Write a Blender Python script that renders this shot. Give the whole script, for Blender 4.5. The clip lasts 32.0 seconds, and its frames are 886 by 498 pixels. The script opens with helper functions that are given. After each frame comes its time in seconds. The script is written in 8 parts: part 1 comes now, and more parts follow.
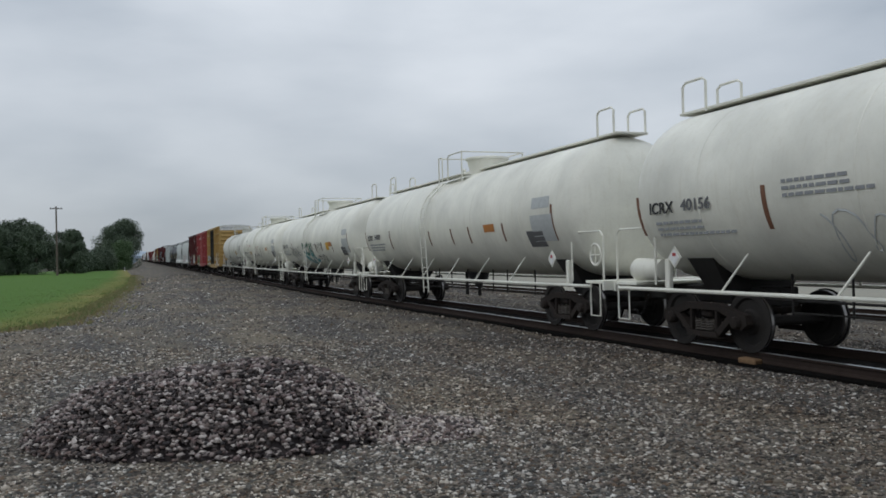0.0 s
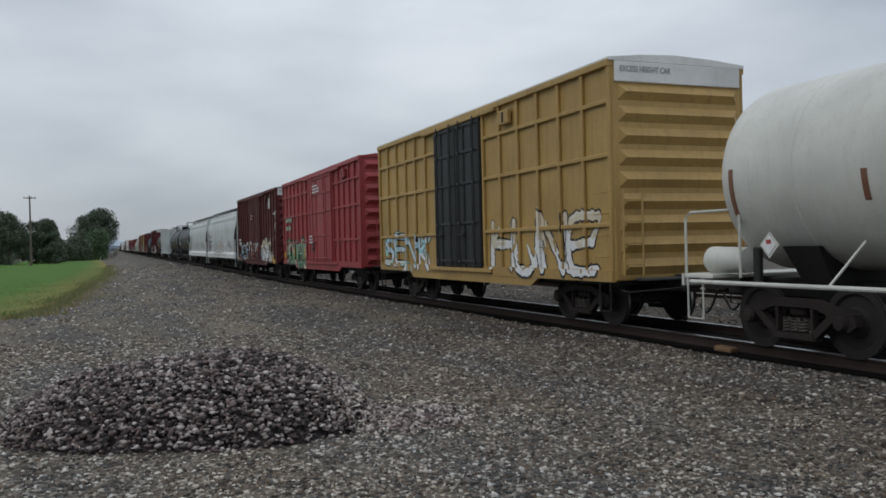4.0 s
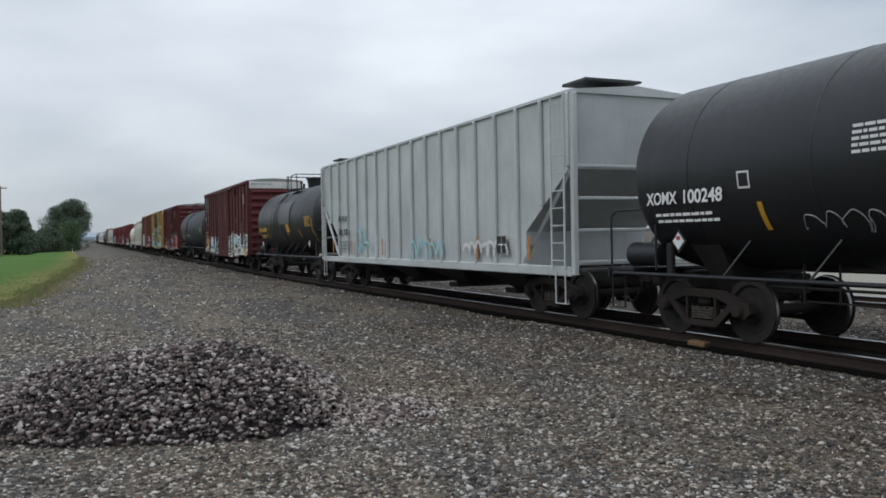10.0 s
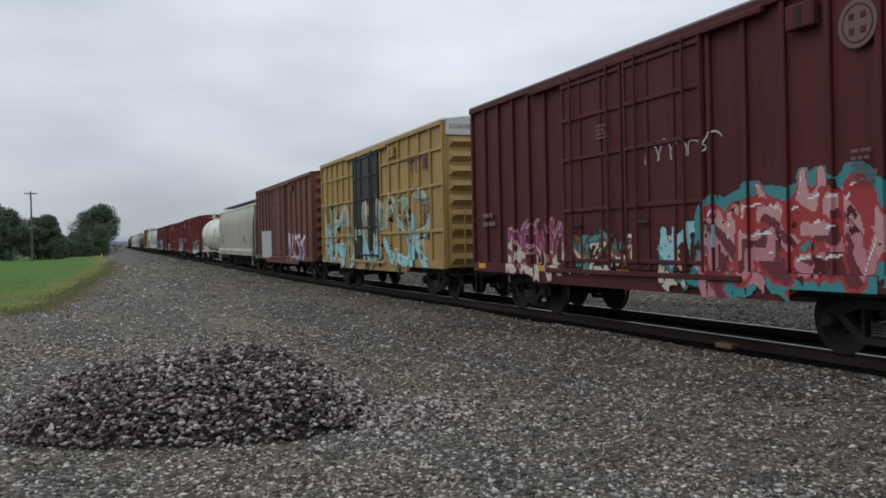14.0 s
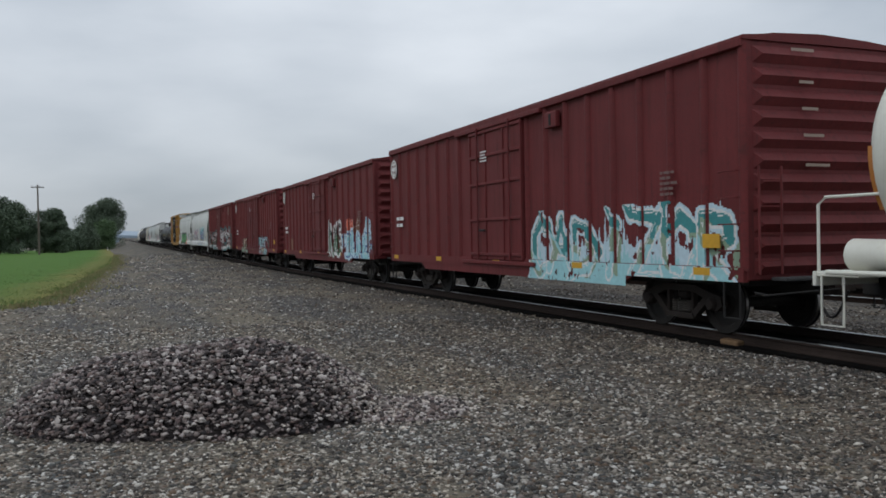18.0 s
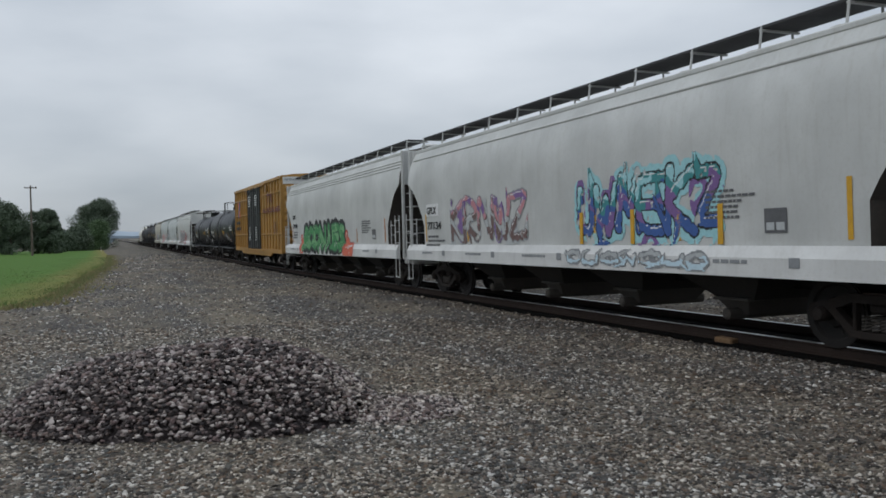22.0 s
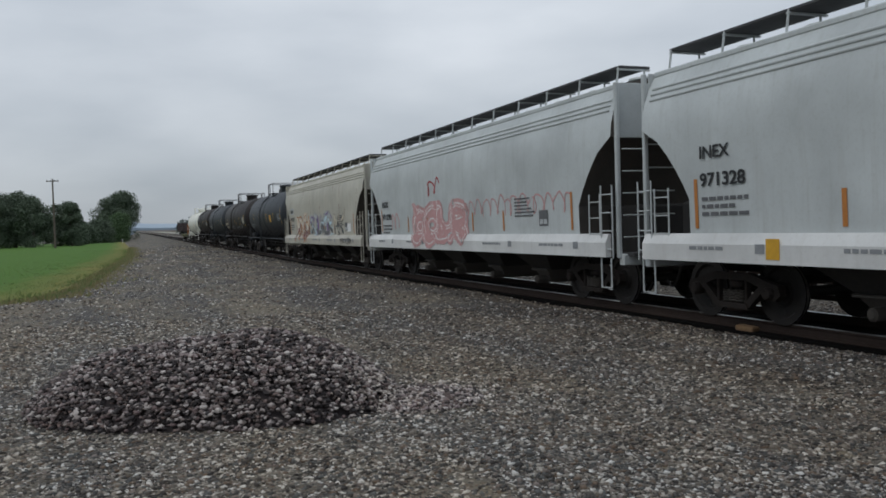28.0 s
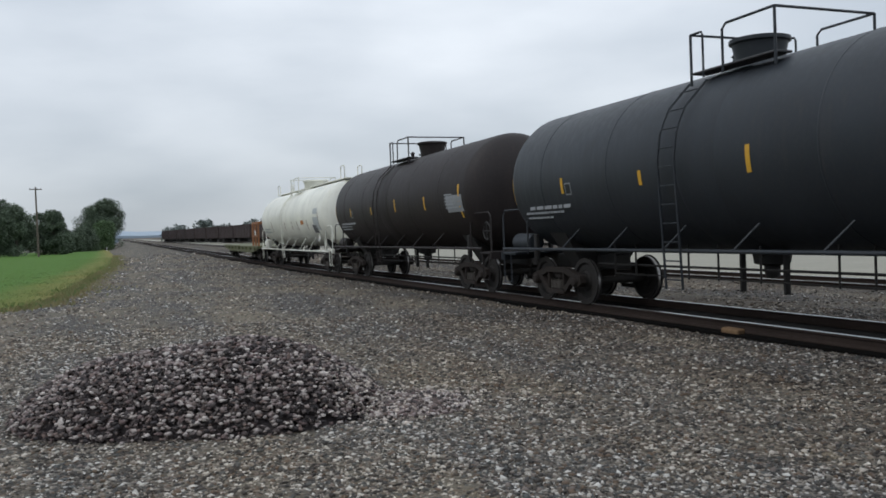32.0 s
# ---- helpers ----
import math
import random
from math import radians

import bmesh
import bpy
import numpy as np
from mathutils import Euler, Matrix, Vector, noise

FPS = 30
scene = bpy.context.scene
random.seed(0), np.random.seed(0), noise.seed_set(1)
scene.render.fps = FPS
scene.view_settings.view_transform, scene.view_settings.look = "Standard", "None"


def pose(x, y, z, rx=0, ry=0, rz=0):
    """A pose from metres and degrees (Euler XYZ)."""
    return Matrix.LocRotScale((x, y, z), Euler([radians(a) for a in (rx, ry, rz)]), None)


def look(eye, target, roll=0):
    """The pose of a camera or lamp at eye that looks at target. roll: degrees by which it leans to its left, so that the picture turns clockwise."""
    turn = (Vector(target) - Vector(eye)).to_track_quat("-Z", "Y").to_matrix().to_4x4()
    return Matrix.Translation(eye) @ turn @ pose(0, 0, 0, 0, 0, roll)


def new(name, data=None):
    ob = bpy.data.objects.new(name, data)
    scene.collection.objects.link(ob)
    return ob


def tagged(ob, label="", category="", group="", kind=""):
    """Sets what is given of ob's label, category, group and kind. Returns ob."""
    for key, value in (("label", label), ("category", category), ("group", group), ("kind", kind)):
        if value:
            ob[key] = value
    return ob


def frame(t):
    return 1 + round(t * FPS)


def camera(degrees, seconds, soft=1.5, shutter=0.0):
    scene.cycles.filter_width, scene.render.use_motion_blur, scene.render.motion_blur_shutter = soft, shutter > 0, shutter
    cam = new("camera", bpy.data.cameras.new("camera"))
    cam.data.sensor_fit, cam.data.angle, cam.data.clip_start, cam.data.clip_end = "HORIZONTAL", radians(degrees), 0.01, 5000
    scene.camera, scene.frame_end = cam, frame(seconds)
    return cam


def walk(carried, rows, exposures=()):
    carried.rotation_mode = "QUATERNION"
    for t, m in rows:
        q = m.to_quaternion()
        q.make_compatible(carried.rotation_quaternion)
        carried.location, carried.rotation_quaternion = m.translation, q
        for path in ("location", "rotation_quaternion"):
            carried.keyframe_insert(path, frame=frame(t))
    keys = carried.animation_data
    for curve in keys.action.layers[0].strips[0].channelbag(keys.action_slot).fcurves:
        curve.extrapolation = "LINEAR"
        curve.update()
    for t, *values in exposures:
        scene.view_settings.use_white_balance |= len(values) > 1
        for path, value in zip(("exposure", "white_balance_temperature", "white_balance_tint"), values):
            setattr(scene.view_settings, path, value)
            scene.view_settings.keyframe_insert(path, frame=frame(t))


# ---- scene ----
# ---- camera and its walk ----
EYE = Vector((0, 0, 1.78))
cam = camera(55.8, 32.0, soft=1.7, shutter=0.0)


def aim(yaw, pitch, roll):
    """Camera pose: yaw to the right of the track's direction, pitch upwards, lean, in degrees."""
    y, p = radians(yaw), radians(pitch)
    way = Vector((math.sin(y) * math.cos(p), math.cos(y) * math.cos(p), math.sin(p)))
    return look(EYE, EYE + way, roll)


walk(cam, [
    (0, aim(19.99, 0.5, -1.32)), (0.5, aim(20.41, 0.23, -1.34)), (1, aim(20.93, 0.07, -1.36)), (1.5, aim(21.12, -0.2, -1.16)),
    (2, aim(21.04, -0.36, -1.08)), (2.5, aim(21.07, -0.41, -1.13)), (3, aim(21.21, -0.34, -1.13)), (3.5, aim(21.33, -0.23, -1.26)),
    (5.5, aim(21.55, -0.33, -1.58)), (6, aim(21.51, -0.38, -1.32)), (6.5, aim(21.9, -0.25, -1.2)), (7, aim(21.89, -0.28, -1.12)),
    (7.5, aim(22.01, -0.45, -1.08)), (8, aim(22.25, -0.6, -1.11)), (8.5, aim(22.61, -0.55, -1.06)), (9, aim(23.11, -0.45, -1.07)),
    (9.5, aim(23.14, -0.46, -1.03)), (10, aim(23.03, -0.72, -1.0)), (10.5, aim(22.7, -0.59, -0.99)), (11, aim(22.34, -0.42, -0.97)),
    (11.5, aim(22.15, -0.34, -1.11)), (12, aim(21.82, -0.32, -1.27)), (12.5, aim(21.64, -0.4, -1.26)), (13, aim(21.6, -0.45, -1.03)),
    (13.5, aim(21.51, -0.4, -1.15)), (14, aim(21.36, -0.51, -1.32)), (14.5, aim(21.35, -0.61, -1.37)), (16.5, aim(20.27, -1.21, -1.6)),
    (17, aim(20.57, -1.28, -1.36)), (17.5, aim(20.8, -1.03, -1.11)), (18, aim(20.98, -0.83, -1.06)), (18.5, aim(20.95, -0.79, -1.17)),
    (19, aim(21.04, -0.76, -1.17)), (19.5, aim(21.17, -0.69, -1.2)), (20, aim(21.37, -0.72, -1.26)), (20.5, aim(21.47, -0.79, -1.27)),
    (21, aim(21.4, -0.88, -1.15)), (21.5, aim(21.35, -0.95, -1.17)), (22, aim(21.36, -0.89, -1.27)), (22.5, aim(21.37, -0.82, -1.28)),
    (23, aim(21.36, -0.84, -1.27)), (23.5, aim(21.18, -0.78, -1.3)), (24, aim(20.98, -0.92, -1.3)), (24.5, aim(20.67, -0.78, -1.2)),
    (25, aim(20.48, -0.62, -1.14)), (25.5, aim(20.32, -0.64, -1.17)), (27.5, aim(19.83, -1.22, -1.62)), (28, aim(20.07, -1.56, -1.71)),
    (28.5, aim(20.3, -1.73, -1.92)), (29, aim(20.39, -1.6, -1.96)), (29.5, aim(20.58, -1.61, -2.05)), (30, aim(20.64, -1.63, -2.04)),
    (30.5, aim(20.73, -1.46, -1.89)), (31, aim(20.79, -1.23, -2.07)), (31.5, aim(20.89, -1.04, -2.21)), (32, aim(21.01, -1.22, -2.17)),
], [(0, -0.17), (1, -0.14), (3, -0.14), (6, -0.13), (8, -0.12), (8.6, 0.0), (9, 0.13), (10, 0.12), (10.4, -0.1), (11, -0.34), (11.6, 0.22), (12, 0.08), (13, -0.02), (14, 0.0), (17, -0.06), (19, -0.1), (22, -0.1), (24, -0.12), (24.5, 0.05), (25, 0.2), (25.5, 0.2), (27.5, -0.15), (28, -0.17), (30, -0.14), (31, 0.22), (32, 0.12)])

# ---- world and sun: an overcast sky ----
world = bpy.data.worlds.new("overcast_sky")
scene.world = world
world.use_nodes = True
wn, wl = world.node_tree.nodes, world.node_tree.links
wn.clear()
w_out, w_bg = wn.new("ShaderNodeOutputWorld"), wn.new("ShaderNodeBackground")
w_tc, w_map = wn.new("ShaderNodeTexCoord"), wn.new("ShaderNodeMapping")
w_map.inputs["Scale"].default_value = (1.0, 1.0, 3.0)
w_map.inputs["Location"].default_value = (0.3, 0.1, 0.0)
w_n1, w_n2 = wn.new("ShaderNodeTexNoise"), wn.new("ShaderNodeTexNoise")
w_n1.inputs["Scale"].default_value, w_n1.inputs["Detail"].default_value = 1.3, 4.0
w_n1.inputs["Roughness"].default_value = 0.42
w_n2.inputs["Scale"].default_value, w_n2.inputs["Detail"].default_value = 5.0, 5.0
w_add = wn.new("ShaderNodeMath")
w_add.operation = "MULTIPLY_ADD"
w_add.inputs[1].default_value = 0.3
w_ramp = wn.new("ShaderNodeValToRGB")
w_ramp.color_ramp.elements[0].position, w_ramp.color_ramp.elements[0].color = 0.40, (0.32, 0.372, 0.436, 1)
w_ramp.color_ramp.elements[1].position, w_ramp.color_ramp.elements[1].color = 0.88, (0.735, 0.78, 0.835, 1)
w_sky = wn.new("ShaderNodeTexSky")
w_sky.sky_type, w_sky.sun_disc = "NISHITA", False
w_sky.sun_elevation, w_sky.sun_rotation = radians(47), radians(260)
w_mix = wn.new("ShaderNodeMix")
w_mix.data_type = "RGBA"
w_mix.inputs[0].default_value = 0.012
wl.new(w_tc.outputs["Generated"], w_map.inputs["Vector"])
wl.new(w_map.outputs[0], w_n1.inputs["Vector"])
wl.new(w_map.outputs[0], w_n2.inputs["Vector"])
wl.new(w_n2.outputs["Fac"], w_add.inputs[0])
wl.new(w_n1.outputs["Fac"], w_add.inputs[2])
w_sep, w_lean = wn.new("ShaderNodeSeparateXYZ"), wn.new("ShaderNodeMath")
w_lean.operation = "MULTIPLY_ADD"
w_lean.inputs[1].default_value = 0.16
w_off = wn.new("ShaderNodeMath")
w_off.inputs[1].default_value = -0.06
wl.new(w_tc.outputs["Generated"], w_sep.inputs[0])
wl.new(w_sep.outputs["X"], w_lean.inputs[0])
wl.new(w_add.outputs[0], w_lean.inputs[2])
wl.new(w_lean.outputs[0], w_off.inputs[0])
wl.new(w_off.outputs[0], w_ramp.inputs[0])
w_up = wn.new("ShaderNodeMath")
w_up.operation, w_up.use_clamp = "MULTIPLY_ADD", False
w_up.inputs[1].default_value, w_up.inputs[2].default_value = 1.05, 0.80
wl.new(w_sep.outputs["Z"], w_up.inputs[0])
w_floor = wn.new("ShaderNodeMath")
w_floor.operation = "MAXIMUM"
w_floor.inputs[1].default_value = 0.80
wl.new(w_up.outputs[0], w_floor.inputs[0])
w_shade = wn.new("ShaderNodeVectorMath")
w_shade.operation = "SCALE"
wl.new(w_ramp.outputs[0], w_shade.inputs[0])
wl.new(w_floor.outputs[0], w_shade.inputs["Scale"])
wl.new(w_shade.outputs[0], w_mix.inputs[6])
wl.new(w_sky.outputs[0], w_mix.inputs[7])
wl.new(w_mix.outputs[2], w_bg.inputs["Color"])
w_bg.inputs["Strength"].default_value = 1.0
wl.new(w_bg.outputs[0], w_out.inputs[0])

sun = new("sun", bpy.data.lights.new("sun", "SUN"))
sun.data.energy, sun.data.angle, sun.data.color = 0.7, radians(35), (1.0, 0.97, 0.93)
sun.matrix_world = look((0, 0, 60), (54, 12, 0))
scene.view_settings.exposure = 0.0

# ---- materials ----


def nodes_of(name):
    m = bpy.data.materials.new(name)
    m.use_nodes = True
    return m, m.node_tree.nodes, m.node_tree.links, m.node_tree.nodes["Principled BSDF"]


def noise_node(n, l, vec, scale, detail=4.0, rough=0.55):
    t = n.new("ShaderNodeTexNoise")
    t.inputs["Scale"].default_value, t.inputs["Detail"].default_value, t.inputs["Roughness"].default_value = scale, detail, rough
    if vec:
        l.new(vec, t.inputs["Vector"])
    return t.outputs["Fac"]


def ramp_node(n, l, fac, stops, mode="LINEAR"):
    r = n.new("ShaderNodeValToRGB")
    r.color_ramp.interpolation = mode
    els = r.color_ramp.elements
    while len(els) < len(stops):
        els.new(0.5)
    for e, (p, c) in zip(els, stops):
        e.position, e.color = p, (*c, 1) if len(c) == 3 else c
    l.new(fac, r.inputs[0])
    return r.outputs[0]


def mix_node(n, l, fac, a, b, blend="MIX"):
    m = n.new("ShaderNodeMix")
    m.data_type, m.blend_type = "RGBA", blend
    for s, v in ((0, fac), (6, a), (7, b)):
        if isinstance(v, (int, float)):
            m.inputs[s].default_value = v
        elif isinstance(v, tuple):
            m.inputs[s].default_value = (*v, 1)
        else:
            l.new(v, m.inputs[s])
    return m.outputs[2]


def scaled(n, l, vec, s, obj=None):
    m = n.new("ShaderNodeMapping")
    m.inputs["Scale"].default_value = s
    l.new(vec, m.inputs["Vector"])
    return m.outputs[0]


def bump_node(n, l, height, strength, dist, bsdf):
    b = n.new("ShaderNodeBump")
    b.inputs["Strength"].default_value, b.inputs["Distance"].default_value = strength, dist
    l.new(height, b.inputs["Height"])
    l.new(b.outputs[0], bsdf.inputs["Normal"])


def paint(name, colour, rough=0.5, dirt=(0.10, 0.085, 0.07), amount=0.5, streak=0.5, metal=0.0, bump=0.15, gloss=0.5):
    """Weathered paint on steel: blotches, vertical streaks and fine grime, varied from object to object."""
    m, n, l, p = nodes_of(name)
    tc = n.new("ShaderNodeTexCoord").outputs["Object"]
    info = n.new("ShaderNodeObjectInfo").outputs["Random"]
    off = n.new("ShaderNodeVectorMath")
    off.operation = "ADD"
    l.new(tc, off.inputs[0])
    shift = n.new("ShaderNodeMath")
    shift.operation = "MULTIPLY"
    shift.inputs[1].default_value = 37.0
    l.new(info, shift.inputs[0])
    l.new(shift.outputs[0], off.inputs[1])
    v = off.outputs[0]
    big = noise_node(n, l, v, 0.7, 5.0)
    strk = noise_node(n, l, scaled(n, l, v, (5.0, 5.0, 0.35)), 1.6, 6.0, 0.65)
    fine = noise_node(n, l, v, 18.0, 4.0, 0.7)
    dark = tuple(c * 0.72 for c in colour)
    c = mix_node(n, l, ramp_node(n, l, big, [(0.3, (0, 0, 0)), (0.72, (1, 1, 1))]), colour, dark)
    s = ramp_node(n, l, strk, [(0.52, (0, 0, 0)), (0.8, (streak,) * 3)])
    c = mix_node(n, l, s, c, dirt)
    f = ramp_node(n, l, fine, [(0.5, (0, 0, 0)), (0.85, (amount,) * 3)])
    c = mix_node(n, l, f, c, dirt)
    l.new(c, p.inputs["Base Color"])
    r = n.new("ShaderNodeMapRange")
    r.inputs["To Min"].default_value, r.inputs["To Max"].default_value = rough - 0.12, min(1.0, rough + 0.2)
    l.new(strk, r.inputs["Value"])
    l.new(r.outputs[0], p.inputs["Roughness"])
    p.inputs["Metallic"].default_value = metal
    p.inputs["Specular IOR Level"].default_value = gloss
    bump_node(n, l, big, bump, 0.02, p)
    return m


def plain(name, colour, rough=0.6, metal=0.0, scale=25.0, vary=0.25):
    """A plain painted or bare surface with grain at two scales."""
    m, n, l, p = nodes_of(name)
    tc = n.new("ShaderNodeTexCoord").outputs["Object"]
    a, b = noise_node(n, l, tc, scale, 4.0), noise_node(n, l, tc, scale * 0.08, 3.0)
    lo, hi = tuple(c * (1 - vary) for c in colour), tuple(min(1, c * (1 + vary)) for c in colour)
    c = ramp_node(n, l, a, [(0.3, lo), (0.7, hi)])
    c = mix_node(n, l, b, c, tuple(x * 0.8 for x in colour))
    l.new(c, p.inputs["Base Color"])
    p.inputs["Roughness"].default_value, p.inputs["Metallic"].default_value = rough, metal
    return m


def stone_material(name, tones, rough=0.9, stained=False):
    """Crushed rock: each stone has its own tone."""
    m, n, l, p = nodes_of(name)
    geo = n.new("ShaderNodeNewGeometry").outputs["Random Per Island"]
    info = n.new("ShaderNodeObjectInfo").outputs["Random"]
    add = n.new("ShaderNodeMath")
    add.operation = "ADD"
    l.new(geo, add.inputs[0])
    l.new(info, add.inputs[1])
    fr = n.new("ShaderNodeMath")
    fr.operation = "FRACT"
    l.new(add.outputs[0], fr.inputs[0])
    c = ramp_node(n, l, fr.outputs[0], [(i / len(tones), t) for i, t in enumerate(tones)], "CONSTANT")
    pos = n.new("ShaderNodeNewGeometry").outputs["Position"]
    g = noise_node(n, l, pos, 60.0, 3.0)
    c = mix_node(n, l, ramp_node(n, l, g, [(0.4, (0, 0, 0)), (0.75, (0.3,) * 3)]), c, (0.10, 0.095, 0.09))
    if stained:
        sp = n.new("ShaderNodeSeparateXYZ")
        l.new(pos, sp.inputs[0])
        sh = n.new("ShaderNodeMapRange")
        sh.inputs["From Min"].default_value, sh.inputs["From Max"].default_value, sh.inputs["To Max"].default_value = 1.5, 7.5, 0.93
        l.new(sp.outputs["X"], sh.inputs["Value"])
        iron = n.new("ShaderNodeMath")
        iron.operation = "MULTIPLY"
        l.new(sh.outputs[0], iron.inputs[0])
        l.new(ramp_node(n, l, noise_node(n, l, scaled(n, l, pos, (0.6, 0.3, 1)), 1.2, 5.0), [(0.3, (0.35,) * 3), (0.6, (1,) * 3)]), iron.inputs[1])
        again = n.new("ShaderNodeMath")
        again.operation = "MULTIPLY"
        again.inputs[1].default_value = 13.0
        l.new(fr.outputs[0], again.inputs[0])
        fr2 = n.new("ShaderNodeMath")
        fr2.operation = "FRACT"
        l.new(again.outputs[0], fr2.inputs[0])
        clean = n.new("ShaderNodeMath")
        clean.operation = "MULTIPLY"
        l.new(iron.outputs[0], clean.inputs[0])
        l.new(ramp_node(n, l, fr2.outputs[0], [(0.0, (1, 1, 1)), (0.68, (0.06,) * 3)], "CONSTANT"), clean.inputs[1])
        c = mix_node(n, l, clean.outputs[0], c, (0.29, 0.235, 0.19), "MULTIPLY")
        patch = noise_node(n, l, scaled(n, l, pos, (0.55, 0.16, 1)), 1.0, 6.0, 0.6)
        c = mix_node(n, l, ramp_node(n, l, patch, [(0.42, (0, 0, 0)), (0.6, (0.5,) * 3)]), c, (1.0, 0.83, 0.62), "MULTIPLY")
    l.new(c, p.inputs["Base Color"])
    p.inputs["Roughness"].default_value = rough
    bump_node(n, l, g, 0.4, 0.01, p)
    return m


def gravel_material(name, tones, size=24.0, weeds=0.4):
    """Crushed-rock ground: cells of stones in grey and brown tones, stained in long patches."""
    m, n, l, p = nodes_of(name)
    pos = n.new("ShaderNodeNewGeometry").outputs["Position"]
    vo = n.new("ShaderNodeTexVoronoi")
    vo.inputs["Scale"].default_value = size
    l.new(pos, vo.inputs["Vector"])
    sep = n.new("ShaderNodeSeparateColor")
    l.new(vo.outputs["Color"], sep.inputs[0])
    c = ramp_node(n, l, sep.outputs[0], [(i / len(tones), t) for i, t in enumerate(tones)])
    edge = ramp_node(n, l, vo.outputs["Distance"], [(0.12, (0, 0, 0)), (0.6, (0.95,) * 3)])
    c = mix_node(n, l, edge, c, (0.03, 0.028, 0.025))
    # clumps of paler and darker rock, at a metre and at a hand's width
    clump = noise_node(n, l, pos, 7.0, 5.0, 0.75)
    c = mix_node(n, l, ramp_node(n, l, clump, [(0.40, (0.75,) * 3), (0.5, (0, 0, 0))]), c, tuple(q * 0.32 for q in tones[1]))
    c = mix_node(n, l, ramp_node(n, l, clump, [(0.54, (0, 0, 0)), (0.66, (0.8,) * 3)]), c, tuple(min(1, q * 1.45) for q in tones[-3]))
    patch = noise_node(n, l, scaled(n, l, pos, (0.55, 0.16, 1)), 1.0, 6.0, 0.6)
    c = mix_node(n, l, ramp_node(n, l, patch, [(0.42, (0, 0, 0)), (0.6, (weeds * 1.3,) * 3)]), c, (0.175, 0.145, 0.10))
    fleck = noise_node(n, l, scaled(n, l, pos, (1.3, 0.5, 1)), 2.6, 6.0, 0.7)
    c = mix_node(n, l, ramp_node(n, l, fleck, [(0.56, (0, 0, 0)), (0.66, (weeds,) * 3)]), c, (0.20, 0.155, 0.09))
    wet = noise_node(n, l, scaled(n, l, pos, (0.9, 0.4, 1)), 0.8, 4.0)
    c = mix_node(n, l, ramp_node(n, l, wet, [(0.5, (0, 0, 0)), (0.75, (0.45,) * 3)]), c, (0.055, 0.052, 0.048))
    sp = n.new("ShaderNodeSeparateXYZ")
    l.new(pos, sp.inputs[0])
    sh = n.new("ShaderNodeMapRange")
    sh.inputs["From Min"].default_value, sh.inputs["From Max"].default_value = 2.5, 8.5
    l.new(sp.outputs["X"], sh.inputs["Value"])
    rust = n.new("ShaderNodeMath")
    rust.operation = "MULTIPLY"
    l.new(sh.outputs[0], rust.inputs[0])
    l.new(ramp_node(n, l, noise_node(n, l, scaled(n, l, pos, (0.6, 0.3, 1)), 1.2, 5.0), [(0.3, (0.25 * weeds,) * 3), (0.6, (1.6 * weeds,) * 3)]), rust.inputs[1])
    c = mix_node(n, l, rust.outputs[0], c, (0.42, 0.345, 0.28), "MULTIPLY")
    l.new(c, p.inputs["Base Color"])
    p.inputs["Roughness"].default_value = 0.92
    bump_node(n, l, vo.outputs["Distance"], 0.9, 0.03, p)
    return m


def leaf_material(name, tones):
    m, n, l, p = nodes_of(name)
    geo = n.new("ShaderNodeNewGeometry").outputs["Random Per Island"]
    pos = n.new("ShaderNodeNewGeometry").outputs["Position"]
    c = ramp_node(n, l, geo, [(i / len(tones), t) for i, t in enumerate(tones)])
    big = noise_node(n, l, pos, 0.35, 3.0)
    c = mix_node(n, l, ramp_node(n, l, big, [(0.35, (0, 0, 0)), (0.7, (0.6,) * 3)]), c, tones[0])
    l.new(c, p.inputs["Base Color"])
    p.inputs["Roughness"].default_value = 0.75
    return m


def field_material(name):
    """A crop field: rows of green with a dry yellow edge towards the gravel."""
    m, n, l, p = nodes_of(name)
    pos = n.new("ShaderNodeNewGeometry").outputs["Position"]
    a = noise_node(n, l, pos, 9.0, 5.0, 0.7)
    b = noise_node(n, l, scaled(n, l, pos, (0.4, 0.06, 1)), 1.0, 4.0)
    c = ramp_node(n, l, a, [(0.3, (0.055, 0.115, 0.024)), (0.7, (0.098, 0.178, 0.040))])
    c = mix_node(n, l, ramp_node(n, l, b, [(0.45, (0, 0, 0)), (0.75, (0.5,) * 3)]), c, (0.082, 0.165, 0.036))
    inside = n.new("ShaderNodeAttribute")
    inside.attribute_name = "inland"
    wob = n.new("ShaderNodeMath")
    wob.operation = "MULTIPLY_ADD"
    wob.inputs[1].default_value = -3.4
    l.new(noise_node(n, l, scaled(n, l, pos, (1.0, 0.3, 1)), 0.55, 5.0), wob.inputs[0])
    l.new(inside.outputs["Fac"], wob.inputs[2])
    mr = n.new("ShaderNodeMapRange")
    mr.inputs["From Min"].default_value, mr.inputs["From Max"].default_value = 1.1, -1.2
    l.new(wob.outputs[0], mr.inputs["Value"])
    dry = ramp_node(n, l, a, [(0.3, (0.13, 0.14, 0.04)), (0.7, (0.23, 0.19, 0.07))])
    c = mix_node(n, l, mr.outputs[0], c, dry)
    l.new(c, p.inputs["Base Color"])
    p.inputs["Roughness"].default_value = 0.9
    p.inputs["Specular IOR Level"].default_value = 0.08
    bump_node(n, l, a, 0.8, 0.05, p)
    return m


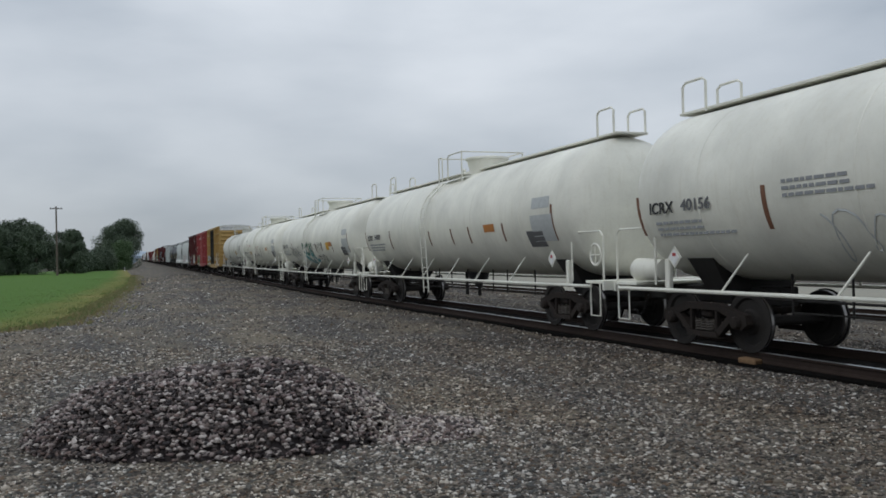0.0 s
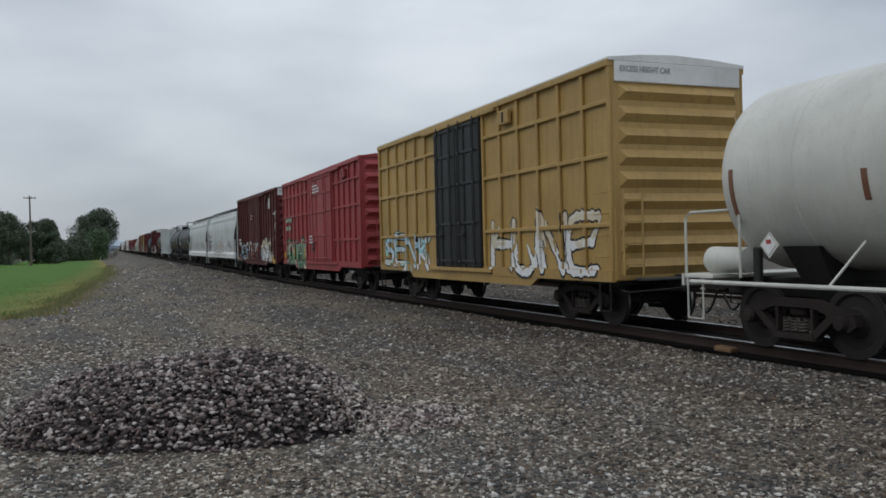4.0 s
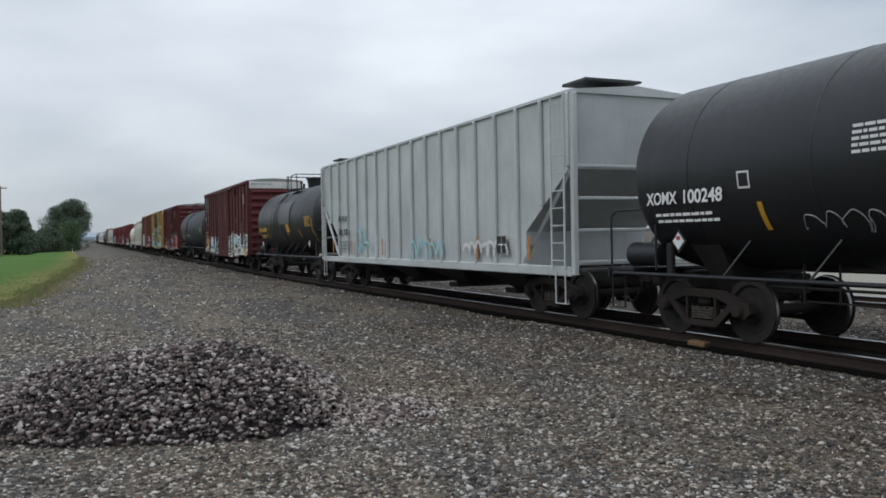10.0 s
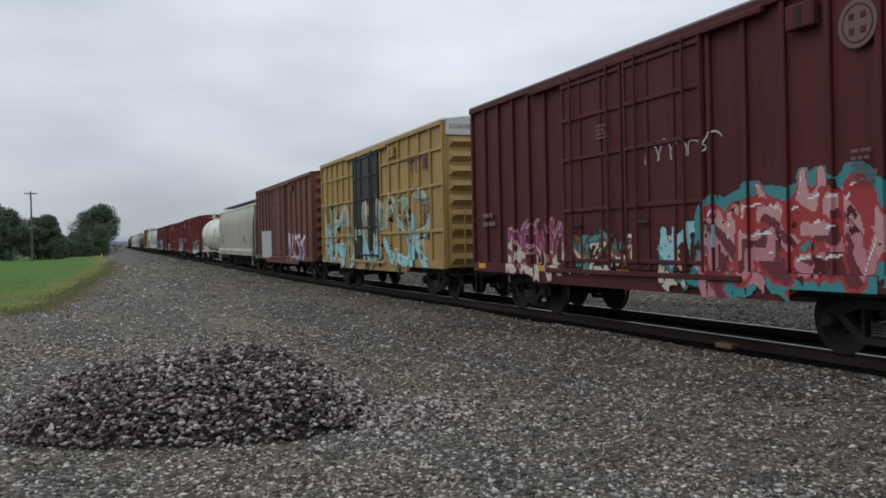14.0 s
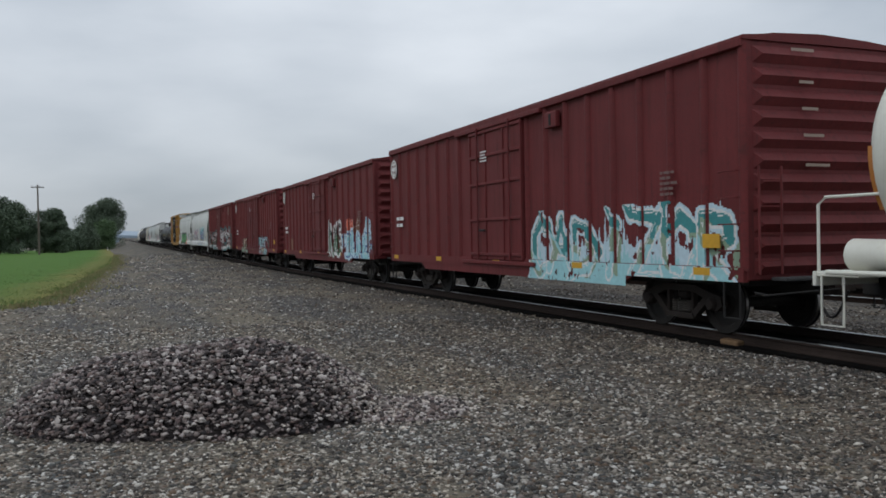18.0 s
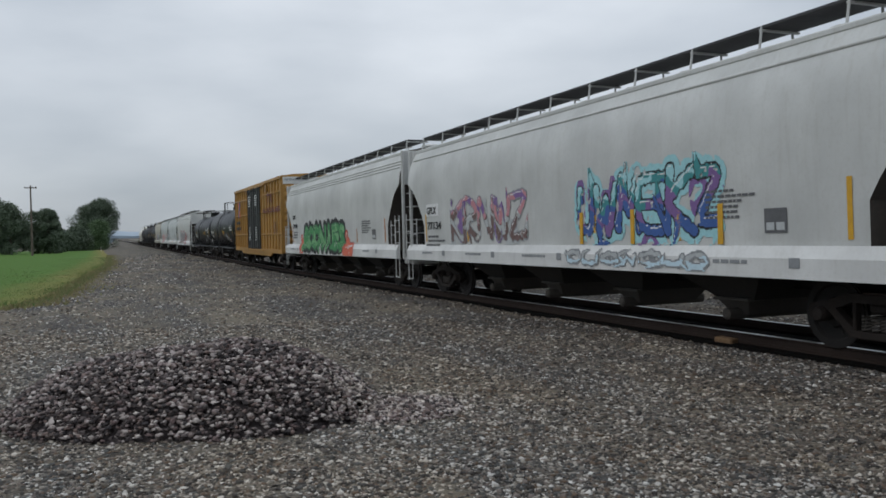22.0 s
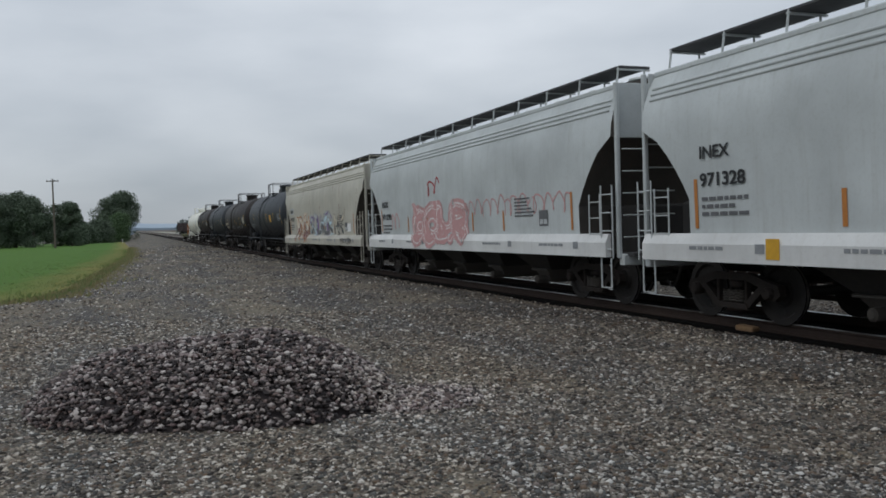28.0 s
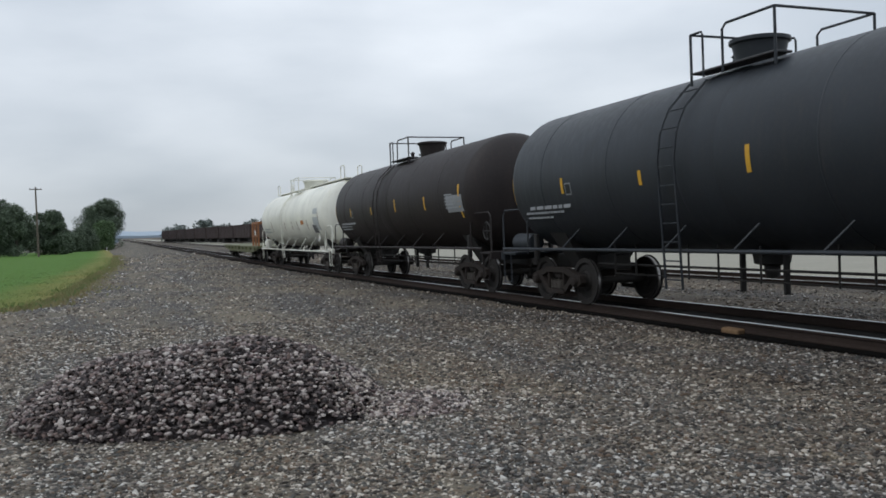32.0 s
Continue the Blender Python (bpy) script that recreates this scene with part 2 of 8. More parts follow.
GREY_STONE = [(0.0399, 0.0336, 0.0284), (0.1417, 0.1222, 0.0992), (0.0664, 0.0567, 0.0478), (0.2125, 0.1904, 0.1612), (0.0487, 0.0478, 0.0461), (0.2922, 0.2639, 0.2258), (0.1328, 0.093, 0.0638), (0.0886, 0.0921, 0.0886), (0.4428, 0.4162, 0.372), (0.031, 0.0266, 0.0239), (0.1771, 0.1461, 0.1284), (0.5845, 0.5668, 0.5314)]
PILE_STONE = [(0.0289, 0.0226, 0.022), (0.1333, 0.1015, 0.09), (0.0444, 0.0345, 0.0345), (0.2333, 0.189, 0.1727), (0.0666, 0.0497, 0.0461), (0.1777, 0.1253, 0.11), (0.0333, 0.028, 0.0293), (0.3555, 0.3078, 0.2827), (0.1, 0.0799, 0.0764), (0.0555, 0.0432, 0.0398), (0.5332, 0.4752, 0.4397), (0.27, 0.215, 0.205), (0.40, 0.35, 0.33), (0.15, 0.105, 0.1)]
M = {}
M["gravel"] = gravel_material("gravel_ground", GREY_STONE, 24.0, 0.52)
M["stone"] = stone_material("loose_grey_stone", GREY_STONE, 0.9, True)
M["pile_stone"] = stone_material("pile_stone", PILE_STONE)
M["pale_stone"] = stone_material("pale_spilled_stone", [(0.40, 0.335, 0.285), (0.64, 0.56, 0.485), (0.2, 0.16, 0.14), (0.52, 0.44, 0.38), (0.72, 0.65, 0.58), (0.28, 0.235, 0.205)])
M["field"] = field_material("crop_field")
M["blade"] = leaf_material("grass_blade", [(0.09, 0.165, 0.042), (0.12, 0.195, 0.055), (0.20, 0.18, 0.075), (0.105, 0.19, 0.05), (0.165, 0.19, 0.065)])
M["dry_blade"] = leaf_material("dry_grass_blade", [(0.20, 0.19, 0.075), (0.25, 0.215, 0.10), (0.16, 0.185, 0.06), (0.28, 0.22, 0.12)])
M["road"] = plain("pale_dry_gravel_road", (0.28, 0.265, 0.215), 0.95, 0.0, 6.0, 0.14)
M["leaf"] = leaf_material("tree_leaves", [(0.068, 0.096, 0.062), (0.086, 0.118, 0.074), (0.10, 0.134, 0.08), (0.076, 0.105, 0.068)])
M["leaf_light"] = leaf_material("shrub_leaves", [(0.06, 0.105, 0.045), (0.085, 0.14, 0.055), (0.075, 0.125, 0.052)])
# far foliage: pale bluish tones carry the distance haze
M["leaf_far"] = leaf_material("haze_tinted_leaves", [(0.10, 0.125, 0.115), (0.125, 0.15, 0.135), (0.11, 0.135, 0.12)])
M["bark"] = plain("bark", (0.09, 0.075, 0.06), 0.9)
M["pole_wood"] = plain("weathered_pole_wood", (0.13, 0.105, 0.085), 0.9)
# haze over the hills is put into their pale blue colour
M["hill"] = plain("haze_tinted_hillside", (0.33, 0.40, 0.47), 1.0, 0.0, 0.01, 0.06)
M["rail_side"] = paint("rusty_rail_steel", (0.042, 0.03, 0.025), 0.85, (0.02, 0.016, 0.014), 0.5, 0.3, 0, 0.15, 0.15)
# track bed: the train's shade is put into this near-black
M["oily"] = paint("shade_black_ballast", (0.008, 0.0075, 0.007), 0.95, (0.014, 0.012, 0.01), 0.5, 0.2, 0, 0.3, 0.05)
M["rail_top"] = plain("polished_rail_head", (0.55, 0.56, 0.58), 0.28, 1.0)
M["tie"] = plain("weathered_tie_wood", (0.20, 0.12, 0.06), 0.85)
M["white_tank"] = paint("white_tank_paint", (0.84, 0.83, 0.74), 0.42, (0.50, 0.45, 0.34), 0.25, 0.28, 0, 0.05)
M["grey_tank"] = paint("greyed_white_tank_paint", (0.65, 0.645, 0.585), 0.45, (0.34, 0.31, 0.27), 0.35, 0.35, 0, 0.05)
M["black_tank"] = paint("black_tank_paint", (0.012, 0.0128, 0.0155), 0.4, (0.02, 0.019, 0.02), 0.4, 0.45, 0, 0.05, 0.5)
M["slate_tank"] = paint("dusty_slate_black_tank_paint", (0.026, 0.031, 0.038), 0.5, (0.05, 0.047, 0.046), 0.4, 0.5, 0, 0.05, 0.35)
M["rust_tank"] = paint("rusty_brown_black_tank_paint", (0.022, 0.0165, 0.016), 0.55, (0.05, 0.035, 0.031), 0.5, 0.5, 0, 0.05, 0.35)
M["boxcar_dark"] = paint("dark_oxide_red_paint", (0.104, 0.0195, 0.0198), 0.6, (0.034, 0.014, 0.014), 0.8, 0.85, 0, 0.2, 0.3)
M["boxcar_oxide"] = paint("oxide_red_paint", (0.16, 0.0245, 0.0255), 0.6, (0.055, 0.019, 0.018), 0.75, 0.75, 0, 0.2, 0.3)
M["boxcar_red"] = paint("bright_red_paint", (0.33, 0.036, 0.04), 0.5, (0.15, 0.045, 0.04), 0.6, 0.6)
M["boxcar_rust"] = paint("rust_brown_paint", (0.17, 0.05, 0.027), 0.6, (0.06, 0.025, 0.02), 0.8, 0.9)
M["boxcar_yellow"] = paint("faded_yellow_paint", (0.45, 0.285, 0.085), 0.5, (0.20, 0.12, 0.06), 0.6, 0.65)
M["boxcar_ochre"] = paint("ochre_yellow_paint", (0.42, 0.22, 0.045), 0.5, (0.22, 0.13, 0.05), 0.4, 0.35)
M["black_door"] = paint("black_door_paint", (0.012, 0.0125, 0.013), 0.5, (0.05, 0.048, 0.045), 0.4, 0.4)
M["roof_grey"] = paint("galvanised_roof", (0.30, 0.30, 0.29), 0.5, (0.14, 0.12, 0.10), 0.5, 0.2, 0.3)
M["end_white"] = paint("white_end_panel", (0.72, 0.72, 0.70), 0.5, (0.4, 0.37, 0.33), 0.35, 0.3)
M["hopper_white"] = paint("white_hopper_paint", (0.60, 0.605, 0.585), 0.48, (0.36, 0.34, 0.30), 0.35, 0.35, 0, 0.05)
M["hopper_grey"] = paint("light_grey_hopper_paint", (0.555, 0.585, 0.58), 0.48, (0.30, 0.29, 0.26), 0.35, 0.35, 0, 0.05)
M["hopper_cream"] = paint("weathered_cream_hopper_paint", (0.52, 0.495, 0.42), 0.5, (0.30, 0.23, 0.15), 0.45, 0.55, 0, 0.05)
M["hopper_beige"] = paint("grey_beige_hopper_paint", (0.43, 0.412, 0.335), 0.5, (0.22, 0.19, 0.145), 0.35, 0.35, 0, 0.05)
# grimy steel below the cars; on white tanks' cradles it paints shade
M["under"] = paint("grimy_and_shaded_steel", (0.016, 0.0145, 0.0135), 0.75, (0.036, 0.03, 0.025), 0.5, 0.3)
# hopper bays: dark base with paler brownish blotches and streaks
M["dusty_under"] = paint("dark_hopper_bottom", (0.04, 0.036, 0.033), 0.8, (0.08, 0.07, 0.058), 0.5, 0.5)
# dust on gates and springs; on the slope sheets also painted shade
M["gate"] = paint("dusty_gate_and_shaded_sheet", (0.085, 0.075, 0.065), 0.8, (0.13, 0.10, 0.08), 0.5, 0.4)
M["truck"] = paint("grimy_truck_steel", (0.03, 0.024, 0.021), 0.8, (0.058, 0.041, 0.031), 0.6, 0.4, 0, 0.15, 0.25)
M["wheel"] = plain("worn_wheel_steel", (0.019, 0.016, 0.014), 0.85)
M["tread"] = plain("worn_wheel_tread", (0.35, 0.34, 0.33), 0.4, 1.0)
M["grating"] = paint("dark_walkway_grating", (0.05, 0.05, 0.052), 0.65, (0.09, 0.085, 0.08), 0.4, 0.2)
M["flat_green"] = paint("faded_green_paint", (0.10, 0.105, 0.04), 0.6, (0.10, 0.08, 0.06), 0.5, 0.4)
M["flat_orange"] = paint("rusty_orange_paint", (0.30, 0.12, 0.045), 0.65, (0.12, 0.07, 0.05), 0.5, 0.4)
M["gondola"] = paint("dark_gondola_paint", (0.05, 0.032, 0.03), 0.7, (0.03, 0.024, 0.022), 0.5, 0.4)
for nm, col in (("black", (0.012, 0.012, 0.014)), ("white", (0.78, 0.78, 0.77)), ("yellow", (0.66, 0.36, 0.025)), ("orange", (0.50, 0.19, 0.04)),
                ("brown", (0.20, 0.09, 0.05)), ("red", (0.42, 0.045, 0.05)), ("coral", (0.72, 0.16, 0.09)), ("green", (0.055, 0.28, 0.09)),
                ("dark_green", (0.025, 0.13, 0.055)), ("teal", (0.05, 0.27, 0.28)), ("aqua", (0.36, 0.66, 0.70)), ("ice", (0.56, 0.72, 0.80)),
                ("blue", (0.05, 0.12, 0.36)), ("pink", (0.56, 0.24, 0.27)), ("magenta", (0.26, 0.045, 0.12)), ("lime", (0.19, 0.43, 0.19)),
                ("cream", (0.66, 0.58, 0.44)), ("grey", (0.27, 0.28, 0.29)), ("pale_grey", (0.48, 0.50, 0.50)), ("sage", (0.28, 0.38, 0.27)),
                ("faded", (0.17, 0.10, 0.09)), ("worn_cream", (0.34, 0.25, 0.20)), ("smoke", (0.12, 0.12, 0.125)), ("maroon", (0.16, 0.03, 0.04)), ("faint_red", (0.60, 0.33, 0.32)), ("violet", (0.22, 0.12, 0.32)), ("mustard", (0.44, 0.28, 0.05))):
    M[nm] = plain("paint_" + nm, col, 0.55, 0.0, 12.0, 0.14)

# ---- mesh tools ----


class Shape:
    """Collects boxes, tubes and turned or drawn profiles into one mesh."""

    def __init__(self):
        self.v, self.f = [], []

    def add(self, verts, faces):
        k = len(self.v)
        self.v += [tuple(p) for p in verts]
        self.f += [tuple(i + k for i in q) for q in faces]
        return self

    def box(self, c, s, bev=0.0):
        """A box of centre c and size s, with chamfered edges where bev is given."""
        (cx, cy, cz), (hx, hy, hz) = c, (s[0] / 2, s[1] / 2, s[2] / 2)
        if bev <= 0:
            vs = [(cx + i * hx, cy + j * hy, cz + k * hz) for i in (-1, 1) for j in (-1, 1) for k in (-1, 1)]
            return self.add(vs, [(0, 1, 3, 2), (4, 6, 7, 5), (0, 4, 5, 1), (2, 3, 7, 6), (0, 2, 6, 4), (1, 5, 7, 3)])
        b = min(bev, hx * 0.9, hy * 0.9, hz * 0.9)
        vs, idx = [], {}
        for i in (-1, 1):
            for j in (-1, 1):
                for k in (-1, 1):
                    for a in range(3):
                        o = [hx - b, hy - b, hz - b]
                        o[a] += b
                        idx[i, j, k, a] = len(vs)
                        vs.append((cx + i * o[0], cy + j * o[1], cz + k * o[2]))
        fs = []
        for a in range(3):
            u, w = [q for q in range(3) if q != a]
            for sgn in (-1, 1):
                loop = []
                for du, dw in ((-1, -1), (1, -1), (1, 1), (-1, 1)):
                    k = [0, 0, 0]
                    k[a], k[u], k[w] = sgn, du, dw
                    loop.append(idx[(*k, a)])
                fs.append(loop if (sgn > 0) == (a != 1) else loop[::-1])
            for su in (-1, 1):
                for sw in (-1, 1):
                    k0, k1 = [0, 0, 0], [0, 0, 0]
                    k0[u], k0[w], k0[a] = su, sw, -1
                    k1[u], k1[w], k1[a] = su, sw, 1
                    fs.append((idx[(*k0, u)], idx[(*k1, u)], idx[(*k1, w)], idx[(*k0, w)]))
        for i in (-1, 1):
            for j in (-1, 1):
                for k in (-1, 1):
                    fs.append((idx[i, j, k, 0], idx[i, j, k, 1], idx[i, j, k, 2]))
        return self.add(vs, fs)

    def tube(self, pts, r, n=6):
        """A round bar along a line of points."""
        pts = [Vector(p) for p in pts]
        vs, fs = [], []
        for i, p in enumerate(pts):
            d = (pts[min(i + 1, len(pts) - 1)] - pts[max(i - 1, 0)]).normalized()
            a = d.cross(Vector((0, 0, 1)) if abs(d.z) < 0.9 else Vector((1, 0, 0))).normalized()
            b = d.cross(a)
            vs += [p + a * (r * math.cos(2 * math.pi * k / n)) + b * (r * math.sin(2 * math.pi * k / n)) for k in range(n)]
        for i in range(len(pts) - 1):
            fs += [(i * n + k, i * n + (k + 1) % n, (i + 1) * n + (k + 1) % n, (i + 1) * n + k) for k in range(n)]
        fs += [tuple(range(n))[::-1], tuple(range((len(pts) - 1) * n, len(pts) * n))]
        return self.add(vs, fs)

    def lathe(self, prof, axis="y", c=(0, 0, 0), n=24):
        """Turns a profile of (along, radius) about an axis through c."""
        vs, fs = [], []
        for s, r in prof:
            for k in range(n):
                a = 2 * math.pi * k / n
                u, w = r * math.cos(a), r * math.sin(a)
                p = {"x": (s, u, w), "y": (u, s, w), "z": (u, w, s)}[axis]
                vs.append((p[0] + c[0], p[1] + c[1], p[2] + c[2]))
        for i in range(len(prof) - 1):
            fs += [(i * n + k, i * n + (k + 1) % n, (i + 1) * n + (k + 1) % n, (i + 1) * n + k) for k in range(n)]
        ring = prof[0] == prof[-1]
        if prof[0][1] > 1e-4 and not ring:
            fs.append(tuple(range(n))[::-1])
        if prof[-1][1] > 1e-4 and not ring:
            fs.append(tuple(range((len(prof) - 1) * n, len(prof) * n)))
        return self.add(vs, fs)

    def draw(self, prof, y0, y1, closed=True):
        """Draws a closed (x, z) profile from y0 to y1."""
        n = len(prof)
        vs = [(x, y0, z) for x, z in prof] + [(x, y1, z) for x, z in prof]
        fs = [(k, (k + 1) % n, n + (k + 1) % n, n + k) for k in range(n if closed else n - 1)]
        if closed:
            fs += [tuple(range(n))[::-1], tuple(range(n, 2 * n))]
        return self.add(vs, fs)

    def plate(self, poly, x, t):
        """A plate of thickness t in the plane of the car's side, from a (y, z) outline."""
        n = len(poly)
        vs = [(x - t / 2, y, z) for y, z in poly] + [(x + t / 2, y, z) for y, z in poly]
        fs = [(k, (k + 1) % n, n + (k + 1) % n, n + k) for k in range(n)] + [tuple(range(n))[::-1], tuple(range(n, 2 * n))]
        return self.add(vs, fs)

    def mesh(self, name, smooth=0.0):
        me = bpy.data.meshes.new(name)
        me.from_pydata(self.v, [], self.f)
        bm = bmesh.new()
        bm.from_mesh(me)
        bmesh.ops.recalc_face_normals(bm, faces=bm.faces)
        bm.to_mesh(me)
        bm.free()
        if smooth:
            me.polygons.foreach_set("use_smooth", [True] * len(me.polygons))
            me.set_sharp_from_angle(angle=radians(smooth))
        me.materials.append(None)
        return me


KEPT = {}


def kept(key, make):
    """A mesh that is built once and shared between alike pieces."""
    if key not in KEPT:
        KEPT[key] = make()
    return KEPT[key]


def part(name, me, material, parent=None, at=(0, 0, 0), label="", turn=(0, 0, 0)):
    ob = new(name, me)
    if len(me.materials) == 1:
        ob.material_slots[0].link = "OBJECT"
        ob.material_slots[0].material = M[material] if isinstance(material, str) else material
    ob.parent = parent
    ob.matrix_basis = pose(*at, *turn)
    if label:
        tagged(ob, label)
    return ob


def bar(name, pts, r, material, parent, label="", n=6):
    return part(name, Shape().tube(pts, r, n).mesh(name, 40), material, parent, (0, 0, 0), label)


def bx(name, c, s, material, parent, bev=0.01, label=""):
    """A chamfered block shared by its size, placed at c."""
    key = ("block", tuple(round(q, 3) for q in s), bev)
    return part(name, kept(key, lambda: Shape().box((0, 0, 0), s, bev).mesh(name)), material, parent, c, label)


def lettering(name, body, size, material, parent, at, label="", wide=1.0, fit=0.0):
    """Flat letters on a car's near side, reading from the far end to the near end."""
    cu = bpy.data.curves.new(name, "FONT")
    cu.body, cu.size, cu.extrude, cu.offset = body, size * 1.38, 0.0015, size * 0.03
    tmp = bpy.data.objects.new(name, cu)
    me = bpy.data.meshes.new_from_object(tmp)
    me.materials.clear()
    me.materials.append(None)
    bpy.data.objects.remove(tmp)
    if fit:
        xs = [v.co.x for v in me.vertices]
        wide = fit / max(0.01, max(xs) - min(xs))
    ob = part(name, me, material, parent, (0, 0, 0), label)
    ob.matrix_basis = Matrix.Translation(at) @ Euler((radians(90), 0, radians(-90))).to_matrix().to_4x4() @ Matrix.Diagonal((wide, 1, 1, 1))
    return ob


def bars_of_text(name, rows, material, parent, x, y, z, w, h, seed=1, label="", fn=None):
    """Small writing that cannot be read: rows of broken bars. y is the far end of the block."""
    rnd = random.Random(seed)
    sh = Shape()
    step = h / rows
    for r in range(rows):
        yy, end = y, y - w * rnd.uniform(0.55, 1.0)
        zz = z - r * step
        xx = x if fn is None else fn(zz)
        while yy > end:
            k = rnd.uniform(0.5, 1.4) * step * 1.4
            sh.box((xx, yy - k / 2, zz), (0.004, k, step * 0.5))
            yy -= k + step * 0.3
    return tagged(part(name, sh.mesh(name), material, parent, (0, 0, 0), label), kind="stuff")


# ---- sprayed pictures: strokes on a fine grid that follows the car's side ----
GLYPH = {}
GLYPH["B"] = [[(0, 0), (0, 1), (0.75, 0.95), (0.85, 0.7), (0.1, 0.52), (0.95, 0.4), (0.85, 0.05), (0, 0)]]
GLYPH["A"] = [[(0, 0), (0.5, 1), (1, 0)], [(0.22, 0.4), (0.78, 0.4)]]
GLYPH["C"] = [[(1, 0.85), (0.6, 1), (0.1, 0.75), (0.1, 0.25), (0.6, 0), (1, 0.15)]]
GLYPH["D"] = [[(0, 0), (0, 1), (0.6, 0.95), (1, 0.5), (0.6, 0.05), (0, 0)]]
GLYPH["E"] = [[(1, 1), (0, 0.95), (0, 0.05), (1, 0)], [(0, 0.5), (0.8, 0.5)]]
GLYPH["G"] = [[(1, 0.85), (0.5, 1), (0.05, 0.6), (0.2, 0.08), (0.9, 0.05), (0.95, 0.45), (0.6, 0.45)]]
GLYPH["I"] = [[(0.5, 0), (0.5, 1)]]
GLYPH["K"] = [[(0, 0), (0, 1)], [(1, 1), (0.05, 0.5), (1, 0)]]
GLYPH["L"] = [[(0, 1), (0.05, 0), (1, 0.08)]]
GLYPH["M"] = [[(0, 0), (0.1, 1), (0.5, 0.35), (0.9, 1), (1, 0)]]
GLYPH["N"] = [[(0, 0), (0.05, 1), (0.9, 0.02), (1, 1)]]
GLYPH["O"] = [[(0.5, 1), (0.05, 0.7), (0.1, 0.15), (0.6, 0), (1, 0.4), (0.9, 0.85), (0.5, 1)]]
GLYPH["R"] = [[(0, 0), (0, 1), (0.8, 0.95), (0.9, 0.6), (0.1, 0.45), (1, 0)]]
GLYPH["S"] = [[(0.95, 0.9), (0.4, 1), (0.05, 0.75), (0.85, 0.4), (0.8, 0.05), (0.05, 0.1)]]
GLYPH["T"] = [[(0, 1), (1, 0.95)], [(0.5, 0.95), (0.45, 0)]]
GLYPH["U"] = [[(0, 1), (0.05, 0.15), (0.5, 0), (0.95, 0.15), (1, 1)]]
GLYPH["Z"] = [[(0, 1), (1, 0.95), (0.05, 0.05), (1, 0)]]
GLYPH["H"] = [[(0, 0), (0, 1)], [(1, 0), (1, 1)], [(0, 0.5), (1, 0.5)]]
GLYPH["W"] = [[(0, 1), (0.25, 0), (0.5, 0.7), (0.75, 0), (1, 1)]]
GLYPH["~"] = [[(0, 0.2), (0.15, 0.9), (0.4, 0.2), (0.55, 0.75), (0.75, 0.25), (1, 0.8)]]


GLYPH["*"] = [[(0.5, 0.5), (0.5 + 0.42 * math.cos(a), 0.5 + 0.42 * math.sin(a))] for a in [k * math.pi / 4 for k in range(8)]]
PLAIN_WORDS = ("GOONIES", "BUNZ", "REAL", "SIC", "*")


def rounded(pts):
    """A smooth line through a stroke's corners."""
    ctl = [pts[0]] + pts + [pts[-1]]
    out = []
    for p0, p1, p2, p3 in zip(ctl, ctl[1:], ctl[2:], ctl[3:]):
        for k in range(4):
            t = k / 4
            out.append(tuple(0.5 * (2 * b + (c - a) * t + (2 * a - 5 * b + 4 * c - d) * t * t + (3 * b - a - 3 * c + d) * t**3) for a, b, c, d in zip(p0, p1, p2, p3)))
    return out + [pts[-1]]


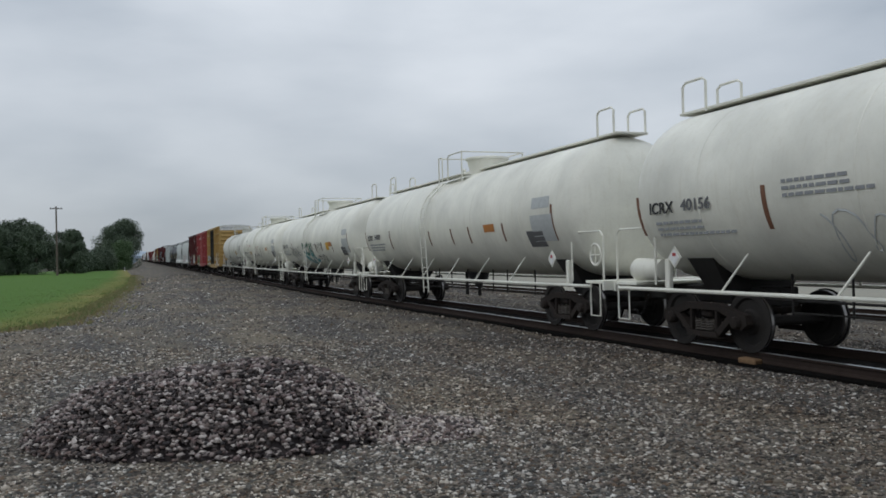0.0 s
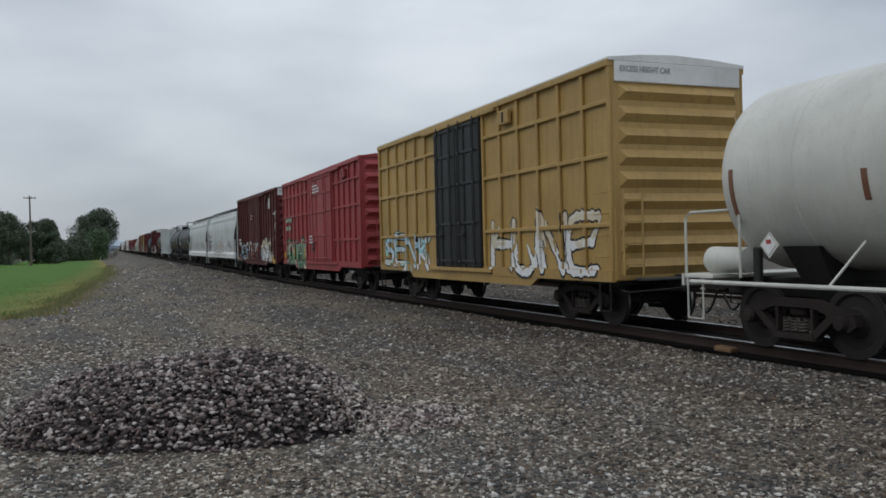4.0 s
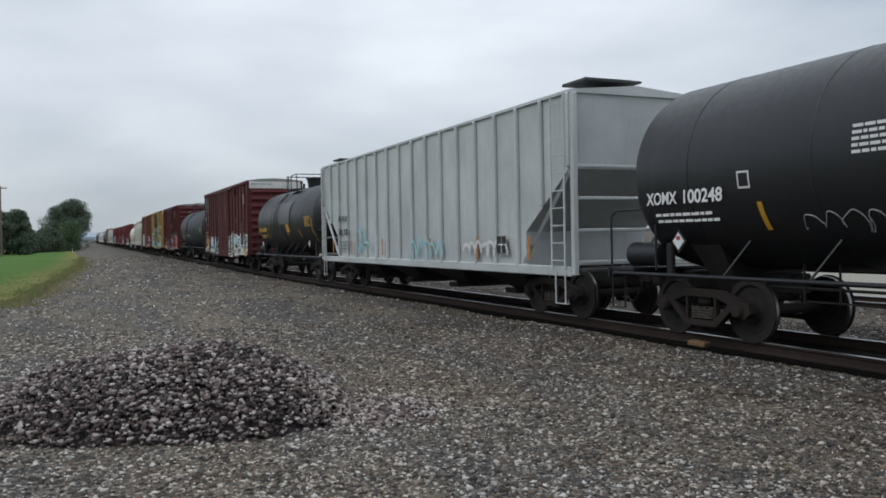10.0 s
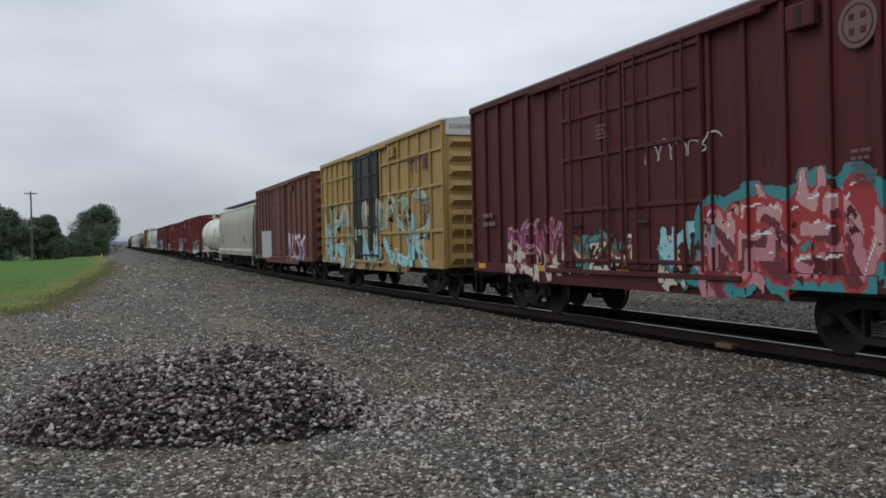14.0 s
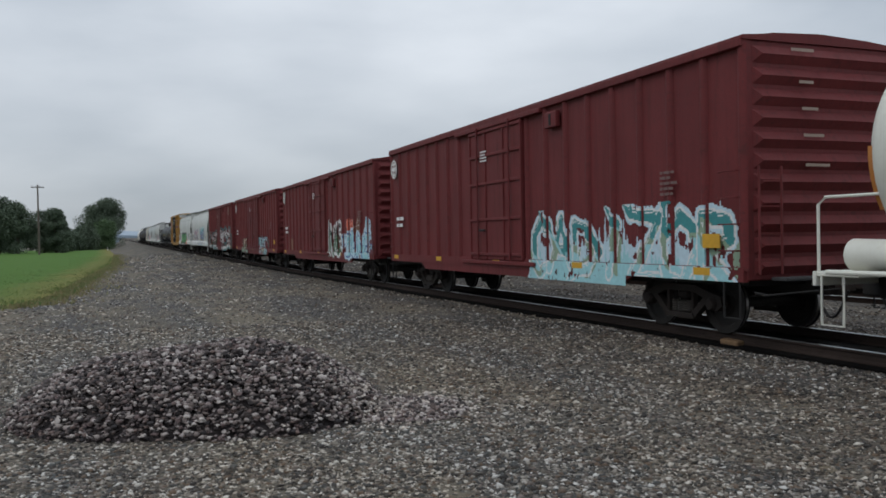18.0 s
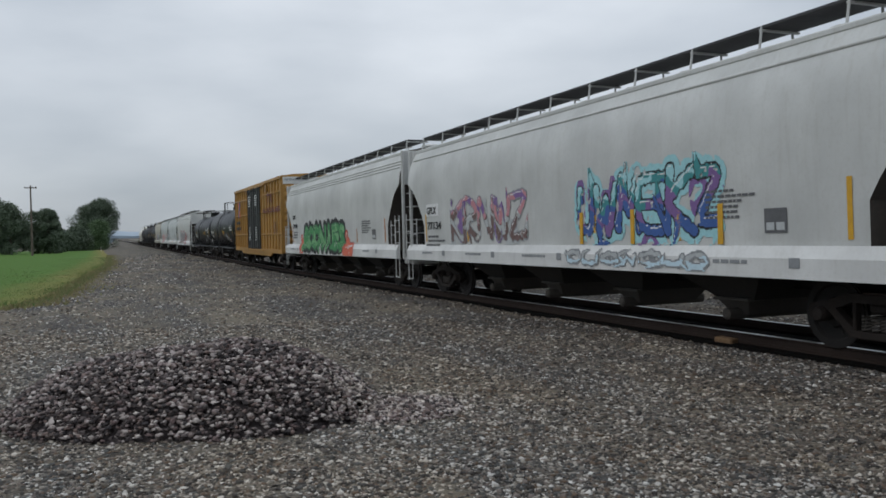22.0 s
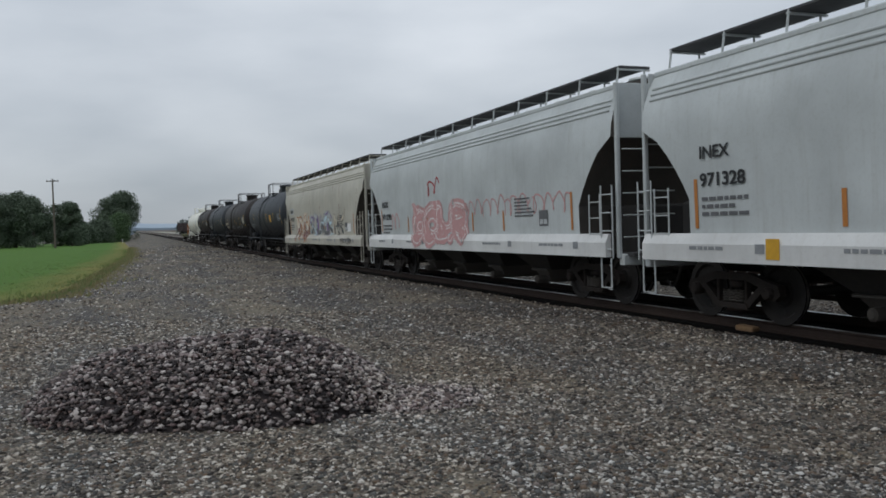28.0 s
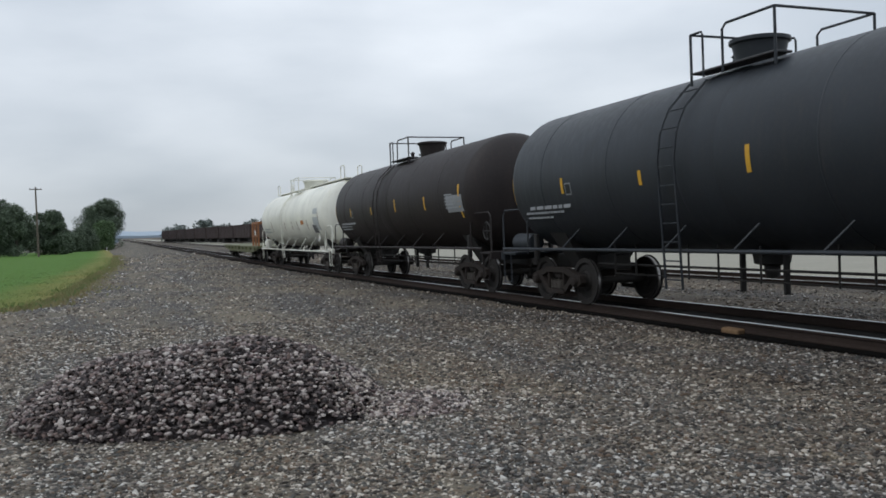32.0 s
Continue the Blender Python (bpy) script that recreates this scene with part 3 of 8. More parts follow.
def spray(name, parent, word, y, z, w, h, inks, side, cell=0.035, thick=0.085, line=0.04, back=0.0, seed=3, haze=(), label="", loose=1.0, drip=0.0):
    """A sprayed piece between y (far end) and y - w, from z up to z + h: fat letters, each laid over the one before it.
    inks: fill low, fill high, outline, behind (or ''). side(y, z): the x of the surface. haze: accents in the fill and loose patches."""
    rnd = random.Random(seed)
    cell = 0.022 if w * h < 9 else 0.027
    ny, nz = int(w / cell), int(h / cell)
    gy, gz = np.meshgrid((np.arange(ny) + 0.5) * cell, (np.arange(nz) + 0.5) * cell, indexing="ij")
    lw = w / max(1, len(word))
    fat = min(max(thick * 0.8, 0.06 * h), 0.13 * lw + 0.02) if inks[0] else thick
    line = max(line, 0.03) if inks[0] else line
    clear = word in PLAIN_WORDS
    reach = fat + line + 0.02 + (0.05 + 1.3 * back if inks[3] else 0.0)
    letters = []
    for i, ch in enumerate(word):
        if ch == " ":
            continue
        top, foot = h - reach - 0.12 * h * rnd.uniform(0, loose), reach + 0.1 * h * rnd.uniform(0, loose)
        x0, x1 = max(reach, lw * (i + 0.08)), min(w - reach, lw * (i + 0.96))
        slant = 0.12 * lw * rnd.uniform(-1, 1) * loose
        strokes = [[(x0 + (x1 - x0) * (a + 0.06 * loose * rnd.uniform(-1, 1)) + slant * (b - 0.5), foot + (top - foot) * (b + 0.05 * loose * rnd.uniform(-1, 1))) for a, b in st] for st in GLYPH[ch]]
        soft = seed % 2 == 0 and not clear
        strokes = [(rounded(st) if soft and len(st) > 2 else st, False) for st in strokes]
        if not clear and inks[0]:
            for _ in range(rnd.choice((1, 2, 2))):
                px, pz = rnd.choice(rnd.choice(strokes)[0])
                strokes.append(([(px, pz), (px + rnd.uniform(-0.5, 0.5) * lw, min(h - 0.03, max(0.03, pz + rnd.choice((-0.35, 0.3, 0.4)) * h)))], True))
        near = np.full(gy.shape, 9.0)
        for pts, spike in strokes:
            for (ax, az), (bx_, bz) in zip(pts, pts[1:]):
                dx, dz = bx_ - ax, bz - az
                t = np.clip(((gy - ax) * dx + (gz - az) * dz) / max(1e-6, dx * dx + dz * dz), 0, 1)
                grow = 1.05 - 0.8 * t if spike else 1.0 + 0.14 * np.sin(t * 4 + i)
                near = np.minimum(near, np.hypot(gy - ax - t * dx, gz - az - t * dz) / grow)
        letters.append(near + 0.006 * np.sin(gy * 23 + seed) + 0.006 * np.sin(gz * 31 + gy * 9))
    union = np.minimum.reduce(letters)
    ink = np.full(gy.shape, -1)
    if inks[3]:
        ink[union < fat + line + back + 0.05 + 0.5 * back * np.sin(gy * 7 + seed) * np.sin(gz * 5 + gy * 2)] = 3
    if drip:
        spikes = [rnd.uniform(0, 1) ** 2 for _ in range(int(w / 0.11) + 3)]
        cut = np.interp(gy[:, 0], [0.055 * k for k in range(2 * len(spikes))], [v for q in spikes for v in (q, 0.15 * q)])
        edge_fade = np.clip(np.minimum(gy[:, 0], w - gy[:, 0]) / 0.5, 0, 1)
        level = h * edge_fade * (1 - drip + drip * cut)
        ink[gz < level[:, None]] = 3
        ink[gz < (level * (0.62 + 0.1 * np.sin(gy[:, 0] * 5)))[:, None]] = 0
    for k, hz in enumerate(haze):
        blob = np.sin(gy * (1.7 + k) + seed * 1.3 + k) * np.sin(gz * (3.1 - 0.6 * k) + k * 2 + seed) + 0.5 * np.sin(gy * 5.3 + k * 4)
        ink[(blob > 0.62) & (union < fat + line + 0.14 + 0.1 * np.sin(gy * 9 + k)) & (gz < h * 0.85)] = 4 + k
    glint = len(haze) + 4
    for i, near in enumerate(letters):
        body = near < fat
        ink[near < fat + line] = 2
        if not inks[0]:
            ink[body] = -1
            continue
        tone = gz / h + 0.13 * np.sin(gy * 4 + seed + i) + 0.07 * np.sin(gy * 9 + gz * 8)
        ink[body] = 0
        ink[body & (tone > 0.55)] = 1
        for k in range(len(haze)):
            ink[body & (np.abs(tone - 0.30 - 0.38 * k - 0.05 * i) < 0.07 + 0.03 * np.sin(gy * 6 + k))] = 4 + k
        up, along = np.gradient(near, axis=1), np.gradient(near, axis=0)
        ink[body & (near > fat * 0.5) & (near < fat * 0.72) & (up > 0.35 * cell) & (along < 0.25 * cell) & (fat > 0.08)] = glint
    # worn away in soft-edged flecks and upright scratches
    if inks[0]:
        rs = np.random.RandomState(seed)
        worn = np.zeros(gy.shape)
        for fy, fz, amount in ((0.16, 0.22, 1.0), (0.06, 0.09, 0.7)):
            grid = rs.rand(int(w / fy) + 3, int(h / fz) + 3)
            iy, iz = gy / fy, gz / fz
            a, b = iy.astype(int), iz.astype(int)
            p, q = iy - a, iz - b
            worn += amount * ((grid[a, b] * (1 - p) + grid[a + 1, b] * p) * (1 - q) + (grid[a, b + 1] * (1 - p) + grid[a + 1, b + 1] * p) * q)
        ink[worn < (0.33 if clear else 0.46) + 0.06 * np.sin(gy * 1.3 + seed)] = -1
    names = [inks[0] or inks[2], inks[1] or inks[2], inks[2], inks[3] or inks[2], *haze, {"white": inks[2], "ice": inks[2], "pale_grey": inks[2], "green": "lime"}.get(inks[1], "white")]
    vs, fs, ms = [], [], []
    e = cell / 2
    lift = 0.004 + 0.0022 * (seed % 5)
    for b in range(nz):
        zz = z + (b + 0.5) * cell
        row = ink[:, b].tolist() + [-1]
        start, last, lx = 0, -1, None
        for a, v in enumerate(row):
            x = side(y - (a + 0.5) * cell, zz) if v >= 0 else None
            if x is None:
                v = -1
            if v != last or (v >= 0 and abs(x - lx) > 0.002):
                if last >= 0:
                    k = len(vs)
                    ya, yb = y - start * cell, y - a * cell
                    vs += [(lx - lift, ya, zz - e), (lx - lift, yb, zz - e), (lx - lift, yb, zz + e), (lx - lift, ya, zz + e)]
                    fs.append((k, k + 1, k + 2, k + 3))
                    ms.append(int(last))
                    if v >= 0 and abs(x - lx) > 0.02:
                        vs += [(x - lift, yb, zz - e), (x - lift, yb, zz + e)]
                        fs.append((k + 1, k + 4, k + 5, k + 2))
                        ms.append(int(last))
                start, last, lx = a, v, x
    me = bpy.data.meshes.new(name)
    me.from_pydata(vs, [], fs)
    for s in names:
        me.materials.append(M[s])
    me.polygons.foreach_set("material_index", ms)
    return tagged(part(name, me, None, parent, (0, 0, 0), label), kind="stuff")


def scrawl(name, parent, ink, y, z, w, h, side, seed=1, r=0.014, label=""):
    """A thin hand-drawn tag: looping strokes of a spray can, letter by letter."""
    rnd = random.Random(seed)
    sh = Shape()
    n = max(2, int(w / (h * 0.75)))
    for first in range(0, n, 3):
        loops = min(3, n - first)
        size = [rnd.uniform(0.45, 1.0) for _ in range(loops + 2)]
        curl = [rnd.uniform(0.15, 0.65) for _ in range(loops + 2)]
        for phase in (rnd.uniform(0, 6.28),):
            pts = []
            for k in range(14 * loops + 1):
                t = k / 14
                a = min(loops, int(t))
                m = t - a
                hi, cu = size[a] * (1 - m) + size[a + 1] * m, curl[a] * (1 - m) + curl[a + 1] * m
                ph = phase + 6.283 * t
                pts.append(Vector((w / n * (first + t + 0.1 - cu * 0.6 * math.sin(ph) + 0.05 * math.sin(ph * 2.7)), h * (0.45 - 0.45 * hi * math.cos(ph) + 0.08 * math.sin(ph * 1.7)))))
            path = []
            for q in pts:
                yy, zz = y - q.x, z + q.y
                path.append(((side(yy, zz) or side(yy, 2.0)) - 0.004, yy, zz))
            for a, b in zip(path, path[1:]):
                dy, dz = b[1] - a[1], b[2] - a[2]
                L = math.hypot(dy, dz) or 1
                oy, oz = -dz / L * r, dy / L * r
                sh.add([(a[0], a[1] + oy, a[2] + oz), (a[0], a[1] - oy, a[2] - oz), (b[0], b[1] - oy, b[2] - oz), (b[0], b[1] + oy, b[2] + oz)], [(0, 1, 2, 3)])
    return tagged(part(name, sh.mesh(name), ink, parent, (0, 0, 0), label), kind="stuff")


# ---- the running gear, shared by all cars ----
ZR, XC = 0.12, 10.25
LEAN = 0.0100   # the tracks run a little to the left of straight ahead
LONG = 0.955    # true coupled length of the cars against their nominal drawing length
GRADE, HINGE = 0.0058, 45.0   # the line is level here and climbs gently further on


def rise(y):
    return GRADE * max(0.0, y - HINGE)


def on_track(y, x0=XC, z=ZR):
    """Pose on a track: x0 is its distance from the eye where it passes."""
    up = min(1.0, max(0.0, (y - HINGE + 8) / 16))
    return pose(x0 - LEAN * y, y, z + rise(y), math.degrees(GRADE) * up, 0, math.degrees(math.atan(LEAN)))


WHEEL_R = 0.47
CARS = []


def side_frame_mesh():
    s = Shape()
    s.plate([(-0.98, 0.36), (-1.10, 0.45), (-1.06, 0.60), (-0.78, 0.66), (-0.42, 0.77), (0.42, 0.77), (0.78, 0.66), (1.06, 0.60), (1.10, 0.45), (0.98, 0.36), (0.92, 0.37), (0.88, 0.50), (0.66, 0.55), (0.36, 0.65), (-0.36, 0.65), (-0.66, 0.55), (-0.88, 0.50), (-0.92, 0.37)], 0, 0.13)
    for q in (-1, 1):
        s.plate([(q * 0.80, 0.56), (q * 0.64, 0.57), (q * 0.30, 0.28), (q * 0.38, 0.20)], 0, 0.12)
    s.plate([(-0.40, 0.19), (0.40, 0.19), (0.36, 0.28), (-0.36, 0.28)], 0, 0.17)
    for y in (-0.33, 0.33):
        s.box((0, y, 0.46), (0.12, 0.055, 0.40), 0.015)
    for y in (-0.865, 0.865):
        s.lathe([(-0.15, 0.02), (-0.14, 0.085), (-0.09, 0.11), (0.02, 0.11)], "x", (0, y, 0.47), 12)
    return s.mesh("side_frame")


def spring_mesh():
    pts = [(0.07 * math.cos(a * 0.9), 0.07 * math.sin(a * 0.9), 0.29 + 0.0062 * a) for a in range(32)]
    return Shape().tube(pts, 0.016, 5).mesh("spring", 60)


def tread_mesh():
    return Shape().lathe([(-0.03, 0.466), (-0.03, 0.475), (0.03, 0.478), (0.03, 0.466), (-0.03, 0.466)], "x", (0, 0, 0), 28).mesh("tread", 30)


def wheelset_mesh():
    s = Shape()
    for sg in (-1, 1):
        x = 0.7525 * sg
        prof = [(-0.07, 0.16), (-0.075, 0.20), (-0.02, 0.22), (-0.025, 0.37), (-0.065, 0.40), (-0.07, 0.455), (-0.055, 0.47), (0.03, 0.474), (0.045, 0.50), (0.07, 0.50), (0.075, 0.40), (0.03, 0.37), (0.03, 0.22), (0.08, 0.19), (0.08, 0.10)]
        s.lathe([(x - sg * a, r) for a, r in [(-p[0], p[1]) for p in prof]], "x", (0, 0, 0), 28)
    s.lathe([(-1.08, 0.03), (-1.07, 0.075), (-0.85, 0.08), (-0.7, 0.10), (-0.3, 0.085), (0.3, 0.085), (0.7, 0.10), (0.85, 0.08), (1.07, 0.075), (1.08, 0.03)], "x", (0, 0, 0), 12)
    s.box((-0.845, 0.30, 0), (0.012, 0.06, 0.03))
    return s.mesh("wheelset", 30)


def truck(parent, y):
    """A freight truck: bolster, two side frames with springs, two wheelsets, brake beam."""
    t = part("truck", kept("bolster", lambda: Shape().box((0, 0, 0.58), (2.0, 0.30, 0.15), 0.04).box((0, 0, 0.76), (0.6, 0.42, 0.10), 0.03).mesh("truck")), "truck", parent, (0, y, 0), "rusty freight truck")
    for sg in (-1, 1):
        part("side_frame", kept("frame", side_frame_mesh), "truck", t, (1.0 * sg, 0, 0), "", (0, 0, 0 if sg < 0 else 180))
        for dy in (-0.15, 0, 0.15) if sg < 0 else (0,):
            part("spring", kept("spring", spring_mesh), "gate", t, (1.0 * sg, dy, 0))
    part("brake_beam", kept("beam", lambda: Shape().tube([(-0.75, 0.36, 0.42), (0, 0.42, 0.40), (0.75, 0.36, 0.42)], 0.035).tube([(-0.75, -0.36, 0.42), (0, -0.42, 0.40), (0.75, -0.36, 0.42)], 0.035).mesh("brake_beam")), "truck", t)
    ws = []
    for dy in (-0.865, 0.865):
        w = part("wheelset", kept("wheels", wheelset_mesh), "wheel", t, (0, dy, WHEEL_R))
        for sx in (-0.76, 0.76):
            part("tread", kept("tread", tread_mesh), "tread", w, (sx, 0, 0), "bright worn tread")
        ws.append((w, y + dy, dy))
    return ws


def coupler_mesh():
    s = Shape()
    s.box((0, 0.0, 0.84), (0.14, 0.9, 0.15), 0.03)
    s.box((0.03, 0.5, 0.84), (0.28, 0.22, 0.26), 0.05)
    s.box((-0.11, 0.64, 0.84), (0.09, 0.18, 0.24), 0.03)
    s.box((0, -0.3, 0.84), (0.42, 0.3, 0.34), 0.03)
    return s.mesh("coupler")


def hose_mesh():
    pts = [(-0.35, 0.25 + 0.5 * a, 0.78 - 0.42 * math.sin(a * 2.4)) for a in [k / 8 for k in range(9)]]
    return Shape().tube(pts, 0.022, 6).mesh("air_hose", 60)


def couplers(ob, half, lead=0.0):
    for sg in (-1, 1):
        far = half + (lead if sg < 0 else 0.0)
        part("coupler", kept("coupler", coupler_mesh), "truck", ob, (0, sg * (far + 0.15), 0), "", (0, 0, 0 if sg > 0 else 180))
        part("air_hose", kept("hose", hose_mesh), "under", ob, (0, sg * (far + 0.15), 0), "", (0, 0, 0 if sg > 0 else 180))


def ladder(name, parent, y, z0, z1, x, material, width=0.42, rungs=0, lean=None, stile=0.022):
    """A ladder on the car's side. lean: x for a height, where it follows a curved side."""
    fx = lean or (lambda z: x)
    lad = part(name, Shape().tube([(fx(z0 + (z1 - z0) * k / 8), y - width / 2, z0 + (z1 - z0) * k / 8) for k in range(9)], stile, 5)
               .tube([(fx(z0 + (z1 - z0) * k / 8), y + width / 2, z0 + (z1 - z0) * k / 8) for k in range(9)], stile, 5).mesh(name), material, parent)
    n = rungs or max(2, int((z1 - z0) / 0.36))
    for k in range(n):
        z = z0 + (z1 - z0) * (k + 0.5) / n
        bar("rung", [(fx(z), y - width / 2, z), (fx(z), y + width / 2, z)], 0.013, material, lad, "", 5)
    return lad


def step_loop(parent, y, x, material, z=0.35, w=0.36, top=0.95):
    bar("step", [(x, y - w / 2, top), (x, y - w / 2, z), (x, y + w / 2, z), (x, y + w / 2, top)], 0.02, material, parent, "", 5)


def grab(parent, y, z, x, material, w=0.42):
    bar("grab_iron", [(x + 0.06, y - w / 2, z), (x, y - w / 2, z), (x, y + w / 2, z), (x + 0.06, y + w / 2, z)], 0.012, material, parent, "", 5)


def start_car(name, tail, length, label, category, group):
    """A car's base: an empty on the rail tops at the middle of its body. tail: where its far end stands at 0 s."""
    ob = new(name)
    ob.empty_display_size = 0.5
    y = tail - length / 2
    ob.matrix_basis = on_track(y)
    tagged(ob, label, category, group)
    CARS.append([ob, y, []])
    return ob


# ---- boxcars ----


def boxcar(tail, length, height, paint_name, label, ribs=7, door=(0.0, 3.0), doors=1, door_paint=None, white_end=False, grid=False, name="boxcar", base=0.92, sill=1.0, skirt=0.0, roof="roof_grey", inset=2.1, round_ribs=False, end_ribs=9):
    """A steel boxcar. door: middle (towards the far end) and width. grid: outside frame with level bars as well as posts."""
    ob = start_car(name, tail, length, label, "boxcar", "freight cars of the train")
    half, hw, rib = length / 2, 1.50, 0.07
    top = height - 0.16
    dp = door_paint or paint_name
    part("body", Shape().box((0, 0, (base + top) / 2), (2 * hw, length, top - base), 0.02).mesh("body"), paint_name, ob)
    rf = Shape().draw([(-hw - 0.07, top), (-hw - 0.07, top + 0.06), (-0.9, height - 0.04), (0, height), (0.9, height - 0.04), (hw + 0.07, top + 0.06), (hw + 0.07, top)], -half - 0.03, half + 0.03)
    rf_ob = part("roof", rf.mesh("roof"), roof, ob)
    n = int(length / 1.2)
    for k in range(n + 1):
        part("roof_rib", kept("roof_rib", lambda: Shape().draw([(-1.5, -0.085), (-0.9, 0.012), (0, 0.05), (0.9, 0.012), (1.5, -0.085)][::1] + [(1.5, -0.13), (-1.5, -0.13)], -0.03, 0.03).mesh("roof_rib")), roof, rf_ob, (0, -half + 0.1 + k * (length - 0.2) / n, height - 0.02))
    # underframe
    part("underframe", Shape().box((0, 0, 0.82), (0.5, length + 0.2, 0.3), 0.02).box((0, 0, 0.88), (2.7, length - 0.3, 0.1)).mesh("underframe"), "under", ob)
    for sg in (-1, 1):
        x = sg * (hw + 0.02)
        part("side_sill", Shape().plate([(-half + 0.02, base - 0.02), (half - 0.02, base - 0.02), (half - 0.02, base + 0.2), (-half + 0.02, base + 0.2)], x, 0.1)
             .plate([(-half + 3.4, base - 0.2 - skirt), (half - 3.4, base - 0.2 - skirt), (half - 3.0, base), (-half + 3.0, base)], x, 0.07).mesh("side_sill"), paint_name, ob)
        bx("eave", (sg * (hw + 0.03), 0, top - 0.04), (0.13, length, 0.13), paint_name, ob)
        # posts
        d0, d1 = door[0] - door[1] / 2, door[0] + door[1] / 2
        ys = []
        for a, b in ((-half + 0.06, d0 - 0.06), (d1 + 0.06, half - 0.06)):
            k = max(2, round(ribs * (b - a) / (length - door[1]) * 2))
            ys += [a + (b - a) * i / k for i in range(k + 1)]
        ph = top - base - 0.2
        for yy in ys:
            if round_ribs:
                part("side_post", kept(("round_post", round(ph, 2)), lambda: Shape().draw([(0, -0.09), (-0.05, -0.055), (-0.065, 0), (-0.05, 0.055), (0, 0.09)], -ph / 2, ph / 2).mesh("side_post", 50)), paint_name, ob, (sg * hw, yy, base + 0.15 + ph / 2), "", (90, 0, 0 if sg < 0 else 180))
            else:
                bx("side_post", (sg * (hw + rib / 2), yy, base + 0.15 + ph / 2), (rib, 0.10, ph), paint_name, ob, 0.015)
        if grid:
            for zz in (base + 1.05, base + 2.35, base + 3.35):
                for a, b in ((-half + 0.06, d0 - 0.06), (d1 + 0.06, half - 0.06)):
                    bx("side_rail", (sg * (hw + rib / 2 - 0.005), (a + b) / 2, zz), (rib, b - a, 0.09), paint_name, ob, 0.015)
        # sliding doors
        leaf = door[1] / doors
        for k in range(doors):
            yc = d0 + leaf * (k + 0.5)
            dh = top - base - 0.28
            dz = base + 0.16 + dh / 2
            dx = sg * (hw + 0.06)
            dr = bx("door", (dx, yc, dz), (0.08, leaf - 0.06, dh), dp, ob, 0.012)
            for zz in (-dh * 0.46, -dh * 0.2, dh * 0.07, dh * 0.28, dh * 0.46):
                bx("door_rib", (sg * 0.055, 0, zz), (0.05, leaf - 0.1, 0.075), dp, dr, 0.012)
            for yy in (-leaf / 2 + 0.07, -leaf / 6, leaf / 6, leaf / 2 - 0.07):
                bx("door_stile", (sg * 0.05, yy, 0), (0.045, 0.07, dh), dp, dr, 0.012)
            for yy in (-leaf * 0.3, leaf * 0.3):
                bar("lock_rod", [(sg * 0.10, yy, -dh / 2), (sg * 0.10, yy, dh / 2)], 0.022, dp, dr, "", 6)
            bx("door_handle", (sg * 0.12, leaf * 0.2, -dh * 0.28), (0.05, 0.34, 0.06), "under", dr, 0.015)
        bx("door_track", (sg * (hw + 0.07), door[0], base + 0.09), (0.12, door[1] * 1.35, 0.09), paint_name, ob, 0.012)
        bx("door_hood", (sg * (hw + 0.09), door[0] * 1.0, top - 0.14), (0.12, door[1] * 1.6, 0.10), paint_name, ob, 0.012)
        bx("door_stop", (sg * (hw + 0.09), d0 - door[1] * 0.46, top - 0.42), (0.12, 0.52, 0.34), paint_name, ob, 0.02)
        bx("stop_slot", (sg * (hw + 0.153), d0 - door[1] * 0.46, top - 0.42), (0.008, 0.09, 0.24), "under", ob, 0)
        # corner ladders and steps, on each side at both ends
        for e in (-1, 1):
            ye = e * (half - 0.3)
            for k in range(4):
                grab(ob, ye, base + 0.45 + 0.4 * k, sg * (hw + 0.13), paint_name)
            step_loop(ob, ye, sg * (hw + 0.05), "under")
    # corrugated ends
    for e in (-1, 1):
        span = top - base - (0.42 if white_end else 0.1)
        for k in range(end_ribs):
            z = base + 0.05 + span * (k + 0.5) / end_ribs
            part("end_rib", kept(("end_rib", round(span / end_ribs, 3)), lambda: Shape().add(
                [(-1.42, 0, -0.03), (1.42, 0, -0.03), (1.42, 0, 0.03), (-1.42, 0, 0.03), (-1.25, 0.09, 0.0), (1.25, 0.09, 0.0), (-1.38, 0.0, 0.11 * span / end_ribs / 0.4 + 0.04), (1.38, 0.0, 0.11 * span / end_ribs / 0.4 + 0.04), (-1.38, 0, -0.11 * span / end_ribs / 0.4 - 0.04), (1.38, 0, -0.11 * span / end_ribs / 0.4 - 0.04)],
                [(8, 9, 5, 4), (4, 5, 7, 6), (8, 4, 6), (9, 7, 5)]).mesh("end_rib")), paint_name, ob, (0, e * (half + 0.002), z), "", (0, 0, 0 if e > 0 else 180))
        if white_end:
            bx("end_panel", (0, e * (half + 0.02), top - 0.2), (2.9, 0.05, 0.38), "end_white", ob, 0.01, "white warning panel")
            if e < 0:
                tx = lettering("warning", "EXCESS HEIGHT CAR", 0.11, "grey", ob, (0, 0, 0), "grey stencilled warning", 1.0, 1.3)
                tx.matrix_basis = Matrix.Translation((-1.35, -half - 0.05, top - 0.2)) @ Euler((radians(90), 0, 0)).to_matrix().to_4x4() @ Matrix.Diagonal((0.8, 1, 1, 1))
        elif e < 0:
            for q, (zz, long) in enumerate(((top - 0.12, 0.55), (top - 0.6, 0.35), (top - 1.0, 0.4), (top - 1.4, 0.5), (top - 1.85, 0.6))):
                bx("end_print", (-0.5 + 0.07 * q, -half - 0.105, zz), (long * 0.8, 0.006, 0.045), "worn_cream", ob, 0)
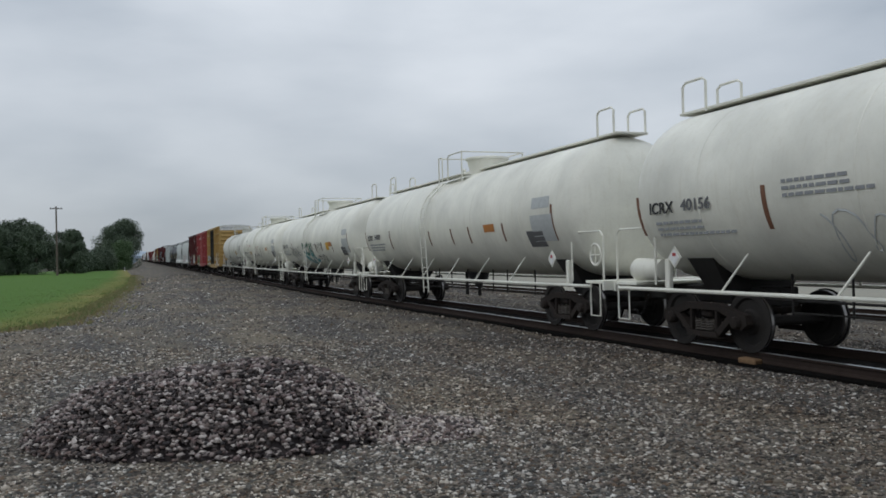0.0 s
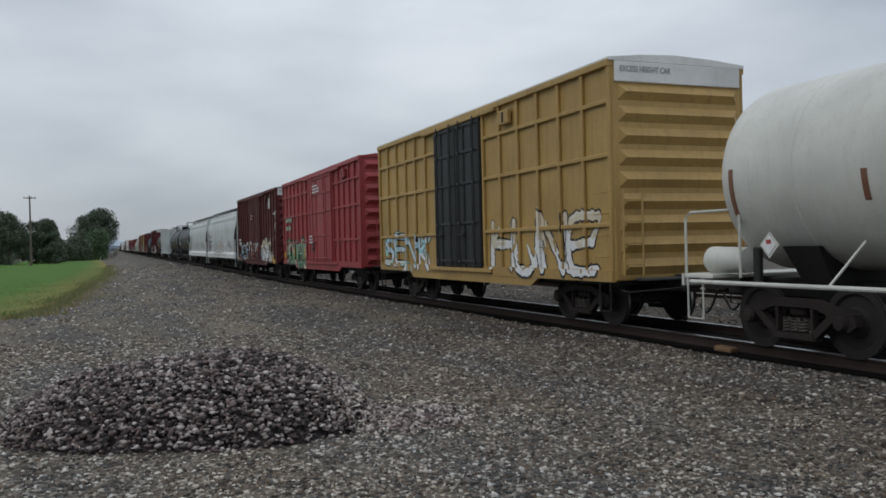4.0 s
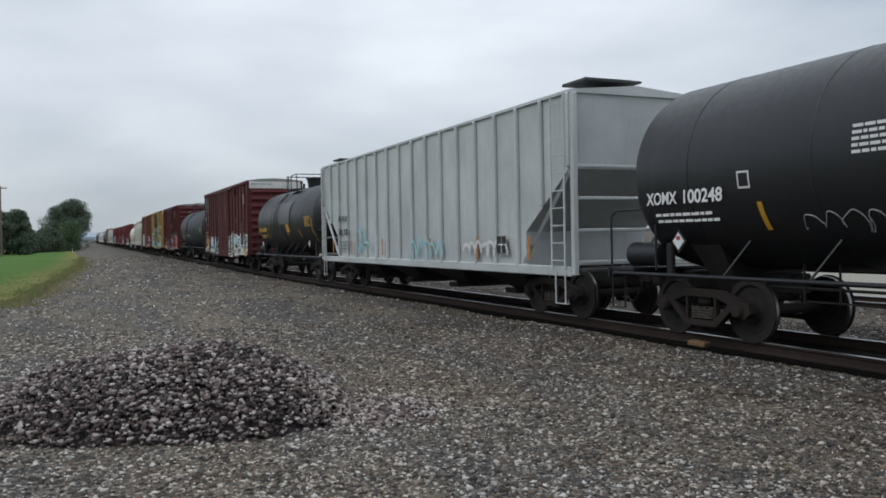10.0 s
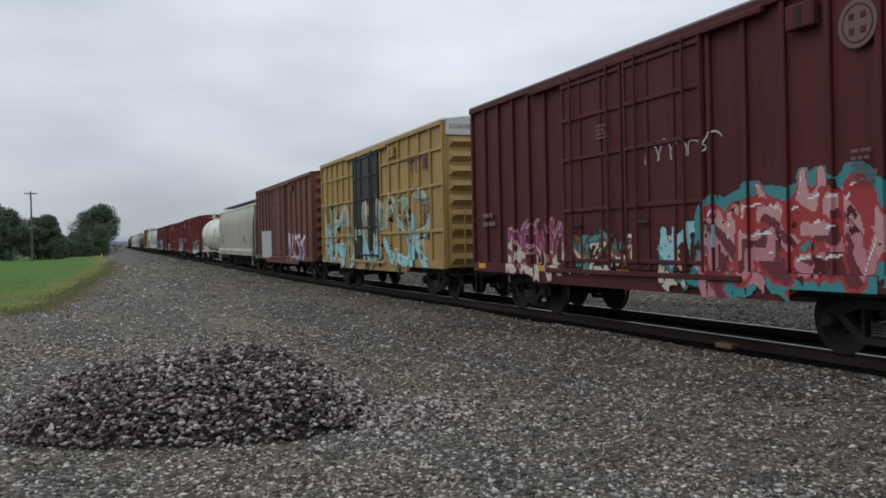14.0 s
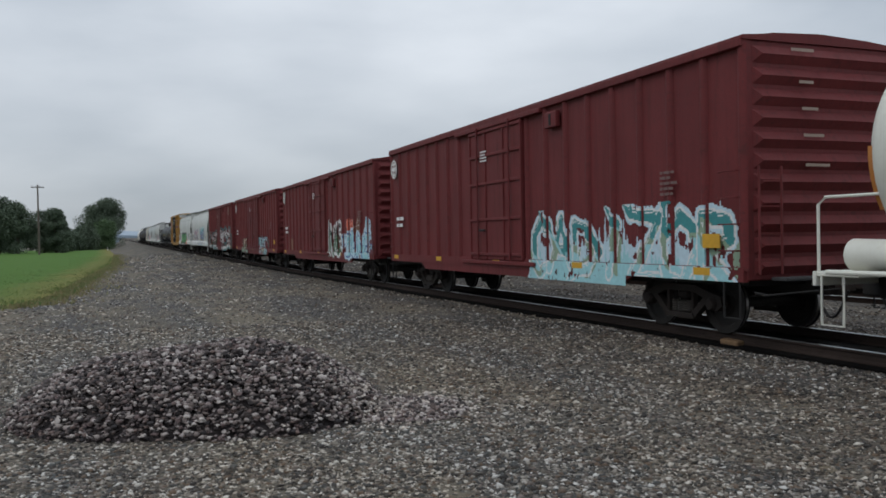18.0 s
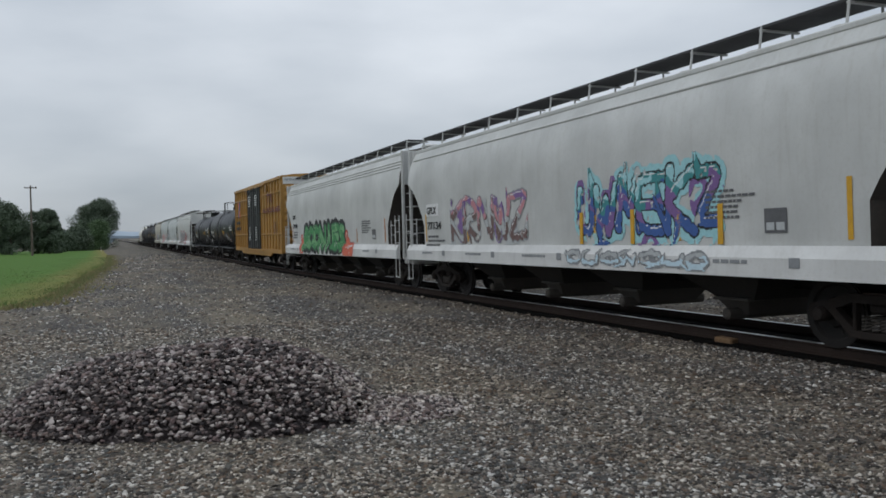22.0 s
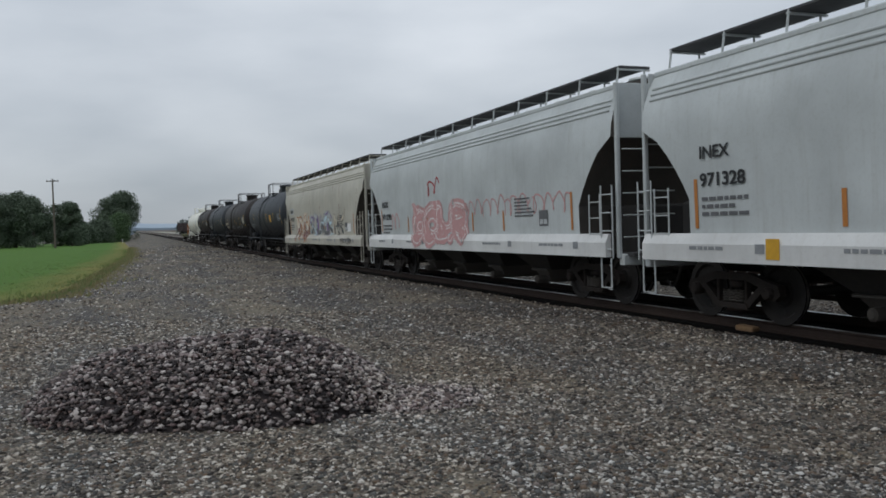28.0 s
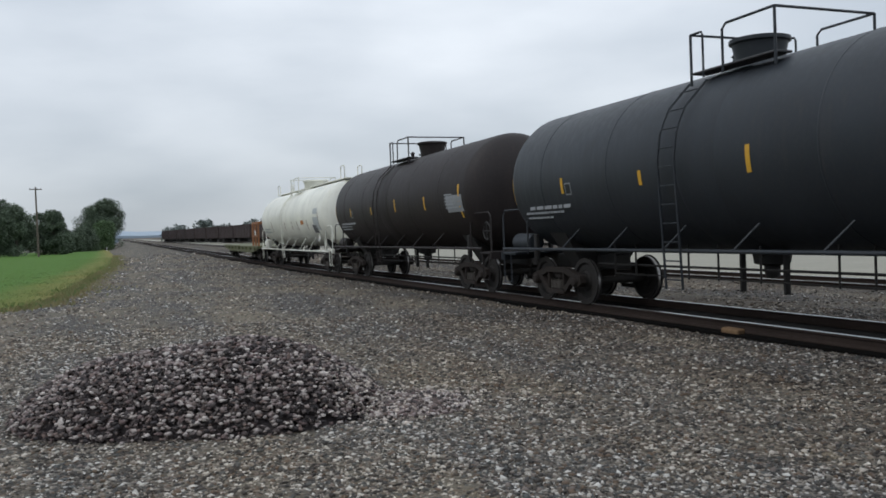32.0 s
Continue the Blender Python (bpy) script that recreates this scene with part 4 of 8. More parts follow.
        ladder("end_ladder", ob, 0, base + 0.1, base + 1.7, 0, paint_name).matrix_basis = pose(-1.2, e * (half + 0.16), 0, 0, 0, 90)
        bx("crossover_step", (0, e * (half + 0.2), base + 0.02), (2.2, 0.32, 0.05), "grating", ob, 0.01)
        bar("uncoupling_lever", [(-1.45, e * (half + 0.1), 0.75), (-1.4, e * (half + 0.3), 0.72), (-0.2, e * (half + 0.5), 0.78)], 0.016, "under", ob)
    part("brake_wheel", kept("brake_wheel", lambda: Shape().lathe([(-0.02, 0.24), (0, 0.27), (0.02, 0.24), (0, 0.21), (-0.02, 0.24)], "y", (0, 0, 0), 16).box((0, 0, 0), (0.44, 0.02, 0.03)).box((0, 0, 0), (0.03, 0.02, 0.44)).box((0, 0.08, 0), (0.2, 0.15, 0.2), 0.02).mesh("brake_wheel")), "under", ob, (0.75, half + 0.22, base + 1.55))
    couplers(ob, half + 0.3)
    CARS[-1][2] = truck(ob, half - inset) + truck(ob, -half + inset)

    def side(y, z):
        if z < base - 0.2 or z < base - 0.02 and abs(y) > half - 3.2:
            return None
        if d0 < y < d1:
            return -(hw + 0.105)
        for yy in ys:
            if abs(y - yy) < 0.056:
                return -(hw + rib + 0.002)
        return -(hw + 0.072) if z < base + 0.2 else -hw - 0.001
    return ob, side, half, hw, base, top


# ---- covered hoppers ----


def hopper_side(z, z0, z1, w=1.6):
    """The bulging side of a rounded hopper: half-width at a height."""
    t = min(1, max(0, (z - z0) / (z1 - z0)))
    return w - 0.34 * max(0, (t - 0.62) / 0.38) ** 2.2 - 0.05 * (1 - t) ** 2


def hopper(tail, length, height, paint_name, label, sill_paint="end_white", bays=4, name="covered_hopper", top_paint=None, posts=11, grooves=3, cut=1.35):
    """A rounded covered hopper with an open end frame, a deep side sill, a roof walkway and outlet gates."""
    ob = start_car(name, tail, length, label, "covered hopper", "freight cars of the train")
    half, z0, z1 = length / 2, 1.22, height
    w = 1.585
    k = 12
    prof = [(-hopper_side(z0 + (z1 - z0) * i / k, z0, z1, w), z0 + (z1 - z0) * i / k) for i in range(k + 1)]
    ring = prof + [(-0.8, z1 + 0.1), (0, z1 + 0.14), (0.8, z1 + 0.1)] + [(-x, z) for x, z in prof[::-1]]
    n = len(ring)
    # the shell: full section in the middle, its lower corners cut back at both ends

    def end_y(z):
        t = (z - z0) / (z1 - z0)
        return half - cut * max(0.0, min(1.0, (0.66 - t) / 0.40)) ** 0.62 if t < 0.66 else half
    vs, fs = [], []
    for sg in (-1, 1):
        vs += [(x, sg * end_y(z), z) for x, z in ring]
    fs += [(i, (i + 1) % n, n + (i + 1) % n, n + i) for i in range(n)]
    shell = Shape().add(vs, fs)
    part("body", shell.mesh("body", 35), paint_name, ob)
    # end walls: upright above, below a grimy slope sheet with shade painted in
    for e in (-1, 1):
        pts = [(x, e * end_y(z), z) for x, z in ring]
        sh = Shape()
        for i in range(k):
            a, b = ring[i], ring[i + 1]
            sh.add([(a[0], e * end_y(a[1]), a[1]), (-a[0], e * end_y(a[1]), a[1]), (-b[0], e * end_y(b[1]), b[1]), (b[0], e * end_y(b[1]), b[1])], [(0, 1, 2, 3)])
        sh.add([pts[k], pts[k + 1], pts[k + 2], pts[k + 3], pts[k + 4]], [(0, 1, 2, 3, 4)])
        part("slope_sheet", sh.mesh("slope_sheet", 35), "gate", ob, (0, -e * 0.002, 0), "grimy sloping end sheet with shade in its colour")
        # upright part of the end in the car's own paint
        zt = z0 + 0.66 * (z1 - z0)
        part("end_wall", Shape().box((0, e * (half + 0.005), (zt + z1) / 2), (2 * w - 0.36, 0.03, z1 - zt), 0.008).mesh("end_wall"), paint_name, ob)
        for sx in (-1, 1):
            bx("end_post", (sx * (w - 0.12), e * (half + 0.06), (z1 + 0.95) / 2), (0.09, 0.09, z1 - 0.95), paint_name, ob, 0.02)
            ladder("end_ladder", ob, e * (half - 0.12), 0.95, 2.35, sx * (w + 0.04), paint_name, 0.42, 4, None, 0.017)
            ladder("side_ladder", ob, e * (half - 0.62), 0.95, 2.2, sx * (w + 0.02), paint_name, 0.42, 4, None, 0.016)
            step_loop(ob, e * (half - 0.2), sx * (w + 0.02), paint_name, 0.38)
        for i in range(5):
            zz = 1.35 + i * 0.42
            bar("end_rung", [(-w + 0.2, e * (half + 0.10), zz), (-w + 0.75, e * (half + 0.10), zz)], 0.014, paint_name, ob)
            bar("end_hoop", [(sx * 1.12, e * (half - 0.32), z1 + 0.37), (sx * 1.22, e * (half + 0.02), z1 + 0.28), (sx * 1.44, e * (half + 0.09), z1 - 0.25), (sx * (w - 0.02), e * (half + 0.1), z1 - 0.7), (sx * (w - 0.02), e * (half + 0.1), 1.0)], 0.023, paint_name, ob)
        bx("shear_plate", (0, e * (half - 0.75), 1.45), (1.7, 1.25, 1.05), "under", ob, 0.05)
        bx("end_platform", (0, e * (half + 0.12), 1.02), (2.7, 0.5, 0.06), "grating", ob, 0.01)
        bx("end_sill", (0, e * (half + 0.1), 0.92), (2.9, 0.16, 0.22), paint_name, ob, 0.02)
    # three drawn beads below the eave
    for sx in (-1, 1):
        for g in range(grooves):
            zz = z1 - 0.31 - 0.10 * g
            bx("side_bead", (sx * (hopper_side(zz, z0, z1, w) + 0.006), 0, zz), (0.035, length - 0.3, 0.05), top_paint or paint_name, ob, 0.014)
        bx("eave", (sx * (hopper_side(z1, z0, z1, w) + 0.01), 0, z1 - 0.03), (0.09, length, 0.10), top_paint or paint_name, ob, 0.02)
        part("side_sill", Shape().draw([(-0.075, -0.2), (0.05, -0.2), (0.05, 0.25), (0.01, 0.25), (-0.075, 0.08)], -half + 0.1, half - 0.1).mesh("side_sill"), sill_paint, ob, (sx * (w + 0.02), 0, 1.17), "", (0, 0, 0 if sx < 0 else 180))
    part("underframe", Shape().box((0, 0, 0.86), (0.4, length + 0.3, 0.3), 0.02).mesh("underframe"), "under", ob)
    # hopper bays with outlet gates
    run = length - 2 * (cut + 1.9)
    for b in range(bays):
        yb = -run / 2 + run * (b + 0.5) / bays
        hw_ = run / bays / 2 * 0.94
        sh = Shape().add([(-1.45, yb - hw_, z0 + 0.02), (1.45, yb - hw_, z0 + 0.02), (1.45, yb + hw_, z0 + 0.02), (-1.45, yb + hw_, z0 + 0.02),
                          (-0.75, yb - 0.42, 0.52), (0.75, yb - 0.42, 0.52), (0.75, yb + 0.42, 0.52), (-0.75, yb + 0.42, 0.52)],
                         [(0, 1, 5, 4), (1, 2, 6, 5), (2, 3, 7, 6), (3, 0, 4, 7), (4, 5, 6, 7)])
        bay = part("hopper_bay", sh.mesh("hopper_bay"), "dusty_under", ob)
        part("outlet_gate", kept("outlet_gate", lambda: Shape().add([(-0.84, -0.4, 0.13), (0.84, -0.4, 0.13), (0.84, 0.4, 0.13), (-0.84, 0.4, 0.13), (-0.66, -0.2, -0.14), (0.66, -0.2, -0.14), (0.66, 0.2, -0.14), (-0.66, 0.2, -0.14)], [(0, 1, 5, 4), (1, 2, 6, 5), (2, 3, 7, 6), (3, 0, 4, 7), (4, 5, 6, 7), (0, 3, 2, 1)]).lathe([(-0.98, 0.06), (-0.95, 0.10), (0.95, 0.10), (0.98, 0.06)], "x", (0, 0, -0.12), 10).box((0, 0, 0.11), (1.76, 0.88, 0.05), 0.01).mesh("outlet_gate")), "gate", bay, (0, yb, 0.42))
    # roof walkway on brackets, hatches
    for sx in (-1, 1):
        wlk = bx("walkway", (sx * 0.80, 0, z1 + 0.37), (0.70, length - 0.6, 0.05), "grating", ob, 0.008)
    for i in range(posts + 1):
        yy = -half + 0.35 + (length - 0.7) * i / posts
        for sx in (-1, 1):
            part("walkway_bracket", kept("wbr", lambda: Shape().tube([(0.41, 0, -0.42), (0.34, 0, 0.02)], 0.021, 5).tube([(-0.25, 0, -0.26), (-0.25, 0, 0.0)], 0.02, 5).box((0, 0, -0.035), (0.74, 0.06, 0.03)).mesh("walkway_bracket")), paint_name, ob, (sx * 0.80, yy, z1 + 0.36), "", (0, 0, 0 if sx > 0 else 180))
    for i in range(10):
        part("roof_hatch", kept("hatch", lambda: Shape().lathe([(0, 0.3), (0.12, 0.3), (0.16, 0.34), (0.2, 0.32), (0.24, 0.1)], "z", (0, 0, 0), 14).mesh("roof_hatch", 40)), paint_name, ob, (0, -half + 1.2 + (length - 2.4) * i / 9, z1 + 0.12))
    couplers(ob, half + 0.2)
    CARS[-1][2] = truck(ob, half - 1.75) + truck(ob, -half + 1.75)

    def side(y, z):
        if z < 0.99:
            return None
        if z < 1.44:
            return -(w + 0.098) if z < 1.27 else -(w + 0.098) + (z - 1.27) * 0.5
        return -hopper_side(z, z0, z1, w) - 0.004
    return ob, side, half, w, z0, z1


def ribbed_hopper(tail, length, height, paint_name, label):
    """A straight-sided covered hopper with outside posts and triangular openings at its ends."""
    ob = start_car("ribbed_hopper", tail, length, label, "covered hopper", "freight cars of the train")
    half, w, z0, z1 = length / 2, 1.52, 1.02, height
    cut = 1.9
    out = [(-half + cut, z0), (half - cut, z0), (half - cut, z0 + 0.75), (half - 0.1, z0 + 1.95), (half, z1), (-half, z1), (-half + 0.1, z0 + 1.95), (-half + cut, z0 + 0.75)]
    part("body", Shape().plate(out, 0, 2 * w).mesh("body"), paint_name, ob)
    part("roof", Shape().draw([(-w - 0.05, z1), (-w - 0.05, z1 + 0.06), (0, z1 + 0.2), (w + 0.05, z1 + 0.06), (w + 0.05, z1)], -half - 0.05, half + 0.05).mesh("roof"), paint_name, ob)
    for sx in (-1, 1):
        bx("side_sill", (sx * (w + 0.02), 0, z0 - 0.04), (0.1, length, 0.2), paint_name, ob, 0.02)
        n = 17
        for i in range(n + 1):
            yy = -half + 0.06 + (length - 0.12) * i / n
            lo = z0 if abs(yy) < half - cut else z0 + 0.75 + (abs(yy) - half + cut) / (cut - 0.1) * 1.2
            bx("side_post", (sx * (w + 0.045), yy, (min(lo, z1 - 0.6) + z1) / 2), (0.09, 0.11, z1 - min(lo, z1 - 0.6)), paint_name, ob, 0.02)
        for e in (-1, 1):
            bx("end_post", (sx * (w - 0.02), e * (half + 0.05), (0.9 + z1) / 2), (0.12, 0.12, z1 - 0.9), paint_name, ob, 0.02)
            part("end_gusset", Shape().tube([(sx * w, e * (half - cut - 0.1), z0 + 0.1), (sx * w, e * (half - 0.05), z0 + 1.9)], 0.05, 4).mesh("end_gusset"), paint_name, ob)
            ladder("end_ladder", ob, e * (half - 0.35), z0, z1, sx * (w + 0.12), paint_name, 0.5, 10)
            step_loop(ob, e * (half - 0.35), sx * (w + 0.08), paint_name, 0.35)
    for e in (-1, 1):
        for i in range(4):
            bx("end_rail", (0, e * (half + 0.03), 1.15 + i * 0.62), (2 * w - 0.1, 0.06, 0.07), paint_name, ob, 0.015)
        bx("end_platform", (0, e * (half + 0.05), 1.0), (2.8, 0.5, 0.06), "grating", ob)
        bx("roof_walk_end", (-0.6, e * (half - 0.5), z1 + 0.3), (1.1, 0.9, 0.06), "grating", ob)
    bx("walkway", (0, 0, z1 + 0.33), (0.6, length - 0.4, 0.05), "grating", ob)
    for b in range(4):
        yb = (b - 1.5) * (length - 2 * cut) / 4.2
        bay = part("hopper_bay", Shape().add([(-1.4, yb - 1.6, z0), (1.4, yb - 1.6, z0), (1.4, yb + 1.6, z0), (-1.4, yb + 1.6, z0), (-0.5, yb - 0.35, 0.42), (0.5, yb - 0.35, 0.42), (0.5, yb + 0.35, 0.42), (-0.5, yb + 0.35, 0.42)],
                                             [(0, 1, 5, 4), (1, 2, 6, 5), (2, 3, 7, 6), (3, 0, 4, 7), (4, 5, 6, 7)]).mesh("hopper_bay"), "under", ob)
        bx("outlet_gate", (0, yb, 0.4), (1.7, 0.6, 0.12), "truck", bay, 0.02)
    part("underframe", Shape().box((0, 0, 0.86), (0.4, length + 0.3, 0.3), 0.02).mesh("underframe"), "under", ob)
    couplers(ob, half + 0.2)
    CARS[-1][2] = truck(ob, half - 1.75) + truck(ob, -half + 1.75)
    return ob, (lambda y, z: -(w + 0.1)), half, w, z0, z1


# ---- tank cars ----


def tank_car(tail, length, radius, paint_name, label, centre=2.62, rail_paint=None, belt=True, dome=0.42, walkway=False, marks="yellow", name="tank_car", ring=0, gear=1.55, strips=(), rail_z=0.98, braces=True, ladder_at=None, placard=True, lead=0.6, hatch=-0.9, reach=1.6, dome_at=None):
    """A tank car: shell with dished heads on a stub frame, side rails on braces, a railed platform at the hatch."""
    ob = start_car(name, tail, length, label, "tank car", "freight cars of the train")
    half, r = length / 2, radius
    rp = rail_paint or paint_name
    head = 0.62
    prof = [(-half, 0.0)] + [(-half + head * (1 - math.cos(a)), r * math.sin(a)) for a in [math.pi / 2 * k / 7 for k in range(1, 8)]]
    full = [(s - lead, q) for s, q in prof] + [(-s, q) for s, q in prof[::-1]]
    tip = {1: half, -1: half + lead}
    shell = part("shell", Shape().lathe(full, "y", (0, 0, centre), 48).mesh("shell", 50), paint_name, ob)

    def skin(y, z, out=0.004):
        d = max(-r, min(r, z - centre))
        k = 1.0
        over = max(y - half, -y - half - lead) + head
        if over > 0:
            k = math.sqrt(max(0.05, 1 - min(1, over / head) ** 2))
        return -math.sqrt(max(0.01, (r * k) ** 2 - d * d)) - out
    # weld seams round the shell
    for i in range(-2, 3):
        yy = i * (length - 2 * head) / 5
        part("seam", kept(("seam", r), lambda: Shape().lathe([(-0.02, r), (-0.012, r + 0.006), (0.012, r + 0.006), (0.02, r)], "y", (0, 0, 0), 48).mesh("seam", 60)), paint_name, shell, (0, yy, centre))
    if belt:
        part("belt", Shape().lathe([(-0.5, r), (-0.42, r + 0.02), (0.42, r + 0.02), (0.5, r)], "y", (0, 0, centre), 48).mesh("belt", 60), paint_name, shell)
    # cradles and stub sills; the cradles' black stands for shade under white tanks
    for e in (-1, 1):
        part("cradle", Shape().add([(-1.05, e * (tip[e] - 2.05), centre - r * 0.74), (1.05, e * (tip[e] - 2.05), centre - r * 0.74), (1.05, e * (tip[e] - 1.35), centre - r * 0.74), (-1.05, e * (tip[e] - 1.35), centre - r * 0.74),
                                    (-0.55, e * (tip[e] - 1.95), 0.72), (0.55, e * (tip[e] - 1.95), 0.72), (0.55, e * (tip[e] - 1.45), 0.72), (-0.55, e * (tip[e] - 1.45), 0.72)],
                                   [(0, 1, 5, 4), (1, 2, 6, 5), (2, 3, 7, 6), (3, 0, 4, 7), (4, 5, 6, 7), (0, 1, 2, 3)]).mesh("cradle"), "under", ob)
        part("stub_sill", Shape().box((0, e * (tip[e] - 0.9), 0.86), (0.42, 3.6, 0.32), 0.03).mesh("stub_sill"), "under", ob)
        bx("end_platform", (0, e * (tip[e] + 0.25), 1.06), (2.7, 0.75, 0.06), rp, ob, 0.01)
        bx("end_sill", (0, e * (tip[e] + 0.62), 1.0), (2.75, 0.06, 0.2), rp, ob, 0.01)
        for sx in (-1, 1):
            hx = sx * 1.32
            bar("handrail", [(hx, e * (tip[e] - 0.75), 1.06), (hx, e * (tip[e] - 0.75), 2.0), (hx, e * (tip[e] - 0.66), 2.1), (hx, e * (tip[e] + 0.45), 2.1), (hx, e * (tip[e] + 0.58), 2.0), (hx, e * (tip[e] + 0.58), 1.06)], 0.022, rp, ob)
            step_loop(ob, e * (tip[e] + 0.3), sx * 1.36, rp, 0.38, 0.38, 1.05)
            bx("jack_pad", (sx * 1.24, e * (tip[e] - 1.05), 1.22), (0.10, 0.14, 0.6), rp if rp == "white_tank" else "under", ob, 0.02)
    # side rails on slanted braces
    for sx in (-1, 1):
        bar("side_rail", [(sx * 1.46, -half - lead - 0.3, rail_z), (sx * 1.46, half + 0.3, rail_z)], 0.034, rp, ob, "", 8)
        for k in range(6):
            yy = (k - 2.5) * (length - 4.4) / 5.6
            bar("rail_brace", [(sx * 1.46, yy + 0.14, rail_z), (sx * r * 0.74, yy - 0.14, centre - r * 0.7)], 0.021, rp, ob, "", 6)
    # platform, hatch and railing on top
    zt = centre + r
    bonnet = part("hatch_housing", Shape().lathe([(-0.12, dome * 0.86), (0.06, dome * 0.88), (0.34, dome), (0.36, dome + 0.05), (0.42, dome + 0.05), (0.44, dome - 0.03), (0.47, 0.05)], "z", (0, hatch if dome_at is None else dome_at, zt), 20).mesh("hatch_housing", 40), rp, ob)
    y0, y1 = hatch - 0.42, hatch + reach
    top, px = zt + 0.56, 1.0
    for sx in (-1, 1):
        bx("top_platform", (sx * 0.84, (y0 + y1) / 2, zt - 0.1), (0.34, y1 - y0, 0.035), "grating" if rp != "white_tank" else rp, ob, 0.008)
        for yy in (y0, y1):
            bar("rail_post", [(sx * px, yy, zt - 0.3), (sx * px, yy, top)], 0.024, rp, ob, "", 6)
        bar("top_rail", [(sx * px, y0, top), (sx * px, y0 + 1.1, top), (sx * px, y0 + 1.2, top - 0.08), (sx * px, y0 + 1.2, zt - 0.2)], 0.022, rp, ob, "", 6)
        bar("gate_rail", [(sx * px, y1, top), (sx * px, y1 - 0.28, top), (sx * px, y1 - 0.32, top - 0.06), (sx * px, y1 - 0.32, zt - 0.2)], 0.02, rp, ob, "", 6)
    for yy in (y0, y1):
        bar("end_rail", [(-px, yy, top), (px, yy, top)], 0.022, rp, ob, "", 6)
    part("valve", kept("valve", lambda: Shape().lathe([(-0.1, 0.07), (0.22, 0.07), (0.24, 0.10), (0.3, 0.10), (0.32, 0.02)], "z", (0, 0, 0), 10).box((0, 0, 0.1), (0.5, 0.06, 0.06)).mesh("valve")), rp, ob, (0.1, hatch + 0.95, zt))
    part("vent", kept("vent", lambda: Shape().lathe([(-0.1, 0.06), (0.16, 0.06), (0.18, 0.09), (0.24, 0.02)], "z", (0, 0, 0), 10).mesh("vent")), rp, ob, (-0.25, hatch + 1.35, zt))
    lean = lambda z: skin(0, z, 0.14) if z > centre else -r - 0.14 + 0.1 * (centre - z) / 2
    ladder("ladder", ob, hatch + reach - 0.15 if ladder_at is None else ladder_at, 0.55, zt - 0.25, 0, rp, 0.46, 11, lean)
    if walkway:
        bx("roof_walk", (0, -lead / 2, zt + 0.05), (0.8, length + lead - (3.2 if ring else 0.6), 0.05), rp, ob, 0.01)
        for e in () if ring else (-1, 1):
            for sx in (-0.4, 0.4):
                yy = e * (tip[e] - 0.42)
                bar("walk_hoop", [(sx, yy, zt + 0.05), (sx, yy, zt + 0.55), (sx, yy - e * 0.1, zt + 0.62), (sx, yy - e * 0.6, zt + 0.62), (sx, yy - e * 0.7, zt + 0.55), (sx, yy - e * 0.7, zt)], 0.026, rp, ob)
        if ring:
            for sx in (-0.42, 0.42):
                bar("walk_rail", [(sx, -half + 1.6, zt + 0.32), (sx, half - 1.6, zt + 0.32)], 0.02, rp, ob)
                for k in range(8):
                    yy = -half + 1.7 + k * (length - 3.4) / 7
                    bar("walk_post", [(sx, yy, zt), (sx, yy, zt + 0.32)], 0.018, rp, ob)
    part("outlet_valve", Shape().lathe([(-0.42, 0.03), (-0.4, 0.12), (-0.2, 0.14), (-0.16, 0.3), (0.1, 0.34)], "z", (0, 0, centre - r - 0.05), 14).mesh("outlet_valve", 50), "under", ob)
    # brake pipe slung under the belly on hangers
    zb = centre - r + 0.1
    bar("brake_pipe", [(-0.55, -half + 2.6, 0.84), (-0.55, half - 2.6, 0.84)], 0.024, "under", ob, "", 6)
    bar("brake_rod", [(-0.62, -half + 2.8, 0.66), (-0.62, half - 3.4, 0.66)], 0.014, "under", ob, "", 5)
    for k in range(8):
        yy = (k - 3.5) * (length - 6.0) / 7.4 + 0.3 * math.sin(2.3 * k)
        bar("pipe_hanger", [(-0.6, yy, zb + 0.3), (-0.6, yy, 0.62)], 0.02, "under", ob, "", 5)
    for yy in (-0.55, 0.5):
        bx("outlet_guard", (-0.2, yy, 0.84), (0.1, 0.07, 0.82), "under", ob, 0.01)
    part("brake_cylinder", Shape().lathe([(-0.6, 0.05), (-0.55, 0.2), (0.3, 0.22), (0.35, 0.05)], "y", (-1.05, half - 0.1, 1.32), 14).mesh("brake_cylinder", 50), rp, ob)
    part("brake_wheel", kept("tank_brake", lambda: Shape().lathe([(-0.02, 0.22), (0, 0.25), (0.02, 0.22), (0, 0.19), (-0.02, 0.22)], "x", (0, 0, 0), 16).box((0, 0, 0), (0.02, 0.42, 0.03)).box((0, 0, 0), (0.02, 0.03, 0.42)).mesh("brake_wheel")), rp if rp == "white_tank" else "under", ob, (-1.2, -half - lead - 0.05, 1.62))
    # reflective strips
    if marks:
        for yy, zlo, zhi in strips:
            hgt, zc = zhi - zlo, (zlo + zhi) / 2
            sh = Shape()
            for j in range(6):
                za, zb = zc + hgt * (j / 6 - 0.5), zc + hgt * ((j + 1) / 6 - 0.5)
                sh.add([(skin(yy, za), yy - 0.05, za), (skin(yy, za), yy + 0.05, za), (skin(yy, zb), yy + 0.05, zb), (skin(yy, zb), yy - 0.05, zb)], [(0, 1, 2, 3)])
            part("reflector", sh.mesh("reflector"), marks, ob)
